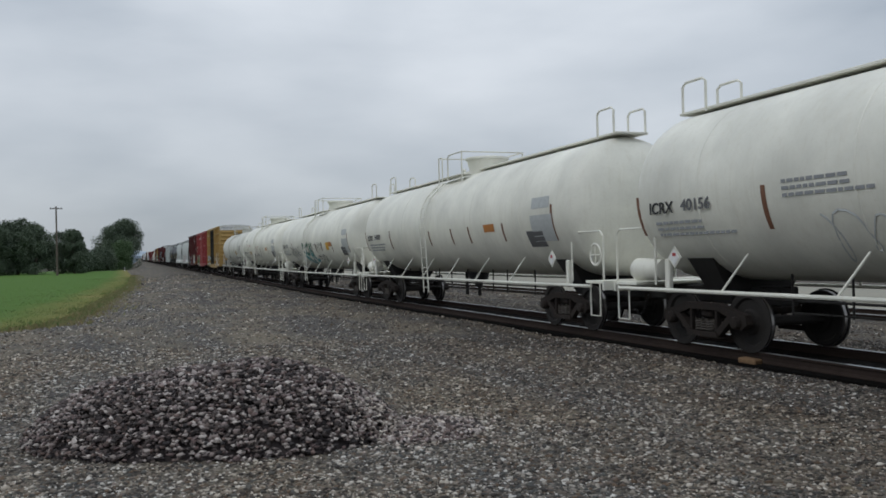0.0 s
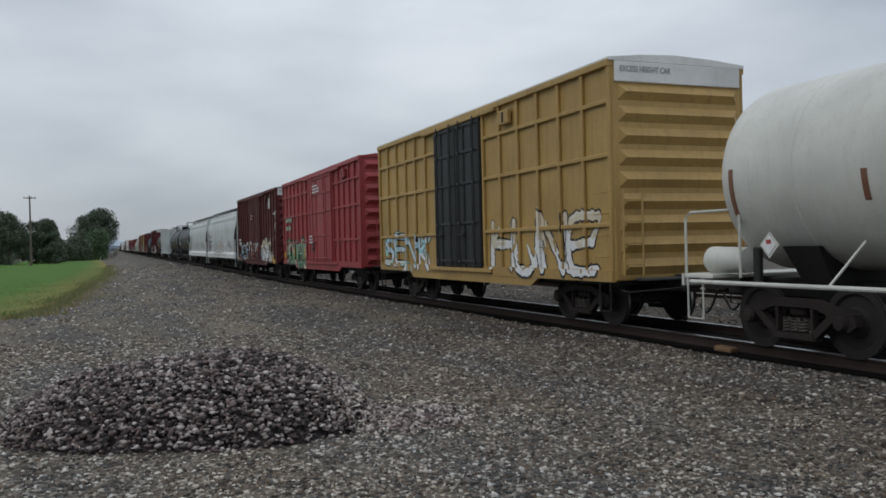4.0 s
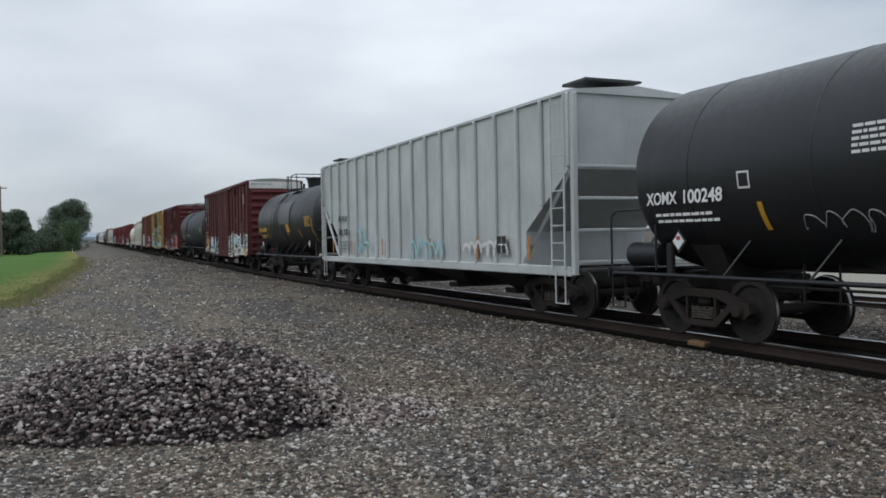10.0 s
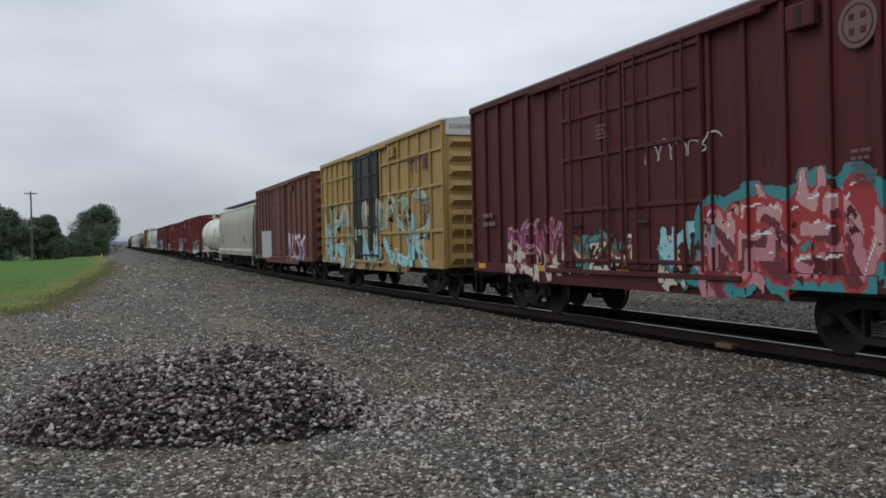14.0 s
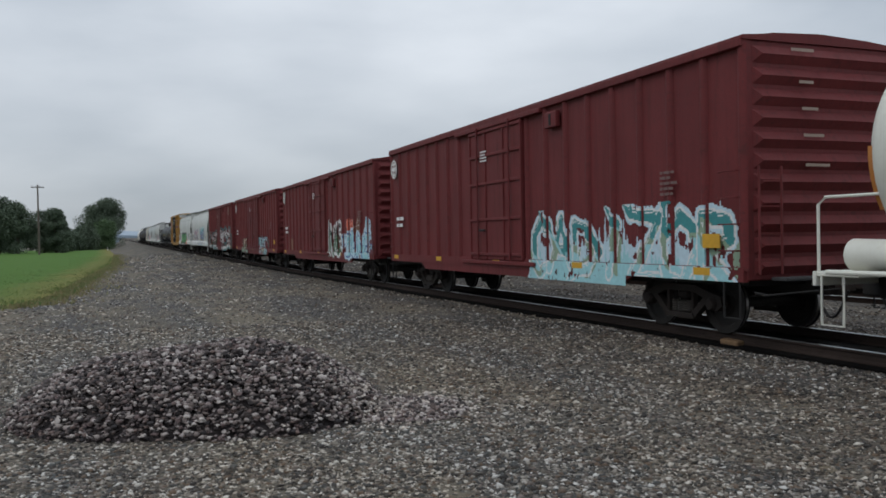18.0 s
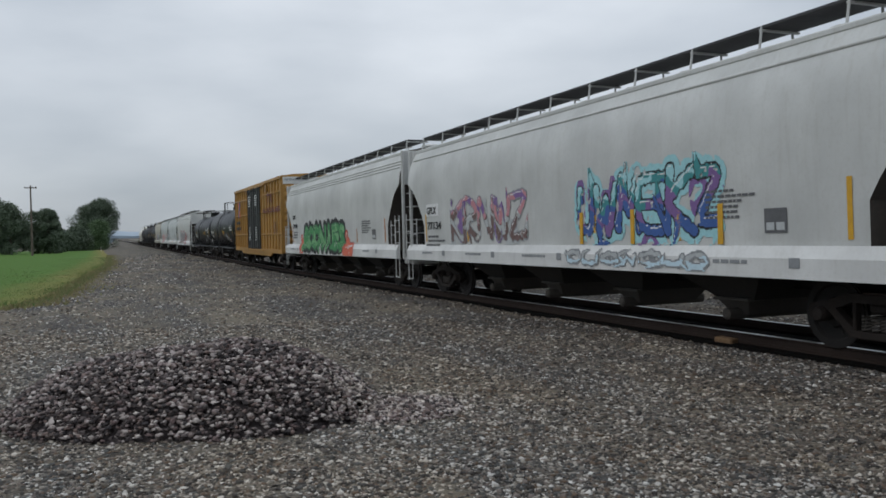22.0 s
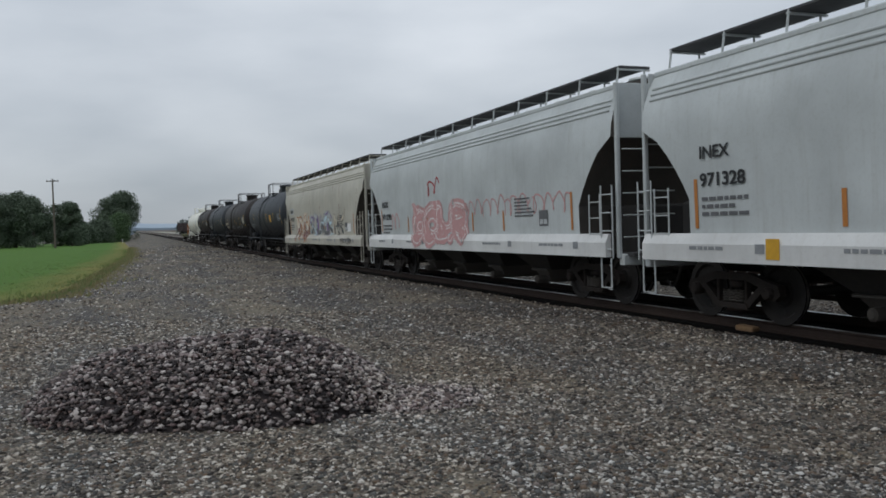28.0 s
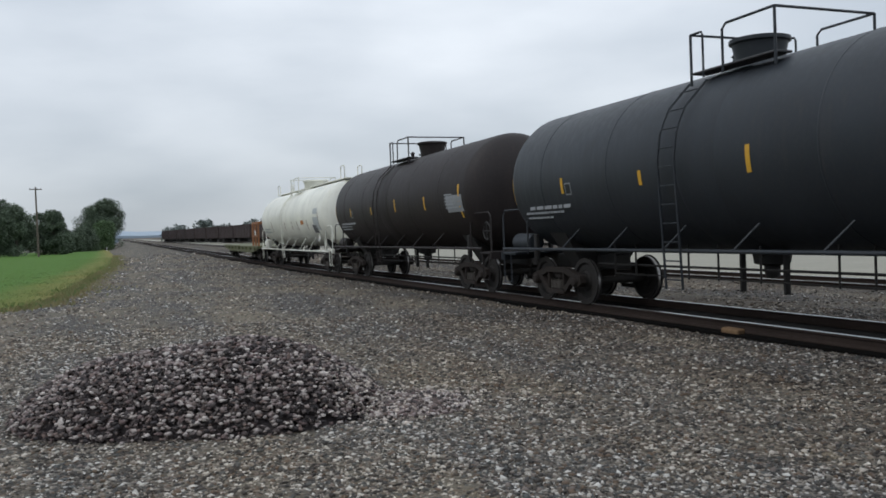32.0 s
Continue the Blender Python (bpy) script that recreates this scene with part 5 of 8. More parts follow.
    if placard:
        for e in (-1, 1):
            pl = part("placard_holder", kept("holder", lambda: Shape().plate([(-0.19, 0), (0, -0.19), (0.19, 0), (0, 0.19)], 0, 0.02).mesh("placard_holder")), rp, ob, (-1.42, e * (tip[e] - 1.5), 1.55))
            part("placard", kept("placard", lambda: Shape().plate([(-0.14, 0), (0, -0.14), (0.14, 0), (0, 0.14)], 0, 0.02).mesh("placard")), "white", pl, (-0.01, 0, 0))
            bx("placard_mark", (-0.012, 0, 0.05), (0.022, 0.1, 0.06), "red", pl, 0)
    couplers(ob, half + 0.6, lead)
    CARS[-1][2] = truck(ob, half - gear) + truck(ob, -half - lead + gear)
    return ob, skin, half, r, centre


def flat_car(tail, length, label):
    ob = start_car("flat_car", tail, length, label, "flat car", "freight cars of the train")
    half = length / 2
    part("deck", Shape().box((0, 0, 1.02), (2.9, length, 0.14), 0.02).mesh("deck"), "flat_green", ob)
    for sx in (-1, 1):
        part("side_sill", Shape().plate([(-half, 0.9), (-half + 3, 0.62), (half - 3, 0.62), (half, 0.9), (half, 1.02), (-half, 1.02)], sx * 1.36, 0.1).mesh("side_sill"), "flat_green", ob)
        for k in range(9):
            bx("stake_pocket", (sx * 1.45, (k - 4) * length / 9.5, 0.92), (0.1, 0.14, 0.22), "flat_green", ob, 0.015)
    # an orange rack stands at the leading end
    y0 = -half + 0.4
    for sx in (-1, 1):
        for yy in (0.0, 1.2, 2.4):
            bx("rack_post", (sx * 1.3, y0 + yy, 1.85), (0.12, 0.12, 1.6), "flat_orange", ob, 0.015)
        bx("rack_rail", (sx * 1.3, y0 + 1.2, 2.6), (0.12, 2.6, 0.12), "flat_orange", ob, 0.015)
        bx("rack_rail", (sx * 1.3, y0 + 1.2, 1.75), (0.1, 2.6, 0.1), "flat_orange", ob, 0.015)
    for yy in (0.0, 2.4):
        bx("rack_beam", (0, y0 + yy, 2.6), (2.6, 0.12, 0.14), "flat_orange", ob, 0.015)
    bx("rack_sign", (-1.37, y0 + 0.9, 1.95), (0.03, 0.3, 0.3), "white", ob, 0.01)
    part("underframe", Shape().box((0, 0, 0.8), (0.6, length + 0.2, 0.34), 0.02).mesh("underframe"), "under", ob)
    couplers(ob, half + 0.2)
    CARS[-1][2] = truck(ob, half - 1.9) + truck(ob, -half + 1.9)
    return ob

# ---- ground, tracks and field ----


def ground_z(x, y):
    """The gravel lies level and dips a little along the near rail."""
    u = x + LEAN * y
    d = -0.09 * max(0.0, 1 - abs(u - 9.25) / 0.9) - 0.06 * max(0.0, 1 - abs(u - 14) / 3.0)
    d -= 0.2 * max(0.0, min(1.0, (1.3 - abs(u - XC)) / 0.5))
    near = max(0.0, 1 - math.hypot(x, y - 8) / 60)
    bank = min(1.0, max(0.0, (x - field_edge(y) - 0.5) / 5.0)) if y > HINGE else 0.0
    d += rise(y) * bank * bank * (3 - 2 * bank)
    return d + near * (0.035 * noise.noise((x * 0.5, y * 0.35, 0)) + 0.02 * noise.noise((x * 1.7, y * 1.3, 4)))


def sheet(name, xs, ys, material, zf, label, kind="structure"):
    vs = [(x, y, zf(x, y)) for y in ys for x in xs]
    n = len(xs)
    fs = [(j * n + i, j * n + i + 1, (j + 1) * n + i + 1, (j + 1) * n + i) for j in range(len(ys) - 1) for i in range(n - 1)]
    me = bpy.data.meshes.new(name)
    me.from_pydata(vs, [], fs)
    me.polygons.foreach_set("use_smooth", [True] * len(fs))
    me.materials.append(M[material])
    return tagged(new(name, me), label, kind=kind)


def field_edge(y):
    """The field's border: it turns off across the near end and runs beside the track beyond."""
    ys = (-40, 14, 22, 26, 27, 31, 41, 54, 73, 127, 221, 400)
    xs = (-60, -26, -9, -3.3, -2.6, -2.0, -1.7, -1.3, -0.6, -0.9, -2.9, -6.0)
    return float(np.interp(y, ys, xs))


gx = [-3000, -800, -200, -60, -25] + [-12 + 0.4 * i for i in range(84)] + [22.5, 26, 32, 45, 80, 200, 800, 3000]
gy = [-900, -300, -100, -40, -15] + [-6 + 0.4 * i for i in range(110)] + [38 + 1.5 * i for i in range(40)] + [100, 120, 150, 190, 240, 320, 450, 700, 1200, 2500, 4500]
sheet("ground", gx, gy, "gravel", ground_z, "grey crushed-rock ground beside the tracks")


rows_y = [-40, -10, 0, 6, 10, 14, 18] + [20 + i for i in range(15)] + [36 + 2.5 * i for i in range(20)] + [90, 105, 120, 140, 160, 200, 260]
fv, ff = [], []
fx_steps = [0, 0.25, 0.6, 1.0, 1.6, 2.5, 4, 7, 12, 20, 40, 90, 200, 600]
for y in rows_y:
    e = field_edge(y) + 0.35 * noise.noise((0, y * 0.25, 2))
    for s in fx_steps:
        fv.append((e - s, y, 0.012 + 0.05 * min(1, s) + 0.05 * noise.noise((s * 0.8, y * 0.4, 7))))
nf = len(fx_steps)
ff = [(j * nf + i, j * nf + i + 1, (j + 1) * nf + i + 1, (j + 1) * nf + i) for j in range(len(rows_y) - 1) for i in range(nf - 1)]
me = bpy.data.meshes.new("field")
me.from_pydata(fv, [], ff)
me.materials.append(M["field"])
inland = me.attributes.new("inland", "FLOAT", "POINT")
inland.data.foreach_set("value", [t for _y in rows_y for t in fx_steps])
tagged(new("field", me), "bright green crop field with a dry yellow edge", kind="structure")


def blades(name, count, place, material, size, label, seed):
    """Upright grass blades, three-sided slivers, in one mesh."""
    rnd = np.random.RandomState(seed)
    vs, fs = np.zeros((count * 3, 3)), []
    for i in range(count):
        x, y, h = place(rnd)
        a = rnd.uniform(0, 6.28)
        w = size * rnd.uniform(0.5, 1.2)
        vs[i * 3] = (x - w * math.cos(a), y - w * math.sin(a), 0.0)
        vs[i * 3 + 1] = (x + w * math.cos(a), y + w * math.sin(a), 0.0)
        vs[i * 3 + 2] = (x + rnd.normal() * h * 0.35, y + rnd.normal() * h * 0.35, 0.04 + h)
    me = bpy.data.meshes.new(name)
    me.from_pydata(vs.tolist(), [], [(3 * i, 3 * i + 1, 3 * i + 2) for i in range(count)])
    me.materials.append(M[material])
    return tagged(new(name, me), label, kind="stuff")


def grass_place(rnd):
    y = 23 + 90 * rnd.uniform() ** 1.6
    s = rnd.exponential(2.6) - 0.35
    return field_edge(y) - s, y, rnd.uniform(0.02, 0.08)


def fringe_place(rnd):
    y = 23 + 110 * rnd.uniform() ** 1.5
    x = field_edge(y) + abs(rnd.normal()) * (0.5 + 1.2 * max(0, noise.noise((y * 0.35, 3, 0)))) - 0.3
    return x, y, rnd.uniform(0.02, 0.09)


blades("dry_fringe", 8000, fringe_place, "dry_blade", 0.035, "sparse dry grass spreading onto the gravel", 6)
blades("field_grass", 20000, grass_place, "blade", 0.03, "rough grass at the field's dry edge", 5)
road = sheet("gravel_road", [19.4, 21, 24, 28, 31], [-80, -20, 10, 40, 45, 80, 140, 220, 320, 500, 900], "road", lambda x, y: 0.016 + rise(y) + 0.02 * noise.noise((x, y * 0.1, 0)), "pale gravel road behind the second track")
road.matrix_basis = pose(0, 0, 0, 0, 0, math.degrees(math.atan(LEAN)))


def rail_line(name, x0, material_top, y0, y1, label, ties):
    """One track: two rails with polished heads, ties in ballast blackened to stand for shade."""
    tr = tagged(new(name), label, kind="structure")
    tr.matrix_basis = pose(x0, 0, 0, 0, 0, math.degrees(math.atan(LEAN)))
    sec = [(-0.07, -0.17), (0.07, -0.17), (0.07, -0.15), (0.012, -0.13), (0.012, -0.05), (0.036, -0.035), (0.036, -0.006), (-0.036, -0.006), (-0.036, -0.035), (-0.012, -0.05), (-0.012, -0.13), (-0.07, -0.15)]
    # a level stretch, then the climbing one
    for a, b, tilt in ((y0, HINGE, 0.0), (0.0, y1 - HINGE, math.degrees(GRADE))):
        at = HINGE if tilt else 0.0
        for sx in (-0.7525, 0.7525):
            r = part("rail", Shape().draw(sec, a, b).mesh("rail"), "rail_side", tr, (sx, at, ZR), "rusty steel rail", (tilt, 0, 0))
            part("rail_head", Shape().box((0, (a + b) / 2, -0.003), (0.06, b - a, 0.006)).mesh("rail_head"), material_top, r, (0, 0, 0), "polished rail head")
        # strips whose colour holds the shade between and beside the rails
        part("fouled_ballast", Shape().box((0, (a + b) / 2, -0.07), (1.36, b - a, 0.08)).mesh("fouled_ballast"), "oily", tr, (0, at, 0), "near-black ballast between the rails, shade in its colour", (tilt, 0, 0))
        part("fouled_shoulder", Shape().box((0, (a + b) / 2, -0.10), (2.06, b - a, 0.09)).mesh("fouled_shoulder"), "oily", tr, (0, at, 0), "near-black ballast along the rails, shade in its colour", (tilt, 0, 0))
    tm = kept("tie", lambda: Shape().box((0, 0, 0), (1.40, 0.22, 0.16), 0.015).mesh("tie"))
    for k in range(ties):
        rn = random.Random(k)
        yt = -6 + 0.52 * k
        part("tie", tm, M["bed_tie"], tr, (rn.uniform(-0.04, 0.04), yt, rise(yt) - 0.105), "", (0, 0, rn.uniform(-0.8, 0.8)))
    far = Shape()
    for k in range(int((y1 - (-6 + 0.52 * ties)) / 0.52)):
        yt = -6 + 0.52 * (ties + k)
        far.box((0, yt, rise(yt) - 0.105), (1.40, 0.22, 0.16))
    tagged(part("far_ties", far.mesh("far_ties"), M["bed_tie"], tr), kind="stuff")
    return tr


# creosoted wood, taken near-black like the bed to hold its shade
M["bed_tie"] = paint("shaded_creosoted_tie", (0.012, 0.010, 0.009), 0.95, (0.02, 0.016, 0.013), 0.5, 0.2, 0, 0.3, 0.05)
rail_line("track_main", XC, "rail_top", -120, 1200, "main railway track on gravel ballast", 150)
rail_line("track_second", 17.65, "rail_top", -120, 1200, "second empty railway track", 110)
blk = tagged(part("wood_block", Shape().box((0, 0, 0), (0.20, 0.34, 0.09), 0.02).mesh("wood_block"), "tie", None, (9.22, 11.0, -0.02), "", (4, 0, 12)), "splintered orange-brown tie end against the rail", "wood block")
twg = tagged(part("twig", Shape().tube([(0, -0.2, 0.02), (0.02, -0.05, 0.035), (0, 0.1, 0.03), (0.03, 0.24, 0.03)], 0.012, 5).tube([(0.02, 0.0, 0.035), (0.09, 0.09, 0.05)], 0.007, 4).mesh("twig"), "bark", None, (6.03, 10.78, 0.0), "", (0, 0, -68)), "thin dark twig lying on the gravel", "twig")

# ---- crushed rock: a heap and loose stones ----
CV = np.array([(1, 0, 0), (-1, 0, 0), (0, 1, 0), (0, -1, 0), (0, 0, 1), (0, 0, -1)], float)
CF = np.array([(0, 2, 4), (2, 1, 4), (1, 3, 4), (3, 0, 4), (2, 0, 5), (1, 2, 5), (3, 1, 5), (0, 3, 5)])


def stone_variants(n, seed, shape, flat=1.0):
    rnd = np.random.RandomState(seed)
    out = []
    for _ in range(n):
        v = shape * rnd.uniform(0.62, 1.2, (len(shape), 1)) + rnd.normal(0, 0.12, shape.shape)
        q, _r = np.linalg.qr(rnd.normal(size=(3, 3)))
        v = (v @ q) * np.array([1.05, rnd.uniform(0.55, 0.95), flat * rnd.uniform(0.45, 0.75)])
        out.append(v)
    return out


KV = np.array([(x, y, z) for x in (-0.62, 0.62) for y in (-0.62, 0.62) for z in (-0.62, 0.62)])
KF = np.array([(0, 1, 3), (0, 3, 2), (4, 6, 7), (4, 7, 5), (0, 4, 5), (0, 5, 1), (2, 3, 7), (2, 7, 6), (0, 2, 6), (0, 6, 4), (1, 5, 7), (1, 7, 3)])
STONES = stone_variants(24, 11, KV * 1.1)
CHIPS = stone_variants(40, 12, CV * 1.15, 0.9)


def scatter(name, places, material, label, parent=None, seed=2, shapes=None, faces=None):
    """Joins many stones: places are rows of x, y, z, size."""
    shapes, faces = (STONES, KF) if shapes is None else (shapes, faces)
    rnd = np.random.RandomState(seed)
    nv = len(shapes[0])
    pl = np.array(places)
    cnt = len(pl)
    vs = np.zeros((cnt, nv, 3))
    ang = rnd.uniform(0, 6.283, cnt)
    tilt = rnd.normal(0, 0.35, cnt)
    pick = rnd.randint(0, len(shapes), cnt)
    base = np.array(shapes)[pick]
    ca, sa, ct, st = np.cos(ang), np.sin(ang), np.cos(tilt), np.sin(tilt)
    x, y, z = base[..., 0], base[..., 1], base[..., 2]
    y2, z2 = y * ct[:, None] - z * st[:, None], y * st[:, None] + z * ct[:, None]
    vs[..., 0] = (x * ca[:, None] - y2 * sa[:, None]) * pl[:, 3:4] + pl[:, 0:1]
    vs[..., 1] = (x * sa[:, None] + y2 * ca[:, None]) * pl[:, 3:4] + pl[:, 1:2]
    vs[..., 2] = z2 * pl[:, 3:4] + pl[:, 2:3]
    fs = (faces[None] + (np.arange(cnt) * nv)[:, None, None]).reshape(-1, 3)
    me = bpy.data.meshes.new(name)
    me.vertices.add(cnt * nv)
    me.vertices.foreach_set("co", vs.reshape(-1))
    me.loops.add(len(fs) * 3)
    me.loops.foreach_set("vertex_index", fs.reshape(-1).astype(np.int32))
    me.polygons.add(len(fs))
    me.polygons.foreach_set("loop_start", np.arange(0, len(fs) * 3, 3, dtype=np.int32))
    me.update(calc_edges=True)
    me.validate()
    me.materials.append(M[material])
    ob = new(name, me)
    ob.parent = parent
    return tagged(ob, label, kind="stuff")


PX, PY, PA = 0.72, 9.05, radians(-23)


def pile_z(x, y):
    """The heap: a long low mound with a flat crest and a spilled toe."""
    dx, dy = x - PX, y - PY
    u, v = dx * math.cos(PA) + dy * math.sin(PA), -dx * math.sin(PA) + dy * math.cos(PA)
    a = (abs(u - 0.02) / 1.92) ** 2.6 + (abs(v) / 1.36) ** 2.0
    h = 0.67 * max(0.0, 1 - a) ** 0.74
    h *= 1 + 0.10 * noise.noise((x * 1.5, y * 1.5, 3)) + 0.05 * math.sin(u * 2.0)
    toe = 0.03 * max(0.0, 1 - ((u - 2.15) / 0.7) ** 2 - ((v + 0.05) / 0.7) ** 2)
    return max(h, toe)


heap = sheet("gravel_pile", [PX - 2.6 + 0.13 * i for i in range(43)], [PY - 2.2 + 0.11 * i for i in range(41)], "pile_stone", lambda x, y: pile_z(x, y) - 0.085, "low heap of dark purple-grey crushed rock", "")
tagged(heap, category="gravel pile")
rnd = np.random.RandomState(21)
heap_places = []
while len(heap_places) < 13500:
    x, y = PX + rnd.uniform(-2.7, 2.9), PY + rnd.uniform(-2.3, 2.3)
    z = pile_z(x, y)
    if z > 0.004 and (y < PY + 1.0 or rnd.uniform() < 0.5):
        heap_places.append((x, y, z + rnd.uniform(-0.03, 0.03), rnd.uniform(0.016, 0.039)))
scatter("loose_stones", heap_places[300:], "pile_stone", "dark and pale crushed stones", heap, 3)
stone_meshes = []
for k, v in enumerate(STONES):
    me = bpy.data.meshes.new("stone")
    me.from_pydata(v.tolist(), [], KF.tolist())
    me.materials.append(M["pile_stone"])
    stone_meshes.append(me)
for k, (x, y, z, s) in enumerate(heap_places[:300]):
    st = new("stone", stone_meshes[k % 16])
    st.parent = heap
    st.matrix_basis = pose(x, y, z + 0.015, k * 37 % 360, k * 71 % 360, k * 113 % 360) @ Matrix.Scale(s * 1.1, 4)
ug = rnd.uniform(size=260000)
dg = np.where(rnd.uniform(size=260000) < 0.45, 4.2 + 14 * ug ** 1.25, 4.2 * (105 / 4.2) ** ug)
ag = np.radians(rnd.uniform(-12, 53, 260000))
sg = rnd.choice([0.014, 0.019, 0.025, 0.034], p=[0.27, 0.33, 0.26, 0.14], size=260000) * (1 + 0.034 * np.maximum(0, dg - 6))
ground_places, toe_places = [], []
for x, y, s, q in zip((dg * np.sin(ag)).tolist(), (dg * np.cos(ag)).tolist(), sg.tolist(), rnd.uniform(-0.4, 0.15, 260000).tolist()):
    u = x + LEAN * y
    if 9.1 < u < 11.4 or 16.7 < u < 18.6 or u > 19.2 or x < field_edge(y) + 0.4 * q or (abs(x - PX) < 2.3 and abs(y - PY) < 1.6 and pile_z(x, y) > 0.1):
        continue
    ground_places.append((x, y, ground_z(x, y) + s * q, s))
    if len(ground_places) >= 175000:
        break
for k in range(2600):
    u, v = rnd.normal(2.02, 0.34), rnd.normal(0.0, 0.34)
    x, y = PX + u * math.cos(PA) - v * math.sin(PA), PY + u * math.sin(PA) + v * math.cos(PA)
    toe_places.append((x, y, max(pile_z(x, y), ground_z(x, y)) + rnd.uniform(-0.004, 0.012), rnd.uniform(0.014, 0.036)))
scatter("spilled_stones", toe_places, "pale_stone", "pale small stones spilled at the heap's toe", None, 14, CHIPS, CF)
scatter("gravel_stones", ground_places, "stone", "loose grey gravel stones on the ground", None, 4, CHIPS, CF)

# ---- trees, pole, far land ----


def tree(name, x, y, height, width, label, seed, leaves=4200, material="leaf", trunk=True, low=0.12, leaf=0.34, group="trees along the field"):
    """A broad tree: tapered trunk, limbs and a crown of small leaf clumps gathered in uneven masses."""
    rnd = np.random.RandomState(seed)
    ob = tagged(new(name), label, "tree", group)
    ob.matrix_basis = pose(x, y, rise(y) if x > 2 else 0)
    sh = Shape().lathe([(0, 0.036 * height), (height * 0.1, 0.026 * height), (height * 0.35, 0.018 * height), (height * 0.7, 0.006 * height)], "z", (0, 0, 0), 10)
    masses = []
    for k in range(44):
        t = rnd.uniform(low + 0.08, 0.88)
        rad = width / 2 * math.sqrt(max(0.02, 1 - (max(0.0, t - 0.32) / 0.58) ** 2)) * rnd.uniform(0.2, 0.84)
        a = rnd.uniform(0, 6.283)
        c = np.array([rad * math.cos(a), rad * math.sin(a), t * height])
        masses.append((c, width * rnd.uniform(0.13, 0.22)))
        if k < 9:
            sh.tube([(0, 0, height * min(0.5, t * 0.6)), tuple(c * np.array([0.5, 0.5, 0.85])), tuple(c)], 0.007 * height, 5)
    part("trunk", sh.mesh("trunk"), "bark", ob)
    pos, nrm = np.zeros((leaves, 3)), rnd.normal(size=(leaves, 3))
    for i in range(leaves):
        c, r = masses[rnd.randint(len(masses))]
        d = rnd.normal(size=3)
        d /= np.linalg.norm(d)
        pos[i] = c + d * r * rnd.uniform(0.55, 1.08) * np.array([1, 1, 0.85])
    pos[:, 2] = np.maximum(pos[:, 2], height * low * rnd.uniform(0.6, 1.2, leaves))
    nrm /= np.linalg.norm(nrm, axis=1)[:, None]
    t1 = np.cross(nrm, rnd.normal(size=(leaves, 3)))
    t1 /= np.linalg.norm(t1, axis=1)[:, None]
    t2 = np.cross(nrm, t1)
    s = leaf * rnd.uniform(0.6, 1.3, (leaves, 1))
    quad = np.stack([pos - t1 * s, pos + t2 * s * 0.6, pos + t1 * s, pos - t2 * s * 0.6], 1).reshape(-1, 3)
    me = bpy.data.meshes.new("crown")
    me.from_pydata(quad.tolist(), [], np.arange(leaves * 4).reshape(-1, 4).tolist())
    me.materials.append(M[material])
    part("crown", me, material, ob)
    return ob


tree("broad_tree", -5.0, 262, 14.7, 14.6, "large rounded dark green tree beside the tracks", 4, 34000, leaf=0.21, low=0.01)
tree("shrub", -4.0, 250, 8.4, 8.6, "lighter green leafy shrub in front of the large tree", 9, 11000, "leaf_light", low=0.01, leaf=0.19)
for k, (x, y, h, w) in enumerate(((-11.8, 178, 8.2, 6.0), (-14.4, 184, 9.2, 7.2), (-18.4, 176, 9.4, 8.5), (-22.5, 184, 11.0, 9.0), (-25.5, 174, 9.5, 8.0), (-28.5, 182, 12.2, 10), (-34.0, 186, 11, 10), (-9.2, 232, 5.4, 9.0), (-12.6, 226, 4.6, 8.0), (-31.0, 172, 13.8, 9))):
    tree("tree", x, y, h * 1.08, w, "dark green tree in the hedgerow beyond the field", 30 + k, 16000, low=0.01, leaf=0.18)
for k in range(9):
    tree("distant_tree", 22 + 7.5 * k + 3 * (k % 2), 372 - 16 * k, 6.4 + 1.6 * math.sin(k * 2.1), 13, "distant tree behind the parked gondola cars, tinted for haze", 60 + k, 900, "leaf_far", low=0.1, leaf=0.7, group="trees behind the gondolas")
wv, wf = [], []
rw = np.random.RandomState(8)
for k in range(5200):
    x, y = rw.uniform(-190, -7), rw.uniform(395, 440)
    z = rw.uniform(0, 1) ** 0.8 * (5.5 + 1.6 * math.sin(x * 0.12) + math.sin(x * 0.31))
    s, a = rw.uniform(0.5, 1.2), rw.uniform(0, 6.28)
    k4 = len(wv)
    wv += [(x - s * math.cos(a), y, z), (x, y + s * math.sin(a), z + s * 0.7), (x + s * math.cos(a), y, z), (x, y - s * math.sin(a), z - s * 0.7)]
    wf.append((k4, k4 + 1, k4 + 2, k4 + 3))
me = bpy.data.meshes.new("far_woods")
me.from_pydata(wv, [], wf)
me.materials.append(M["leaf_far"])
tagged(new("far_woods", me), "low woodland far beyond the field, tinted for haze", kind="stuff")
hv, hf = [], []
for i in range(61):
    x = -1500 + 60 * i
    h = 44 + 9 * math.sin(i * 0.35) + 5 * noise.noise((i * 0.6, 0, 0)) - max(0, abs(x - 150) - 700) * 0.02
    hv += [(x, 3300, 0), (x, 3300, h * 0.6), (x, 3500, h)]
for i in range(60):
    hf += [(3 * i, 3 * i + 3, 3 * i + 4, 3 * i + 1), (3 * i + 1, 3 * i + 4, 3 * i + 5, 3 * i + 2)]
me = bpy.data.meshes.new("backdrop_hills")
me.from_pydata(hv, [], hf)
me.materials.append(M["hill"])
tagged(new("backdrop_hills", me), "hills on the horizon, painted pale blue for haze", kind="structure")
pole = tagged(new("utility_pole"), "weathered wooden utility pole with a crossarm", "utility pole")
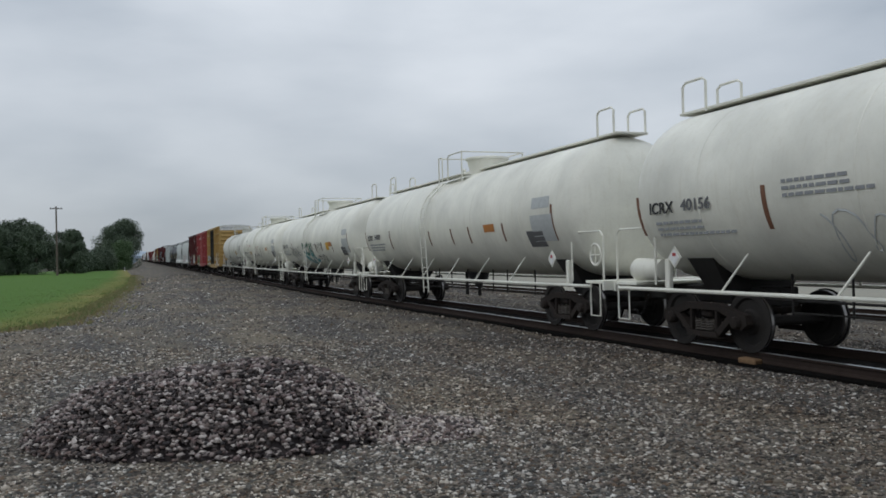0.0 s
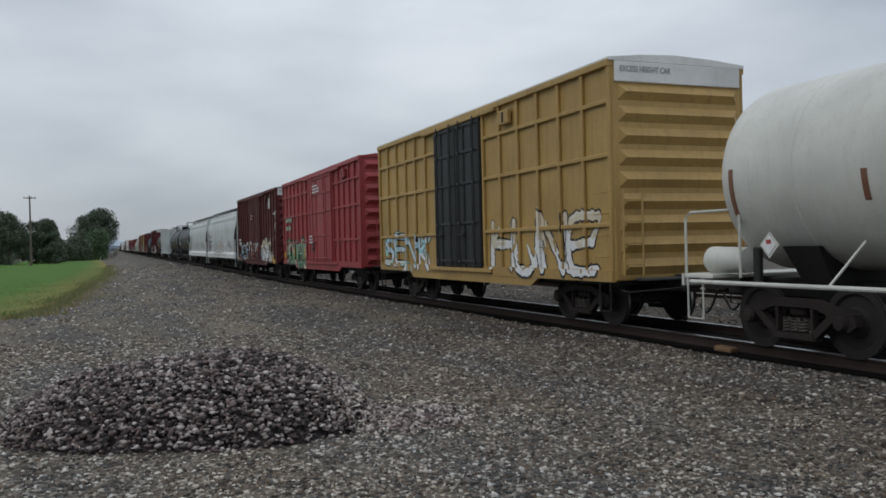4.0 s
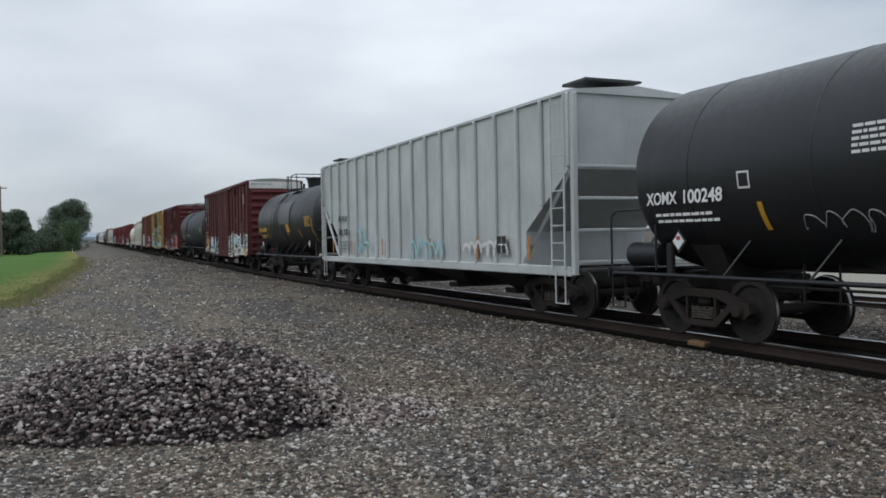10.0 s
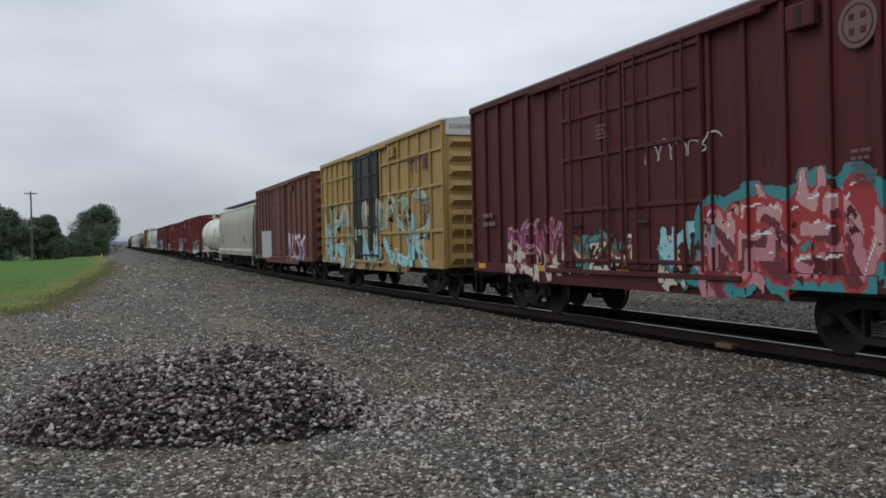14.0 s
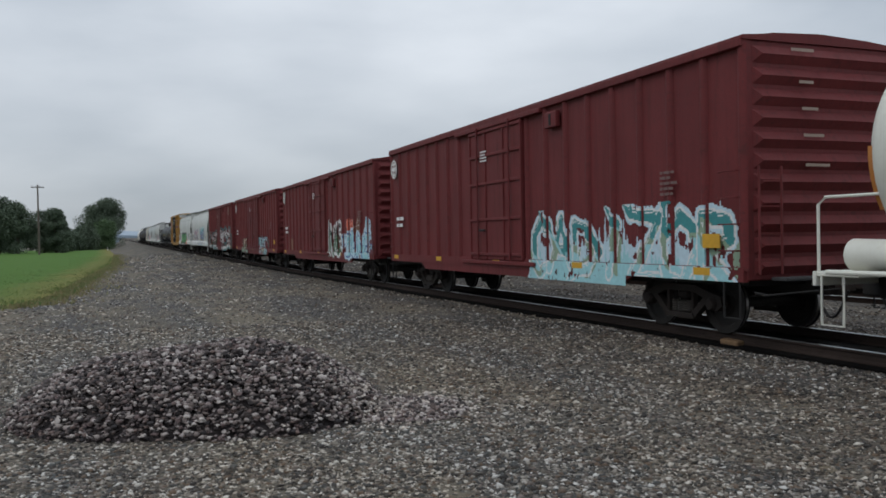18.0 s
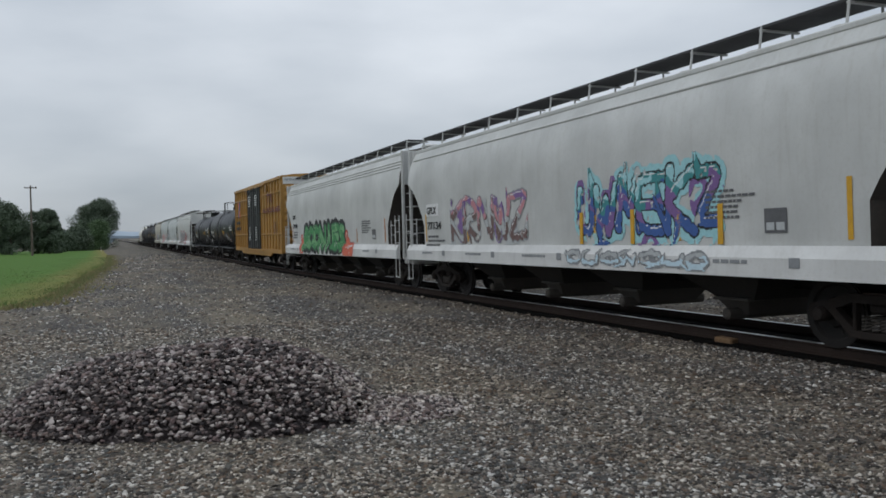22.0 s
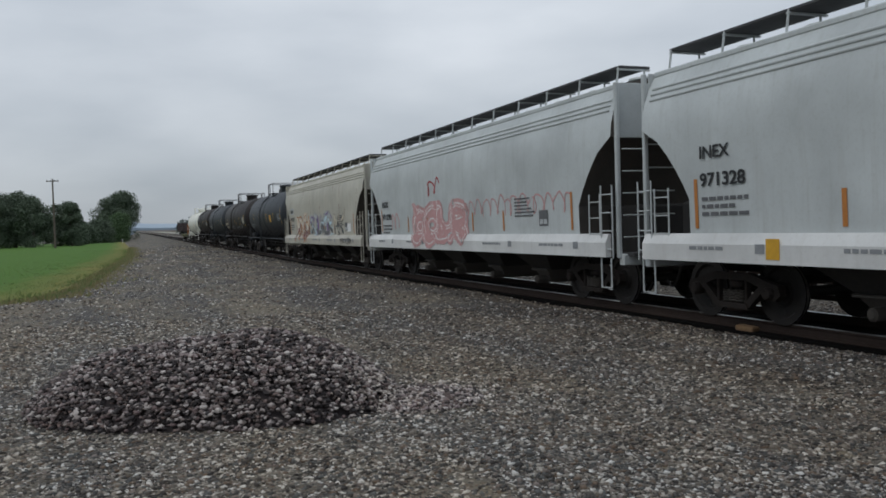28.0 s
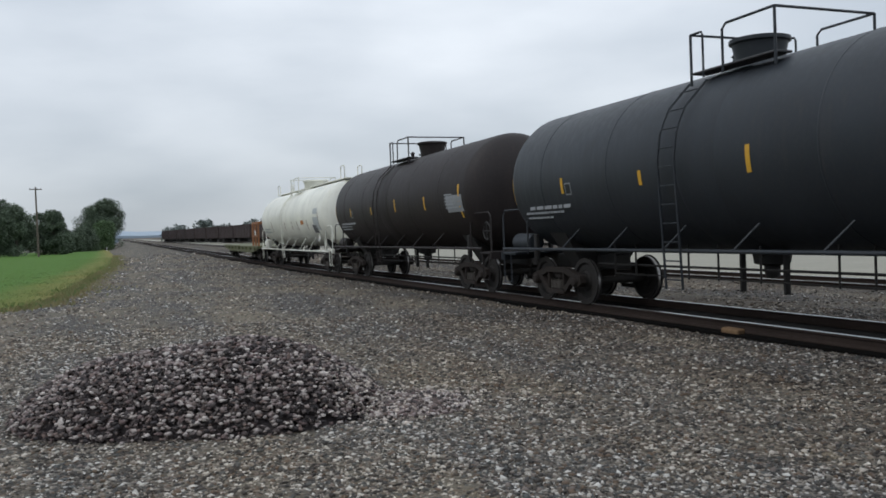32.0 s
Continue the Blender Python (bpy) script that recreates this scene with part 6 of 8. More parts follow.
pole.matrix_basis = pose(-12.55, 150, 0)
part("pole", Shape().lathe([(0, 0.17), (11.4, 0.11)], "z", (0, 0, 0), 10).mesh("pole", 40), "pole_wood", pole)
bx("crossarm", (0, -0.15, 11.0), (1.9, 0.12, 0.14), "pole_wood", pole)
for k in (-0.8, -0.3, 0.3, 0.8):
    part("insulator", kept("insulator", lambda: Shape().lathe([(0, 0.03), (0.06, 0.06), (0.14, 0.05), (0.18, 0.02)], "z", (0, 0, 0), 8).mesh("insulator")), "grey", pole, (k, -0.15, 11.07))
bx("marker_post", (-3.3, 220, 0.45), (0.14, 0.14, 0.9), "white", None, 0.02)
tagged(bpy.data.objects["marker_post"], "small white marker post at the field's corner", "marker post")

# ---- parked gondolas on a diverging siding ----


def gondola(x, y, turn, mark):
    ob = tagged(new("gondola_car"), "dark rusty gondola car parked on the siding", "gondola car", "parked gondola cars")
    ob.matrix_basis = pose(x, y, 0.1 + rise(y), 0, 0, turn)
    part("body", Shape().box((0, 0, 2.45), (3.0, 15.2, 2.7), 0.05).mesh("body"), "gondola", ob)
    for sx in (-1, 1):
        for k in range(11):
            bx("side_post", (sx * 1.53, (k - 5) * 1.46, 2.45), (0.12, 0.14, 2.6), "gondola", ob, 0.02)
        bx("top_chord", (sx * 1.5, 0, 3.82), (0.2, 15.3, 0.16), "gondola", ob, 0.02)
    for e in (-1, 1):
        bx("wheel_truck", (0, e * 5.4, 0.5), (2.2, 2.6, 0.9), "under", ob, 0.2)
    bx("underframe", (0, 0, 0.95), (0.6, 16.4, 0.3), "under", ob)
    if mark:
        bx("side_sign", (-1.61, -2, 2.6), (0.04, 1.0, 1.4), mark, ob)
    return ob


p0, p1 = Vector((14.8, 306)), Vector((33.0, 96))
step = (p1 - p0).normalized() * 16.6
turn = math.degrees(math.atan2(-step.x, step.y))
siding = tagged(new("track_siding"), "siding track under the parked gondolas", kind="structure")
mid = (p0 + p1) / 2
siding.matrix_basis = pose(mid.x, mid.y, rise(mid.y), 0, 0, turn) @ pose(0, 0, 0, math.degrees(GRADE))
for sx in (-0.75, 0.75):
    bx("rail", (sx, 0, 0.08), (0.07, 280, 0.14), "rail_side", siding)
bx("ballast_bed", (0, 0, 0.0), (3.0, 280, 0.09), "gravel", siding)
for k in range(12):
    c = p0 + step * (k + 0.5)
    gondola(c.x, c.y, turn, (None, None, "pale_grey", None, "orange", "white", None, None)[k % 8])

# ---- the train, car by car, from the first that passes to the last ----


def strip(ob, y, z, x, h, ink="yellow", w=0.1):
    bx("reflector", (x, y, z), (0.006, w, h), ink, ob, 0)


def panel(ob, name, y0, y1, z0, z1, ink, fx, label="", n=5):
    """A painted panel from y0 (far end) to y1 that follows the car's side."""
    sh = Shape()
    for j in range(n):
        za, zb = z0 + (z1 - z0) * j / n, z0 + (z1 - z0) * (j + 1) / n
        sh.add([(fx(y0, za), y0, za), (fx(y0, za), y1, za), (fx(y0, zb), y1, zb), (fx(y0, zb), y0, zb)], [(0, 1, 2, 3)])
    return part(name, sh.mesh(name), ink, ob, (0, 0, 0), label)


def words(ob, name, body, y0, y1, z0, z1, ink, fx, label):
    return lettering(name, body, z1 - z0, ink, ob, (fx(y0, (z0 + z1) / 2) - 0.012, y0, z0), label, 1.0, y0 - y1)


def roundel(ob, y, z, x, r, ink="white", inner="boxcar_oxide"):
    """A round emblem: a pale disc with a dark ring and four dark quarters."""
    d = part("emblem", kept(("disc", r), lambda: Shape().lathe([(-0.003, r), (0.003, r)], "x", (0, 0, 0), 28).mesh("emblem")), ink, ob, (x, y, z))
    part("emblem_ring", kept(("ring", r), lambda: Shape().lathe([(-0.002, r * 0.80), (0.002, r * 0.80), (0.002, r * 0.74), (-0.002, r * 0.74), (-0.002, r * 0.80)], "x", (0, 0, 0), 28).mesh("emblem_ring")), inner, d, (-0.006, 0, 0))
    for a, b in ((-1, -1), (-1, 1), (1, -1), (1, 1)):
        bx("emblem_quarter", (-0.006, a * r * 0.30, b * r * 0.30), (0.006, r * 0.26, r * 0.26), inner, d, 0)


def white_tank(tail, length, mark, num, seed, ring=0, word=None, label="cream-white pressure tank car with rust streaks", drop=0.0, inset=0.0):
    strips = [(length / 2 - 0.5, 1.95, 2.65), (length / 2 - 3.9, 1.95, 2.6), (0.4, 2.0, 2.45), (-1.6, 2.0, 2.45), (-3.0, 2.0, 2.45), (-5.35, 2.0, 2.45), (-length / 2 + 0.5, 1.95, 2.75)]
    ob, skin, half, r, c = tank_car(tail, length, 1.53, "white_tank", label, 2.66, "white_tank", False, 0.62, True, "brown", "pressure_tank_car", ring, 1.75, strips, 0.98, False, lead=0.8)
    fx = lambda y, z: skin(0, z, 0.006)
    if mark:
        words(ob, "car_mark", mark, half - 0.9 - inset, half - 1.62 - inset, 2.32 - drop, 2.52 - drop, "black", fx, "black stencilled letters")
        words(ob, "car_number", num, half - 1.85 - inset, half - 2.65 - inset, 2.34 - drop, 2.53 - drop, "smoke", fx, "dark stencilled numerals")
    bars_of_text("small_print", 3, "grey", ob, 0, half - 1.0 - inset, 2.15 - drop, 2.1, 0.3, seed, "", lambda z: fx(0, z))
    if seed == 1:
        bars_of_text("side_data", 3, "grey", ob, 0, half - 4.3, 2.62, 1.7, 0.3, seed + 3, "", lambda z: fx(0, z))
    panel(ob, "data_panel", -half + 1.6, -half + 0.5, 1.95, 2.55, "pale_grey", fx)
    panel(ob, "data_panel", -half + 1.5, -half + 0.6, 2.7, 2.95, "pale_grey", fx)
    panel(ob, "dark_stencil", -half + 1.95, -half + 1.1, 1.83, 2.2, "smoke", fx)
    panel(ob, "orange_stencil", -half + 4.5, -half + 3.8, 2.26, 2.46, "orange", fx)
    if word:
        fs = lambda y, z: skin(0, z, 0.004)
        scrawl("graffiti", ob, "smoke", half - 3.6, 1.7, 2.2, 0.55, fs, seed, 0.014, "dark looping scrawl")
        scrawl("graffiti", ob, "grey", half - 2.2, 1.75, 3.4, 0.75, fs, seed + 1, 0.016, "faded grey scrawl")
        spray("graffiti", ob, word, half - 3.3, 1.5, 3.7, 0.95, ("", "", "grey", ""), fs, 0.02, 0.12, 0.022, 0, seed, (), "thin grey outline letters")
    return ob, skin, half


def hopper_marks(ob, side, half, mark, num, seed, strips="orange", ink="black", plate=None, top=2.62):
    fx = lambda y, z: side(0, z) - 0.006
    if plate:
        panel(ob, "mark_panel", half - 1.6, half - 2.9 if plate == "grey" else half - 2.6, top - (0.52 if plate == "grey" else 0.07), top + 0.28, plate, lambda y, z: side(0, z) - 0.003)
    if mark:
        words(ob, "car_mark", mark, half - 1.68, half - 2.42, top, top + 0.2, ink, fx, "black stencilled letters")
        words(ob, "car_number", num, half - 1.68, half - 2.78, top - 0.44, top - 0.23, ink, fx, "black stencilled numerals")
    bars_of_text("small_print", 3, "smoke", ob, 0, half - 1.7, top - 0.65, 1.2, 0.36, seed, "", lambda z: fx(0, z))
    bars_of_text("load_data", 6, "smoke", ob, 0, -half + 4.5, 2.25, 1.15, 0.48, seed + 1, "", lambda z: fx(0, z))
    panel(ob, "consolidated_stencil", -half + 3.2, -half + 2.75, 1.6, 1.95, "smoke", fx)
    for k in range(2):
        panel(ob, "stencil_cell", -half + 3.16 - 0.2 * k, -half + 3.0 - 0.2 * k, 1.64, 1.75, "pale_grey", lambda y, z: fx(y, z) - 0.003)
    for yy in (half - 1.55, half - 4.7, 2.2, -1.6, -half + 5.2, -half + 1.65):
        panel(ob, "reflector", yy + 0.045, yy - 0.045, 1.5, 2.0 if abs(yy) < half - 2 else 2.3, strips, lambda y, z: fx(y, z))
    for k in range(5):
        bars_of_text("sill_print", 1, "grey", ob, side(0, 1.2) - 0.003, half - 1.5 - 3.3 * k, 1.19, 1.1, 0.11, seed + 5 + k)
        bx("sill_stencil", (side(0, 1.2) - 0.003, half - 3.2 - 3.3 * k, 1.19), (0.005, 0.2, 0.14), "grey", ob, 0)


def box_marks(ob, half, hw, seed, ink="white", rd=None, base=0.92, inner="boxcar_oxide", r=0.36, plates=2):
    x = -hw - 0.076
    if rd is not None:
        roundel(ob, rd[0], rd[1], -hw - 0.078, r * 0.85, ink, inner)
    bars_of_text("car_mark", 2, ink, ob, x, half - 0.7, base + 1.35, 0.9, 0.42, seed)
    bars_of_text("small_print", 5, "faded" if seed % 4 == 1 or seed > 60 else ink, ob, x, -half + 2.1, base + 1.75, 0.42, 0.45, seed + 1)
    bars_of_text("door_print", 4, ink, ob, -hw - 0.15, 0.9, 3.75, 0.5, 0.3, seed + 2)
    for k in range(5):
        bx("reflector", (x, half - 0.6 - k * (2 * half - 1.6) / 4, base + 0.12), (0.006, 0.42, 0.12), "yellow", ob, 0)
    if plates > 1:
        bx("tag_plate", (x, -half + 1.1, base + 0.26), (0.01, 0.55, 0.16), "mustard", ob, 0)
    if plates:
        bx("tag_plate", (x, -half + 0.75, base + (0.04 if plates > 1 else 0.6)), (0.01, 0.42, 0.22), "yellow", ob, 0)


def box_stencil(ob, hw, y, z):
    """A dark square stencil with pale panes."""
    d = bx("stencil", (-hw - 0.079, y, z), (0.006, 0.46, 0.40), "worn_cream", ob, 0)
    for a in (-1, 1):
        for b in (-1, 1):
            bx("stencil_cell", (-0.004, a * 0.12, b * 0.1), (0.006, 0.2, 0.17), "black", d, 0)


white_tank(14.0, 18.0, "ICRX", "40156", 1)
scrawl("graffiti", CARS[-1][0], "pale_grey", 4.2, 1.5, 4.0, 0.75, lambda y, z: -math.sqrt(max(0.1, 1.53**2 - (z - 2.66) ** 2)), 2, 0.014, "thin faded scrawl")
white_tank(33.74, 17.25, "ICRX", "34888", 2)
ob, skin, half = white_tank(53.95, 18.05, "ICRX", "34897", 3, 0, "OMCU")
scrawl("graffiti", ob, "smoke", -1.0, 2.05, 2.2, 0.5, lambda y, z: skin(0, z, 0.004), 9, 0.02, "dark scrawled tag")
scrawl("graffiti", ob, "smoke", -1.1, 1.5, 2.0, 0.45, lambda y, z: skin(0, z, 0.004), 10, 0.016, "dark scrawled tag")
spray("graffiti", ob, "REAL", 1.95, 1.36, 3.2, 1.2, ("teal", "dark_green", "grey", ""), lambda y, z: skin(0, z, 0.004), 0.05, 0.05, 0.02, 0, 8, (), "teal and dark green sprayed letters")
panel(ob, "yellow_stencil", -4.0, -4.6, 2.1, 2.45, "yellow", lambda y, z: skin(0, z, 0.007))
ob, skin, half = white_tank(73.39, 17.25, "MBLX", "34021", 4, 1, drop=0.25, inset=0.45)
scrawl("graffiti", ob, "black", 6.1, 2.82, 0.7, 0.42, lambda y, z: skin(0, z, 0.004), 3, 0.016, "small black tag")
scrawl("graffiti", ob, "faint_red", 5.6, 2.5, 2.2, 0.35, lambda y, z: skin(0, z, 0.004), 6, 0.007, "thin rusty scratches")
scrawl("graffiti", ob, "faint_red", 1.6, 2.3, 2.6, 0.4, lambda y, z: skin(0, z, 0.004), 16, 0.007, "thin rusty scratches")
scrawl("graffiti", ob, "smoke", 3.5, 1.75, 5, 0.4, lambda y, z: skin(0, z, 0.004), 7, 0.012, "thin grey scrawl")
panel(ob, "yellow_stencil", 4.15, 3.41, 2.02, 2.23, "mustard", lambda y, z: skin(0, z, 0.007))
ob, skin, half, r, c = tank_car(90.33, 14.85, 1.45, "grey_tank", "dirty grey-white tank car with a railed platform", 2.6, "grey_tank", True, 0.45, False, "brown", strips=[(6.7, 2.0, 2.7), (4.2, 2.1, 2.5), (1.2, 2.1, 2.5), (-1.6, 2.1, 2.5), (-4.8, 2.1, 2.5), (-6.9, 2.0, 2.8)])
fx = lambda y, z: skin(0, z, 0.007)
panel(ob, "yellow_stencil", -3.4, -4.2, 2.04, 2.38, "mustard", fx)
for q in range(3):
    bars_of_text("stencil_print", 1, "brown", ob, 0, -3.48, 2.32 - 0.1 * q, 0.62, 0.08, 15 + q, "", lambda z: fx(0, z) - 0.003)
panel(ob, "dark_stencil", -5.36, -5.67, 2.16, 2.36, "smoke", fx)
panel(ob, "dark_stencil", 3.2, 1.8, 1.75, 2.0, "grey", fx)
bars_of_text("end_data", 4, "grey", ob, 0, -5.9, 2.75, 1.1, 0.5, 5, "", lambda z: fx(0, z))
scrawl("graffiti", ob, "smoke", -2.6, 1.6, 3.0, 0.3, lambda y, z: skin(0, z, 0.004), 12, 0.014, "thin grey scrawl")

ob, side, half, hw, b, top = boxcar(107.5, 14.7, 5.17, "boxcar_yellow", "yellow boxcar with black doors and sprayed letters", 6, (0.2, 3.2), 2, "black_door", True, True, roof="end_white")
spray("graffiti", ob, "SENK", half - 0.3, 0.85, 4.6, 1.3, ("white", "ice", "black", ""), side, 0.05, 0.07, 0.04, 0, 5, ("aqua",), "white and pale blue sprayed letters")
spray("graffiti", ob, "HUNE", -1.7, 0.85, 5.2, 1.6, ("white", "cream", "black", ""), side, 0.05, 0.07, 0.04, 0, 6, (), "white sprayed letters")
ob, side, half, hw, b, top = boxcar(124.87, 15.0, 5.13, "boxcar_red", "bright red boxcar with outside framing", 6, (-1.2, 4.2), 1, None, False, True, roof="boxcar_red")
bars_of_text("car_mark", 2, "sage", ob, -hw - 0.077, half - 0.9, 3.1, 1.6, 0.8, 11)
bars_of_text("door_print", 3, "white", ob, -hw - 0.15, 0.2, 4.4, 1.5, 0.4, 12)
bars_of_text("small_print", 3, "white", ob, -hw - 0.15, 0.8, 2.2, 0.9, 0.4, 14)
box_stencil(ob, hw + 0.06, 0.2, 1.75)
bx("tag_plate", (-hw - 0.08, half - 0.55, 1.35), (0.01, 0.4, 0.3), "yellow", ob, 0)
bx("tag_plate", (-hw - 0.08, 4.6, 1.5), (0.01, 0.12, 0.5), "yellow", ob, 0)
bx("tag_plate", (-hw - 0.08, 2.2, 1.5), (0.01, 0.12, 0.5), "yellow", ob, 0)
spray("graffiti", ob, "NWMEK", 6.5, 0.66, 4.65, 1.6, ("dark_green", "sage", "smoke", "dark_green"), side, 0.035, 0.12, 0.03, 0.02, 8, ("sage", "cream"), "green and cream sprayed letters")
ob, side, half, hw, b, top = boxcar(141.62, 14.74, 5.15, "boxcar_dark", "dark red boxcar with big white sprayed letters", 6, (0.08, 4.65), 2, None, True)
box_marks(ob, half, hw, 13, "white", (-5.34, 4.24), inner="boxcar_dark")
box_stencil(ob, hw, -5.35, 1.75)
spray("graffiti", ob, "SIC", -2.3, 0.78, 3.5, 1.62, ("white", "cream", "black", ""), side, 0.03, 0.21, 0.05, 0.0, 9, ("pale_grey",), "big white sprayed letters")
spray("graffiti", ob, "CO", -4.9, 0.8, 1.3, 0.72, ("cream", "cream", "maroon", "brown"), side, 0.03, 0.09, 0.04, 0, 11, (), "cream and orange sprayed letters")
spray("graffiti", ob, "CANSE", half - 0.5, 0.95, 4.4, 1.3, ("grey", "white", "black", ""), side, 0.035, 0.07, 0.05, 0, 10, ("aqua", "smoke"), "grey and white sprayed letters")
spray("graffiti", ob, "CHAS", 2.2, 1.0, 4.0, 1.2, ("smoke", "white", "black", ""), side, 0.035, 0.03, 0.04, 0, 14, ("orange",), "dark sprayed letters on the doors")
scrawl("graffiti", ob, "white", -6.42, 3.3, 0.75, 0.55, side, 14, 0.035, "white tag on the corner")
scrawl("graffiti", ob, "pale_grey", -6.5, 2.6, 0.7, 0.65, side, 12, 0.04, "white tag on the corner")
scrawl("graffiti", ob, "white", -5.95, 2.15, 0.55, 0.3, side, 15, 0.02, "small white tag")
bars_of_text("door_print", 3, "orange", ob, -hw - 0.15, 1.2, 1.95, 0.4, 0.3, 19)

ob, side, half, w, z0, z1 = hopper(160.67, 17.94, 4.3, "hopper_grey", "light grey covered hopper with a red scrawl")
hopper_marks(ob, side, half, "NAHX", "581029", 21)
panel(ob, "yellow_stencil", -2.9, -3.45, 1.6, 1.85, "sage", lambda y, z: side(y, z) - 0.006)
scrawl("graffiti", ob, "maroon", 4.9, 1.35, 3.2, 1.0, side, 31, 0.017, "thin dark red scrawled letters")
scrawl("graffiti", ob, "maroon", 1.7, 1.35, 3.6, 1.25, side, 34, 0.019, "thin dark red scrawled letters")
scrawl("graffiti", ob, "maroon", 4.6, 1.04, 7.0, 0.45, side, 36, 0.014, "thin dark red scrawl along the sill")
panel(ob, "pale_patch", 0.15, -0.35, 1.6, 2.2, "orange", lambda y, z: side(y, z) - 0.005)
ob, side, half, w, z0, z1 = hopper(179.39, 17.48, 4.25, "hopper_grey", "light grey covered hopper with faded bubble letters")
hopper_marks(ob, side, half, "INEX", "971044", 23, "yellow", "black", "grey", 2.66)
scrawl("graffiti", ob, "grey", 6.2, 1.5, 5.6, 0.75, side, 32, 0.016, "faded grey looping scrawl")
scrawl("graffiti", ob, "sage", 2.0, 1.45, 5.4, 0.95, side, 33, 0.014, "faded green looping scrawl")
scrawl("graffiti", ob, "faded", 0.6, 1.5, 6.0, 0.9, side, 35, 0.015, "faded brown looping scrawl")
scrawl("graffiti", ob, "smoke", half - 1.1, 2.75, 0.5, 0.5, side, 37, 0.02, "small dark tag")


def black_tank(tail, ln, mark, num, sd, strips, yel, label="glossy black tank car with yellow reflective strips", pnt="black_tank", data_y=-1.3, lines=True, centre=2.64, rail=1.0, print_ink="white", dome=0.42, hatch=-0.9, reach=1.6, dome_at=None, radius=1.56, lead=0.6):
    ob, skin, half, r, c = tank_car(tail, ln, radius, pnt, label, centre, None, True, dome, False, "yellow", strips=strips, rail_z=rail, hatch=hatch, reach=reach, dome_at=dome_at, lead=lead, placard=print_ink in ("white", "yellow"))
    fx = lambda y, z: skin(0, z, 0.006)
    if mark:
        words(ob, "car_mark", mark, half - 0.8, half - 1.6, 2.15, 2.35, print_ink, fx, "white stencilled letters")
        words(ob, "car_number", num, half - 1.7, half - 2.6, 2.15, 2.36, print_ink, fx, "white stencilled numerals")
    else:
        bars_of_text("car_mark", 1, print_ink, ob, 0, half - 1.2, 2.1, 1.9, 0.2, sd, "", lambda z: fx(0, z))
    bars_of_text("small_print", 2, print_ink, ob, 0, half - 0.9, 1.98, 1.7, 0.2, sd + 1, "", lambda z: fx(0, z))
    if lines:
        bars_of_text("test_data", 5, print_ink, ob, 0, 1.85, 2.95, 0.6, 0.4, sd + 4, "", lambda z: fx(0, z))
        bars_of_text("side_data", 2, print_ink, ob, 0, data_y, 2.56, 1.2, 0.16, sd + 7, "", lambda z: fx(0, z))
        bars_of_text("side_data", 4, print_ink, ob, 0, data_y - 0.1, 1.98, 1.3, 0.42, sd + 8, "", lambda z: fx(0, z))
    if yel:
        panel(ob, "warning_panel", *yel, "yellow", fx)
        bars_of_text("warning_print", 3, "orange", ob, 0, yel[0] - 0.1, yel[3] - 0.07, (yel[0] - yel[1]) * 0.8, 0.18, sd + 2, "", lambda z: fx(0, z) - 0.003)
    panel(ob, "spec_box", half - 3.0, half - 3.25, 2.3, 2.55, print_ink, fx)
    panel(ob, "spec_box_inner", half - 3.03, half - 3.22, 2.33, 2.52, "black", lambda y, z: fx(y, z) - 0.003)
    bars_of_text("end_data", 5, print_ink, ob, 0, -half + 1.45, 2.66, 1.05, 0.45, sd + 9, "", lambda z: fx(0, z))
    return ob, skin, half


XS = [(6.62, 2.14, 3.05), (3.55, 1.7, 2.1), (1.1, 1.65, 2.09), (-1.25, 1.64, 2.09), (-3.6, 1.65, 2.1), (-6.55, 2.1, 3.0)]
for tail, ln, mark, num, sd in ((195.05, 13.45, "XOMX", "100258", 31), (211.3, 13.8, "XOMX", "100248", 32)):
    ob, skin, half = black_tank(tail, ln, mark, num, sd, XS, (-1.58, -2.37, 2.1, 2.37), reach=2.0)
    scrawl("graffiti", ob, "grey", 2.9, 1.65, 1.3, 0.35, lambda y, z: skin(0, z), sd, 0.01, "thin grey scrawl")
ob, side, half, w, z0, z1 = ribbed_hopper(231.32, 18.4, 4.42, "hopper_grey", "pale grey ribbed covered hopper with aqua scrawls")
fx = lambda y, z: -w - 0.09
words(ob, "car_mark", "FH RX", 6.9, 5.8, 2.33, 2.51, "black", fx, "black stencilled letters")
words(ob, "car_number", "580 232", 6.91, 5.68, 1.85, 2.06, "black", fx, "black stencilled numerals")
bars_of_text("small_print", 3, "grey", ob, -w - 0.1, 6.9, 1.6, 1.6, 0.35, 3)
for yy in (7.6, 5.3, 2.0, -2.0, -5.0, -7.6):
    strip(ob, yy, 1.42, -w - 0.1, 0.5, "orange")
scrawl("graffiti", ob, "aqua", 4.7, 1.15, 1.2, 0.55, side, 4, 0.04, "aqua scrawl")
scrawl("graffiti", ob, "aqua", -0.4, 1.1, 2.4, 0.6, side, 5, 0.045, "aqua scrawl")
scrawl("graffiti", ob, "aqua", 4.6, 1.3, 0.9, 0.9, side, 6, 0.04, "aqua scrawl")
scrawl("graffiti", ob, "white", -4.2, 1.25, 2.4, 0.4, side, 7, 0.04, "white scrawl")
box_stencil(ob, w + 0.02, -6.3, 1.5)
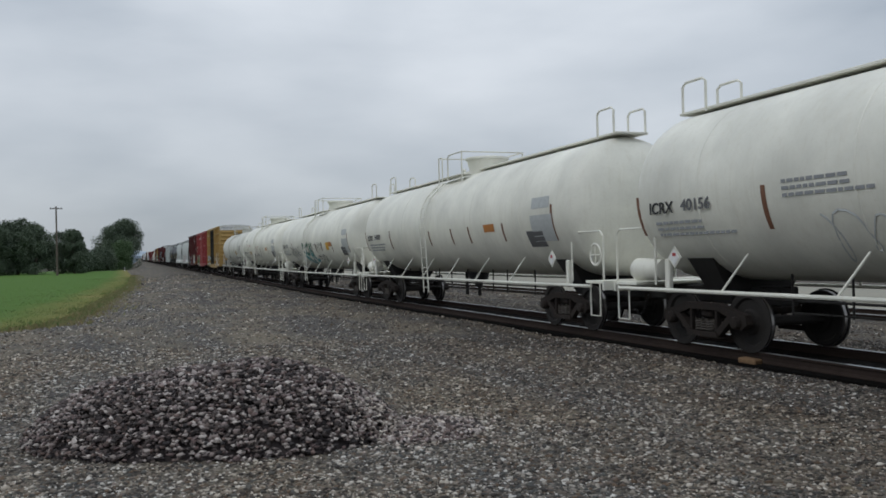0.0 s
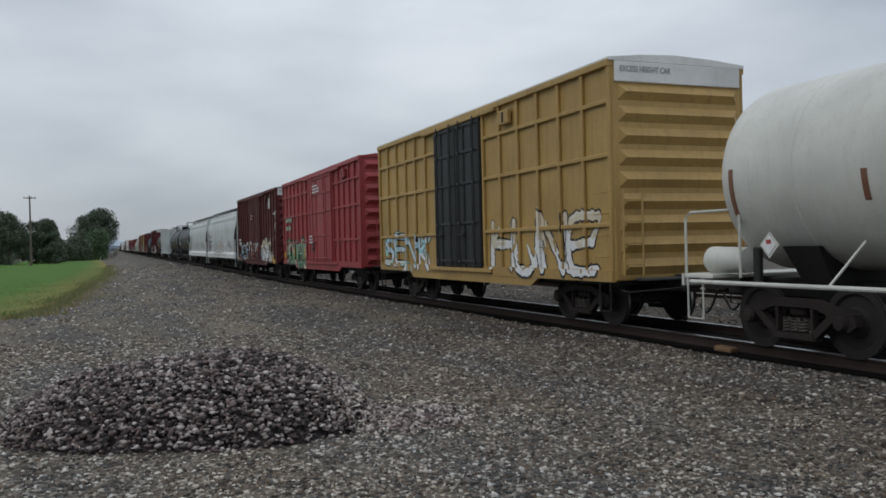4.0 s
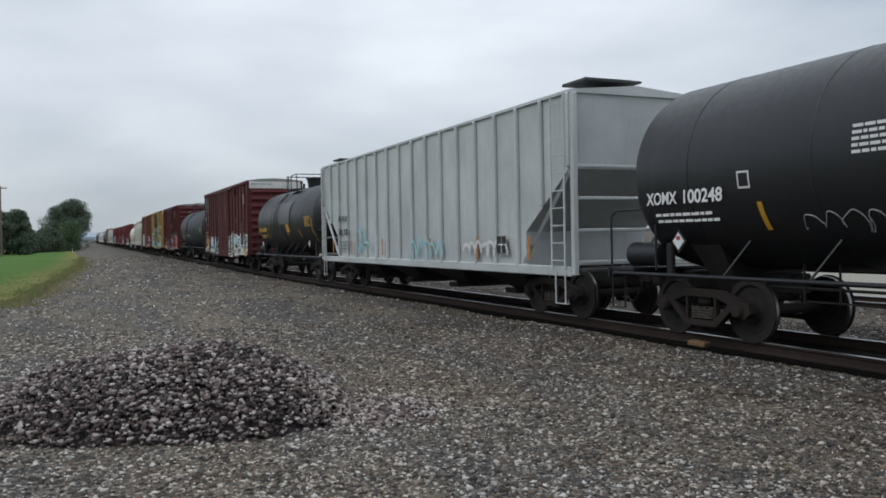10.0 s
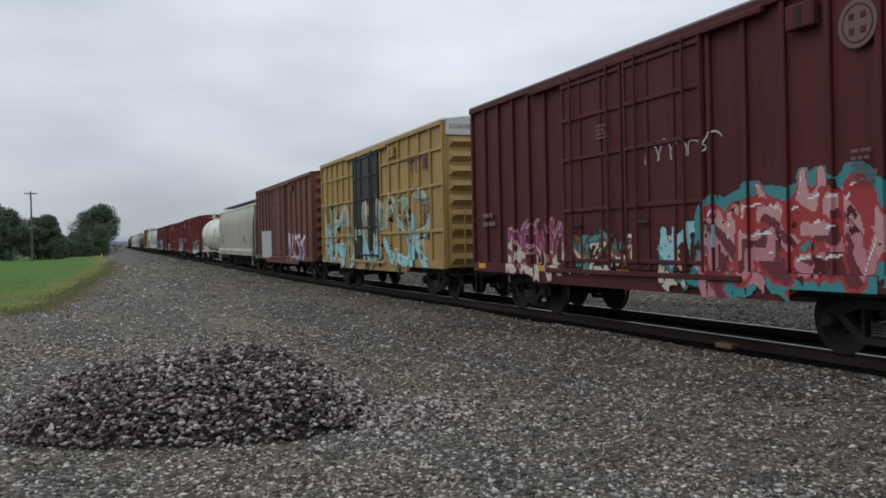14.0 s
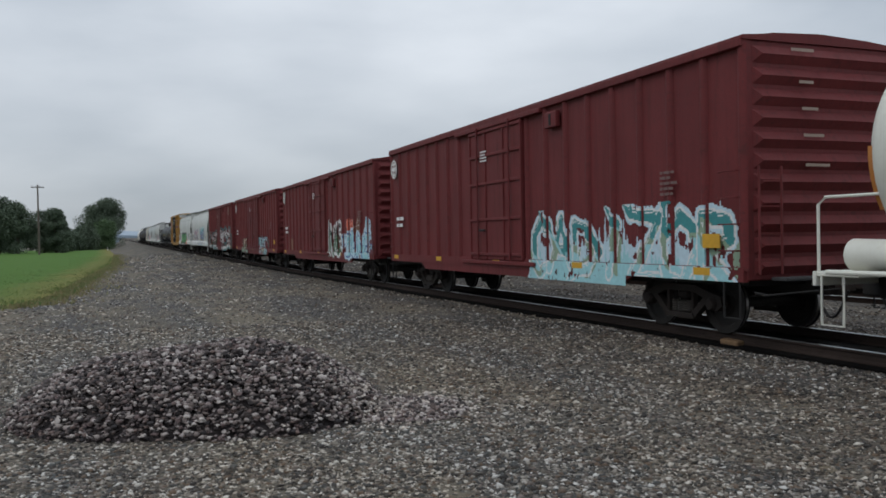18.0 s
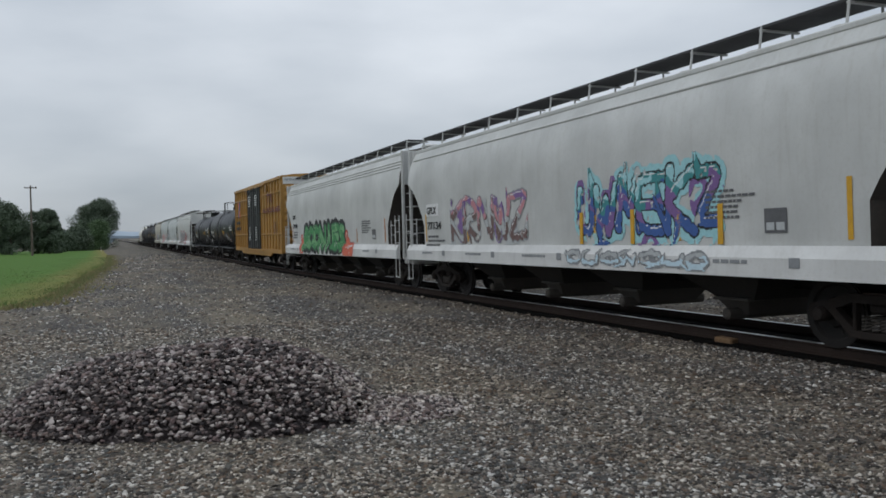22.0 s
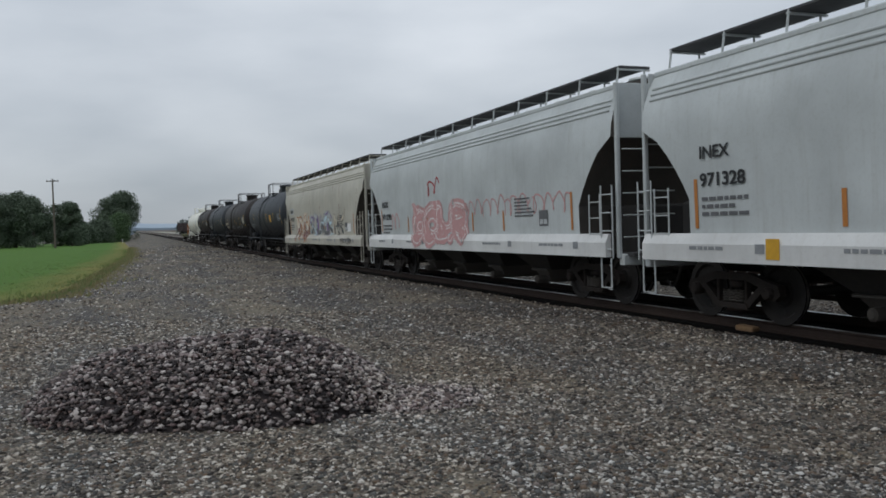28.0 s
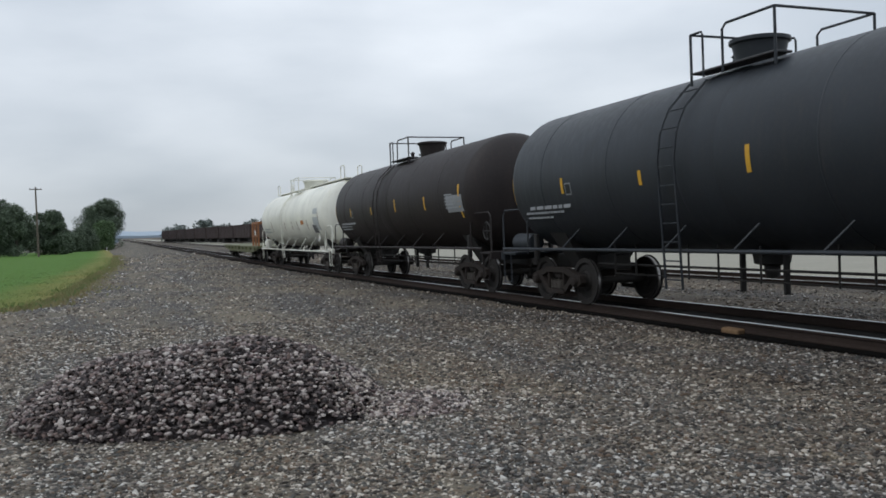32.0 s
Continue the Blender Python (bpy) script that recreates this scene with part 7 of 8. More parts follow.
ob, skin, half = black_tank(245.41, 12.2, "UTLX", "644384", 33, [(5.7, 1.6, 2.6), (3.4, 1.8, 2.2), (-1.0, 1.9, 2.3), (-3.4, 1.8, 2.2), (-5.8, 1.62, 2.59)], (-1.0, -1.6, 2.08, 2.43), "black tank car with a grey reflection painted on its belt", print_ink="yellow", data_y=-3.4, radius=1.52, lines=False)
# the belt's paler reflection, painted as a flat grey panel
panel(ob, "scuffed_patch", 0.2, -1.9, 2.45, 3.45, "smoke", lambda y, z: skin(0, z, 0.026), "painted pale reflection", 9)

ob, side, half, hw, b, top = boxcar(265.27, 17.63, 5.17, "boxcar_dark", "dark red boxcar with pale blue sprayed letters", 6, (0.0, 4.75), 2, None, True)
box_marks(ob, half, hw, 41, "worn_cream", (-7.66, 4.05), inner="boxcar_dark")
box_stencil(ob, hw, -7.7, 1.95)
spray("graffiti", ob, "ENZUE", -2.1, 0.66, 6.5, 1.6, ("white", "ice", "black", "white"), side, 0.03, 0.13, 0.05, 0.09, 15, ("sage",), "pale blue and white sprayed letters")
spray("graffiti", ob, "OUNZ", 6.3, 0.78, 4.4, 1.3, ("aqua", "white", "teal", "ice"), side, 0.035, 0.09, 0.04, 0.05, 16, (), "aqua sprayed letters")
spray("graffiti", ob, "S~", 8.7, 0.8, 2.2, 1.3, ("cream", "orange", "brown", ""), side, 0.035, 0.14, 0.05, 0, 17, ("cream",), "cream sprayed patch")
spray("graffiti", ob, "SO", 8.72, 2.75, 1.6, 2.15, ("black", "smoke", "pale_grey", ""), side, 0.03, 0.14, 0.03, 0, 21, (), "black tag with pale edges on the corner")
scrawl("graffiti", ob, "faint_red", -0.6, 2.9, 1.2, 1.3, side, 18, 0.016, "thin pale scrawl on the door")
scrawl("graffiti", ob, "pale_grey", -4.2, 2.75, 0.8, 0.3, side, 19, 0.014, "small pale tag")
SL = [(4.72, 2.33, 2.82), (1.88, 2.3, 2.82), (-1.18, 2.33, 2.81), (-4.23, 2.32, 2.79), (-7.25, 2.11, 3.04), (7.3, 2.2, 2.95)]
ob, skin, half = black_tank(282.61, 15.1, None, None, 47, SL, None, "dusty slate-black tank car with yellow strips", "slate_tank", lines=False, rail=1.14, print_ink="grey", centre=2.69, hatch=-0.5)
scrawl("graffiti", ob, "pale_grey", 3.6, 1.9, 3.4, 0.35, lambda y, z: skin(0, z), 19, 0.02, "chalky grey scrawl")
scrawl("graffiti", ob, "grey", 1.0, 1.6, 2.0, 0.5, lambda y, z: skin(0, z), 20, 0.016, "chalky grey scrawl")
ob, side, half, hw, b, top = boxcar(299.19, 14.37, 5.13, "boxcar_dark", "dark red boxcar with pink and red sprayed letters", 6, (0.05, 4.55), 2, None, False)
box_marks(ob, half, hw, 43, "faded", (-5.23, 4.24), inner="boxcar_dark")
spray("graffiti", ob, "MRSNE", -1.95, 0.6, 5.15, 1.95, ("maroon", "faint_red", "red", "teal"), side, 0.022, 0.19, 0.06, 0.1, 22, ("pink", "red"), "pink and red sprayed letters on teal")
spray("graffiti", ob, "KZ", -0.95, 0.66, 1.6, 1.3, ("teal", "aqua", "black", ""), side, 0.022, 0.06, 0.02, 0, 25, ("cream",), "teal sprayed letters on the door")
spray("graffiti", ob, "DENO", 5.2, 0.74, 3.0, 1.42, ("cream", "magenta", "pink", ""), side, 0.022, 0.1, 0.03, 0, 23, ("maroon",), "pink and maroon sprayed letters")
spray("graffiti", ob, "~Z~", 2.1, 0.95, 2.3, 0.9, ("cream", "brown", "black", ""), side, 0.022, 0.04, 0.025, 0, 24, ("brown", "teal", "cream"), "cream and teal sprayed patches")
scrawl("graffiti", ob, "pale_grey", -0.6, 2.9, 1.8, 0.4, side, 27, 0.016, "thin pale scrawl on the door")
ob, side, half, hw, b, top = boxcar(315.96, 14.73, 5.17, "boxcar_yellow", "faded yellow boxcar with a black door and teal sprayed letters", 6, (0.3, 3.25), 1, "black_door", True, True, roof="end_white")
spray("graffiti", ob, "WKNHUKSR", half - 0.3, 0.72, 13.2, 2.7, ("aqua", "sage", "black", ""), side, 0.04, 0.1, 0.025, 0.1, 26, ("boxcar_yellow", "cream", "black"), "teal and white sprayed letters across the whole side")
for k, (yy, tilt) in enumerate(((-4.6, 0), (-5.2, 0), (-5.9, 35), (-5.9, -35))):
    part("emblem_stroke", kept("stroke", lambda: Shape().box((0, 0, 0), (0.006, 0.13, 0.52)).mesh("emblem_stroke")), "maroon", ob, (-hw - 0.079, yy, 4.0), "", (tilt, 0, 0))
for yy in (-4.6, -5.2):
    bx("emblem_bar", (-hw - 0.079, yy, 4.2), (0.006, 0.5, 0.11), "maroon", ob, 0)
bars_of_text("small_print", 4, "brown", ob, -hw - 0.079, -5.7, 2.9, 0.6, 0.7, 29)
ob, side, half, hw, b, top = boxcar(333.6, 15.7, 5.1, "boxcar_rust", "rust-brown boxcar with lilac sprayed letters", 5, (0.4, 4.0), 1, None, False, roof="boxcar_rust")
spray("graffiti", ob, "MUSK", -1.9, 0.8, 4.2, 1.6, ("pale_grey", "white", "magenta", ""), side, 0.035, 0.09, 0.05, 0, 28, ("violet",), "lilac and white sprayed letters")
panel(ob, "painted_patch", 5.9, 2.6, 0.95, 2.5, "pale_grey", lambda y, z: -hw - 0.078, "pale grey painted-over patch")
ob, side, half, w, z0, z1 = hopper(352.96, 17.96, 4.25, "hopper_beige", "grey-beige rounded covered hopper, clean sided", "hopper_beige", posts=12, grooves=0, cut=0.25)
hopper_marks(ob, side, half, "TILX", "622015", 51, top=2.72)
ob, skin, half, r, c = tank_car(368.04, 13.0, 1.5, "white_tank", "white tank car with a railed platform and ladder", 2.63, "white_tank", True, 0.45, False, "orange", strips=[(6.1, 1.9, 2.7), (3.8, 2.15, 2.55), (1.2, 2.15, 2.55), (-1.2, 2.15, 2.55), (-4.0, 2.15, 2.55), (-6.2, 1.9, 2.8)], rail_z=1.1)
fx = lambda y, z: skin(0, z, 0.006)
panel(ob, "warning_panel", -3.26, -3.91, 2.19, 2.51, "yellow", fx)
bars_of_text("car_mark", 1, "grey", ob, 0, half - 1.0, 2.2, 1.4, 0.16, 52, "", lambda z: fx(0, z))
bars_of_text("side_data", 4, "grey", ob, 0, -4.0, 2.95, 1.6, 0.5, 53, "", lambda z: fx(0, z))

long_args = dict(ribs=8, door=(0.15, 3.15), doors=1, round_ribs=True, roof="boxcar_oxide", end_ribs=11, inset=2.3)
ob, side, half, hw, b, top = boxcar(387.47, 17.63, 4.66, "boxcar_oxide", "oxide-red boxcar with a long aqua sprayed word", **long_args)
box_marks(ob, half, hw, 61, "white", (half - 0.5, 3.9), plates=1)
spray("graffiti", ob, "CADIZOR", -1.5, 0.6, 7.2, 1.6, ("aqua", "teal", "white", "ice"), side, 0.03, 0.07, 0.04, 0, 31, ("sage",), "aqua and white dripping sprayed letters", 1.0, 0.5)
ob, side, half, hw, b, top = boxcar(407.28, 17.75, 4.6, "boxcar_oxide", "oxide-red boxcar with bright blue sprayed letters", **long_args)
box_marks(ob, half, hw, 63, "white", (half - 0.5, 3.9), plates=0)
spray("graffiti", ob, "BUNZ", -4.6, 0.68, 3.75, 1.42, ("aqua", "aqua", "blue", "ice"), side, 0.03, 0.17, 0.045, 0.06, 33, ("ice",), "pale blue and white sprayed letters")
for fy, fz in ((-3.85, 1.12), (-7.4, 1.68)):
    spray("graffiti", ob, "*", fy, fz, 0.95, 0.9, ("ice", "aqua", "blue", "ice"), side, 0.03, 0.075, 0.03, 0.02, 35, (), "pale blue sprayed flower")
panel(ob, "painted_patch", -8.33, -8.72, 1.1, 1.6, "maroon", lambda y, z: -hw - 0.075, "small dark red painted panel")
spray("graffiti", ob, "*", -8.36, 1.18, 0.34, 0.34, ("aqua", "aqua", "blue", ""), lambda y, z: -hw - 0.077, 0.03, 0.03, 0.01, 0, 35, (), "small pale blue sprayed mark")
spray("graffiti", ob, "KNCE", -1.55, 0.85, 2.45, 1.65, ("dark_green", "black", "white", "white"), side, 0.03, 0.1, 0.04, 0.03, 34, (), "dark green sprayed letters with white edges")
spray("graffiti", ob, "UU", -4.7, 1.88, 1.05, 0.62, ("coral", "coral", "coral", ""), side, 0.022, 0.22, 0.02, 0, 50, (), "salmon-red painted heart")
spray("graffiti", ob, "UU", -5.75, 1.88, 1.3, 0.62, ("brown", "brown", "brown", ""), side, 0.022, 0.2, 0.02, 0, 50, (), "brown painted patch")
panel(ob, "painted_patch", half - 1.4, half - 2.6, 0.95, 1.7, "brown", lambda y, z: -hw - 0.004, "brown painted-over patch")
ob, side, half, hw, b, top = boxcar(427.08, 17.64, 4.66, "boxcar_oxide", "oxide-red boxcar with a small aqua sprayed piece", **{**long_args, "door": (0.1, 4.9), "doors": 2})
box_marks(ob, half, hw, 65, "white", (half - 0.5, 3.95), plates=1)
box_stencil(ob, hw, -6.0, 1.4)
spray("graffiti", ob, "WAND", -2.3, 0.65, 3.2, 1.3, ("aqua", "ice", "black", ""), side, 0.03, 0.12, 0.022, 0, 36, ("pink", "aqua"), "aqua sprayed letters")
spray("graffiti", ob, "DUNES", 5.5, 0.68, 3.2, 1.2, ("sage", "cream", "smoke", ""), side, 0.035, 0.07, 0.04, 0, 37, ("sage",), "cream sprayed letters")
ob, side, half, hw, b, top = boxcar(446.65, 17.3, 4.64, "boxcar_oxide", "oxide-red boxcar with huge white and black sprayed letters", **{**long_args, "door": (0.1, 3.2), "end_ribs": 10})
box_marks(ob, half, hw, 67, "worn_cream", (-6.68, 3.88), r=0.38, plates=0)
spray("graffiti", ob, "LEESI", -1.1, 0.5, 6.6, 2.25, ("white", "white", "black", "teal"), side, 0.03, 0.17, 0.06, 0.1, 39, ("maroon",), "huge white letters with black and teal edges")
spray("graffiti", ob, "UMEK", 8.35, 0.52, 7.3, 2.05, ("white", "white", "black", "teal"), side, 0.035, 0.15, 0.06, 0.09, 37, ("dark_green",), "white sprayed letters with black edges")
panel(ob, "painted_patch", -7.6, -8.55, 0.9, 2.1, "black", lambda y, z: -hw - 0.074, "black painted corner patch")

ob, side, half, w, z0, z1 = hopper(466.42, 18.9, 4.28, "hopper_white", "white covered hopper with teal and purple sprayed pieces", grooves=1)
hopper_marks(ob, side, half, "GPLX", "77134", 71, "yellow", "black", "white", 2.3)
spray("graffiti", ob, "KRNWZ", 5.95, 1.42, 4.7, 1.35, ("faded", "pink", "grey", ""), side, 0.03, 0.09, 0.02, 0.02, 42, ("pale_grey", "violet"), "pink and violet sprayed letters")
spray("graffiti", ob, "UWMEKZ", -0.8, 1.42, 4.7, 1.5, ("blue", "teal", "black", "aqua"), side, 0.03, 0.09, 0.025, 0.05, 46, ("violet", "aqua"), "teal, blue and violet sprayed letters")
for yy in (-1.1, -2.9, -5.3):
    bx("reflector", (side(yy, 1.9) - 0.012, yy, 1.75), (0.012, 0.12, 0.62), "yellow", ob, 0)
spray("graffiti", ob, "OUCWCUO", -0.6, 1.0, 4.6, 0.38, ("ice", "pale_grey", "grey", ""), side, 0.03, 0.04, 0.02, 0, 43, (), "pale sprayed letters along the sill")
ob, side, half, w, z0, z1 = hopper(486.04, 18.74, 4.4, "hopper_white", "white covered hopper with big green sprayed capitals")
hopper_marks(ob, side, half, "CBFX", "470096", 73, top=2.64)
spray("graffiti", ob, "I", 6.3, 0.85, 1.5, 1.15, ("coral", "coral", "red", ""), side, 0.035, 0.3, 0.04, 0, 45, (), "orange-red sprayed figure")
spray("graffiti", ob, "L", -2.3, 0.85, 1.7, 1.3, ("coral", "coral", "red", ""), side, 0.035, 0.30, 0.04, 0, 46, (), "orange-red sprayed figure")
spray("graffiti", ob, "GOONIES", 5.4, 0.92, 8.05, 1.6, ("green", "green", "dark_green", "black"), side, 0.03, 0.19, 0.05, 0.10, 44, ("lime",), "big green sprayed capitals with black edges", 0.2)
ob, side, half, hw, b, top = boxcar(505.34, 17.8, 5.17, "boxcar_ochre", "ochre-yellow boxcar with black double doors", 7, (0.15, 4.85), 2, "black_door", True, True, roof="boxcar_ochre")
fx = lambda y, z: -hw - 0.066
words(ob, "slogan", "RAILCAR POOLING EXPERTS", -3.28, -8.6, 3.2, 3.48, "maroon", fx, "dark red painted slogan")
for k, (yy, tilt) in enumerate(((-4.8, 0), (-5.3, 0), (-6.0, 35), (-6.0, -35))):
    part("emblem_stroke", kept("stroke", None), "maroon", ob, (-hw - 0.079, yy, 4.0), "", (tilt, 0, 0))
for yy in (-4.8, -5.3):
    bx("emblem_bar", (-hw - 0.079, yy, 4.2), (0.006, 0.5, 0.11), "maroon", ob, 0)
for ink, tilt in (("blue", 38), ("coral", -38)):
    part("emblem_stroke", kept("cross_stroke", lambda: Shape().box((0, 0, 0), (0.006, 0.26, 1.3)).mesh("emblem_stroke")), ink, ob, (-hw - 0.079 - 0.002 * (tilt > 0), 6.65, 3.68), "", (tilt, 0, 0))
bars_of_text("car_mark", 2, "black", ob, -hw - 0.078, 8.1, 2.8, 2.0, 0.8, 75)
bars_of_text("load_data", 5, "brown", ob, -hw - 0.078, -half + 2.2, 2.6, 0.8, 0.7, 76)
for dy in (-1.1, 1.4):
    bars_of_text("door_print", 5, "white", ob, -hw - 0.15, dy + 0.6, 4.35, 0.9, 0.7, 77)
    bars_of_text("door_print", 6, "white", ob, -hw - 0.15, dy + 0.4, 2.4, 0.4, 0.9, 78)

XB = [(7.2, 1.85, 2.35), (3.87, 1.86, 2.4), (1.58, 1.85, 2.29), (-1.41, 1.85, 2.35), (-4.49, 1.84, 2.3), (-7.2, 1.8, 2.6)]
ob, skin, half = black_tank(522.84, 14.82, "XOMX", "100155", 81, XB, (-1.41, -2.25, 2.06, 2.3), "black tank car with yellow strips and a flared hatch", data_y=-2.6, dome=0.46, radius=1.48, centre=2.6, hatch=-1.1)
XB = [(6.9, 1.8, 2.5), (4.65, 2.0, 2.5), (1.9, 2.05, 2.5), (-1.09, 2.06, 2.5), (-3.96, 2.08, 2.5), (-7.0, 1.7, 2.55)]
ob, skin, half = black_tank(539.4, 14.5, None, None, 85, XB, (-2.53, -3.32, 2.1, 2.36), "black tank car with yellow strips and a low hatch", data_y=-4.3, radius=1.37, centre=2.5, lead=0.3)
ob, side, half, w, z0, z1 = hopper(560.79, 19.4, 4.4, "hopper_white", "white covered hopper with a grey and red sprayed mural")
hopper_marks(ob, side, half, None, None, 91)
spray("graffiti", ob, "ONO", 4.6, 1.05, 6.8, 1.7, ("grey", "grey", "red", ""), side, 0.04, 0.42, 0.05, 0, 45, (), "grey sprayed letters with red edges")
spray("graffiti", ob, "AM", -1.9, 1.0, 2.6, 1.6, ("red", "maroon", "red", ""), side, 0.04, 0.1, 0.05, 0, 47, (), "dark red sprayed letters")
ob, side, half, w, z0, z1 = hopper(578.15, 16.85, 4.28, "hopper_grey", "light grey covered hopper with yellow sill patches")
hopper_marks(ob, side, half, "INEX", "971328", 93)
for yy in (4.95, -1.8):
    bx("sill_patch", (side(0, 1.2) - 0.004, yy, 1.19), (0.006, 0.28, 0.3), "yellow", ob, 0)
ob, side, half, w, z0, z1 = hopper(596.93, 17.7, 4.3, "hopper_grey", "light grey covered hopper with faded red scrawls")
hopper_marks(ob, side, half, "INEX", "971290", 95, "orange", "black", "pale_grey", 2.38)
scrawl("graffiti", ob, "faint_red", -0.9, 1.85, 6.2, 0.6, side, 47, 0.02, "faded red sprayed line")
spray("graffiti", ob, "OCUR", 3.7, 1.0, 5.0, 1.45, ("faint_red", "faint_red", "white", "faint_red"), side, 0.03, 0.2, 0.03, 0.06, 48, (), "faded red bubble letters with white edges")
scrawl("graffiti", ob, "red", 2.2, 2.55, 1.1, 0.65, side, 50, 0.03, "red sprayed loop")
scrawl("graffiti", ob, "faint_red", 6.1, 1.5, 0.8, 0.8, side, 51, 0.03, "faded red vertical strokes")
ob, side, half, w, z0, z1 = hopper(615.83, 17.8, 4.22, "hopper_cream", "rust-streaked cream covered hopper with mixed graffiti", "hopper_cream")
hopper_marks(ob, side, half, "INEX", "991457", 97, "orange", "black", "pale_grey", 2.6)
spray("graffiti", ob, "MNW", 5.6, 1.02, 3.7, 1.55, ("maroon", "cream", "white", "orange"), side, 0.035, 0.12, 0.03, 0.03, 50, ("brown",), "maroon and cream flame letters")
spray("graffiti", ob, "SOUWZR", 1.85, 1.4, 5.2, 1.15, ("smoke", "pale_grey", "grey", ""), side, 0.035, 0.1, 0.025, 0, 52, ("ice", "violet"), "grey and pale blue sprayed letters")
spray("graffiti", ob, "NK", -3.6, 1.4, 1.9, 1.0, ("smoke", "cream", "black", ""), side, 0.035, 0.1, 0.03, 0, 51, (), "dark sprayed letters")
rs = random.Random(5)
for k in range(16):
    yy, zt = rs.uniform(-8, 7.6), rs.uniform(2.5, 3.7)
    drop_by, wide = rs.uniform(0.2, 0.75), rs.uniform(0.015, 0.035)
    sh = Shape()
    for q in range(5):
        za, zb = zt - drop_by * q / 5, zt - drop_by * (q + 1) / 5
        wa, wb = wide * (1 - q / 5.5), wide * (1 - (q + 1) / 5.5)
        sh.add([(side(yy, za) - 0.005, yy - wa, za), (side(yy, za) - 0.005, yy + wa, za), (side(yy, zb) - 0.005, yy + wb, zb), (side(yy, zb) - 0.005, yy - wb, zb)], [(0, 1, 2, 3)])
    part("rust_run", sh.mesh("rust_run"), "brown", ob)
panel(ob, "white_patch", -6.07, -6.74, 1.56, 1.9, "white", lambda y, z: side(y, z) - 0.005)
scrawl("graffiti", ob, "black", -5.2, 1.05, 2.0, 0.26, side, 52, 0.03, "black tag on the sill")

SL = [(4.68, 2.34, 2.82), (1.88, 2.36, 2.83), (-1.44, 2.31, 2.8), (-4.42, 2.3, 2.78), (-7.2, 2.09, 3.03), (7.2, 2.2, 2.95)]
black_tank(632.76, 15.0, None, None, 101, SL, (-2.77, -3.48, 2.21, 2.65), "dusty slate-black tank car with yellow strips", "slate_tank", lines=False, rail=1.14, print_ink="grey", dome=0.46, centre=2.68)
SL = [(7.3, 2.42, 2.91), (4.49, 2.21, 2.69), (1.76, 2.18, 2.66), (-1.06, 2.19, 2.67), (-4.24, 2.19, 2.67), (-7.1, 1.99, 2.9)]
ob, skin, half = black_tank(650.35, 15.0, "CBTX", "729260", 102, SL, None, "rusty brown-black tank car with white scrawls", "rust_tank", lines=False, rail=1.18, print_ink="cream", dome=0.46, centre=2.69)
panel(ob, "data_panel", -5.87, -6.99, 2.2, 2.7, "grey", lambda y, z: skin(0, z, 0.004))
scrawl("graffiti", ob, "grey", -0.4, 1.62, 2.6, 0.5, lambda y, z: skin(0, z), 55, 0.013, "thin pale scrawl")
scrawl("graffiti", ob, "grey", -4.0, 1.75, 1.3, 0.5, lambda y, z: skin(0, z), 58, 0.013, "thin pale scrawl")
scrawl("graffiti", ob, "grey", 3.2, 1.75, 2.6, 0.35, lambda y, z: skin(0, z), 56, 0.012, "thin white scrawl")
SL = [(6.9, 2.2, 2.8), (4.42, 2.34, 2.66), (1.55, 2.34, 2.6), (-1.29, 2.35, 2.76), (-4.2, 2.3, 2.7), (-7.0, 2.0, 2.9)]
black_tank(667.47, 14.6, None, None, 103, SL, None, "blue-grey weathered tank car with short yellow strips", "slate_tank", lines=False, rail=1.18, print_ink="grey", dome=0.46, centre=2.69, dome_at=0.15)
ob, skin, half = black_tank(684.75, 14.75, None, None, 104, SL, None, "brown-black weathered tank car", "rust_tank", lines=False, rail=1.18, print_ink="grey", dome=0.46, centre=2.69)
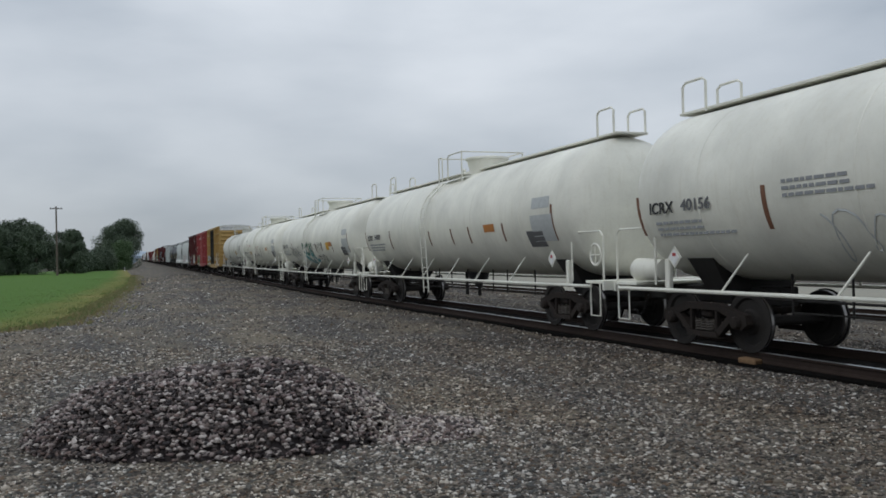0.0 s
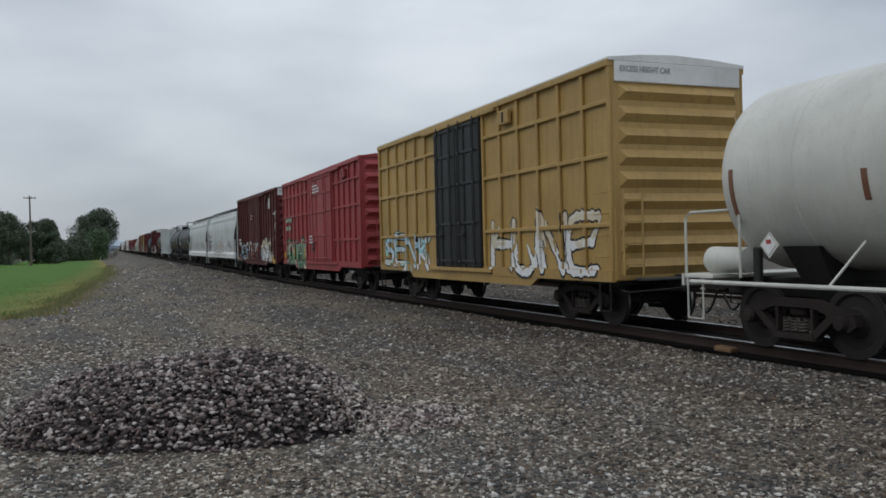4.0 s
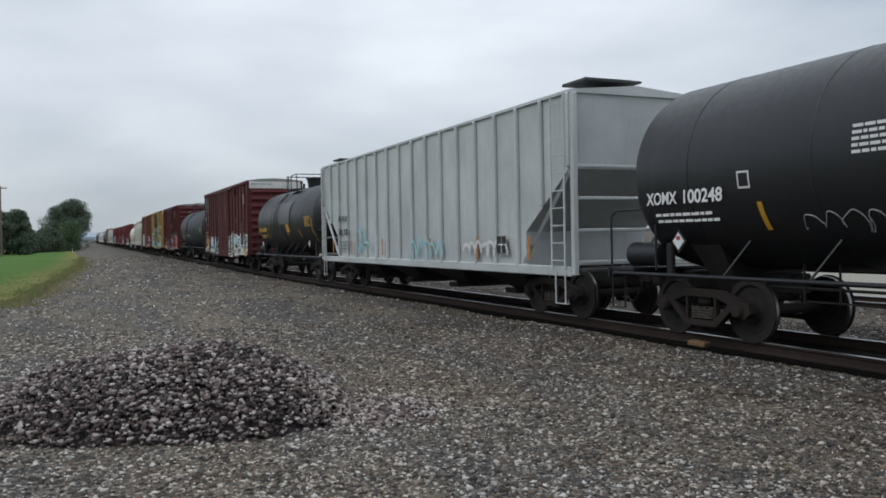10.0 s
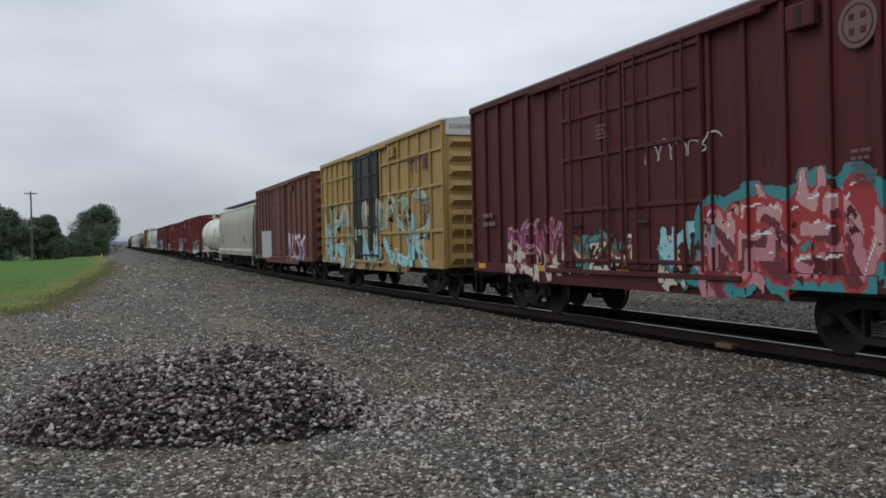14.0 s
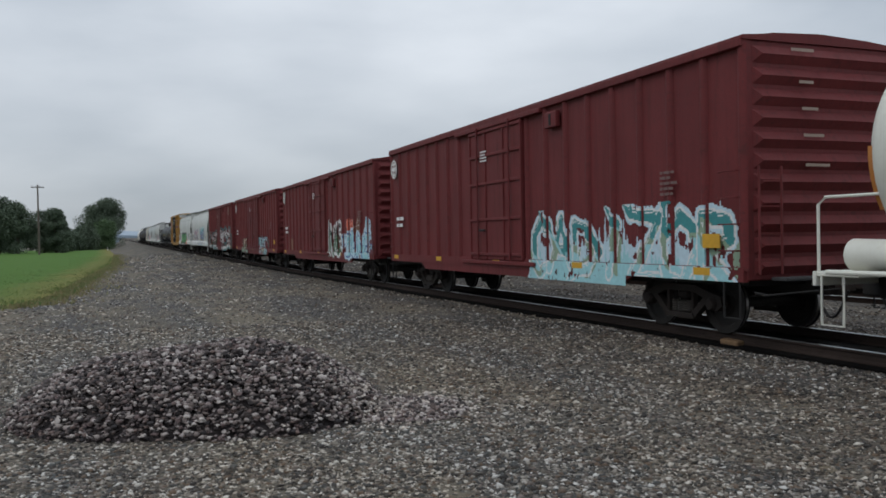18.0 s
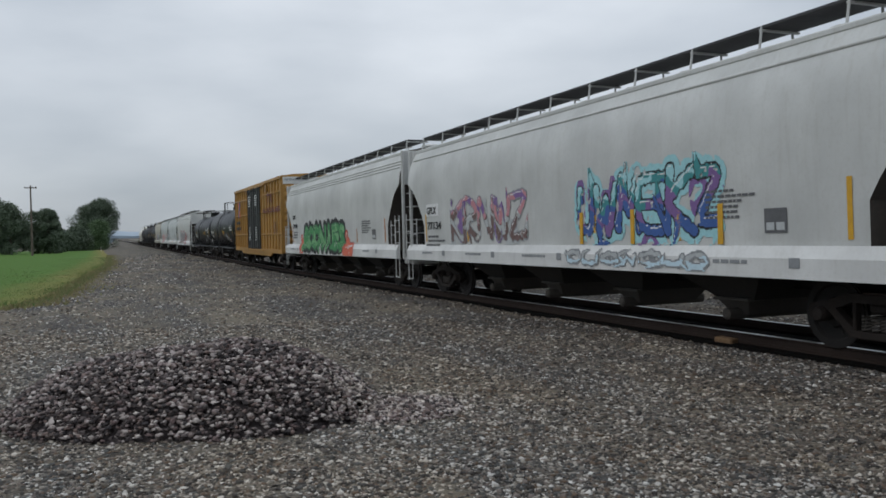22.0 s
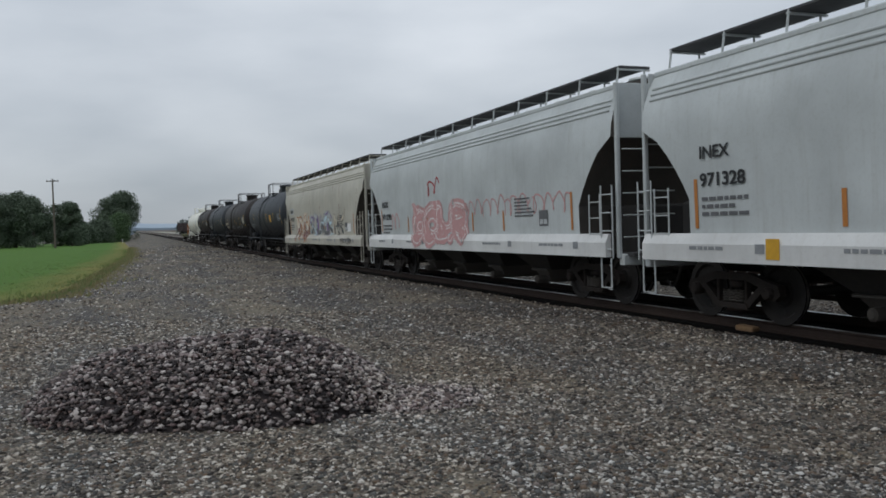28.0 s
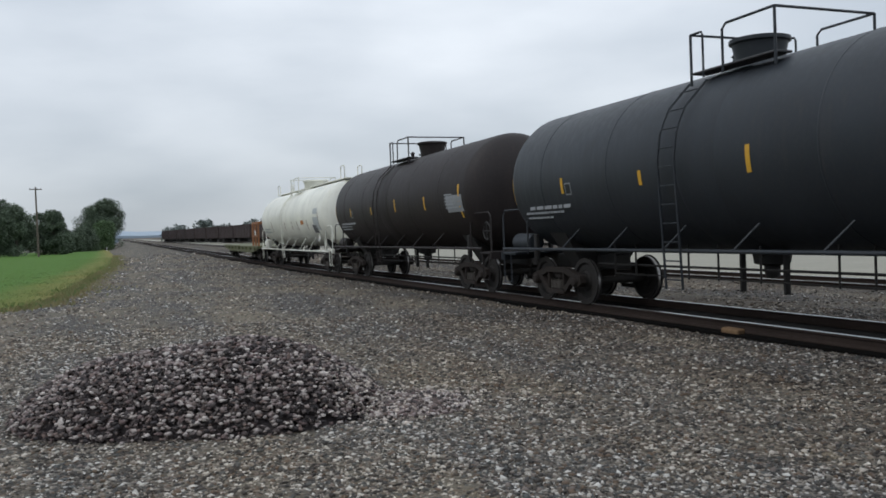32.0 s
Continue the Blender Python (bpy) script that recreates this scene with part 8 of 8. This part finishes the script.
panel(ob, "data_panel", -6.03, -7.2, 2.17, 2.63, "grey", lambda y, z: skin(0, z, 0.004))
white_tank(704.12, 16.8, None, None, 110, label="clean cream-white pressure tank car near the train's end")
flat_car(724.2, 18.0, "green flat car with an orange steel rack, last of the train")


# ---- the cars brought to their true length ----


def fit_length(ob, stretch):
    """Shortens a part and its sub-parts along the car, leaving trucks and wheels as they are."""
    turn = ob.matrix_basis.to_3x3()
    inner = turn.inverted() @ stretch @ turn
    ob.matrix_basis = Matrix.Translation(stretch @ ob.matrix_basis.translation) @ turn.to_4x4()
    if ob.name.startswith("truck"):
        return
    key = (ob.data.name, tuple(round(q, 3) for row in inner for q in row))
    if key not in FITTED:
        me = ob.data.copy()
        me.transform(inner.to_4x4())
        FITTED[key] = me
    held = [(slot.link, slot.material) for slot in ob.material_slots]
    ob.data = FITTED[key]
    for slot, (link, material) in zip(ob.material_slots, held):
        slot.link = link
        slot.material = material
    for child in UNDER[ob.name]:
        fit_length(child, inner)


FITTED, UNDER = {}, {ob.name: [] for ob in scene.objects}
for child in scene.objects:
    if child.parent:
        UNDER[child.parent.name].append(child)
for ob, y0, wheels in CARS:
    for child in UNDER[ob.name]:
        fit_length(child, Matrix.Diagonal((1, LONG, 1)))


# ---- what moves ----


def run(t):
    """How far the train has come by t seconds."""
    x = t / 32
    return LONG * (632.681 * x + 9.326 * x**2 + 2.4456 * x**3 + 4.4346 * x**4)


def motions():
    for ob, y0, wheels in CARS:
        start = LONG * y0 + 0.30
        walk(ob, [(t / 2, on_track(start - run(t / 2))) for t in range(0, 65)])
        for ws, dy_car, dy in wheels:
            rows = []
            for f in range(0, 961):
                t = f / 30
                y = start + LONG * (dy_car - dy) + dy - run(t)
                if f in (0, 960) or -4 < y < 34:
                    if -4 < y < 34:
                        rows.append((t, pose(0, dy, WHEEL_R, math.degrees(run(t) / WHEEL_R) % 360)))
                    else:
                        rows.append((t, pose(0, dy, WHEEL_R)))
            walk(ws, rows)


motions()
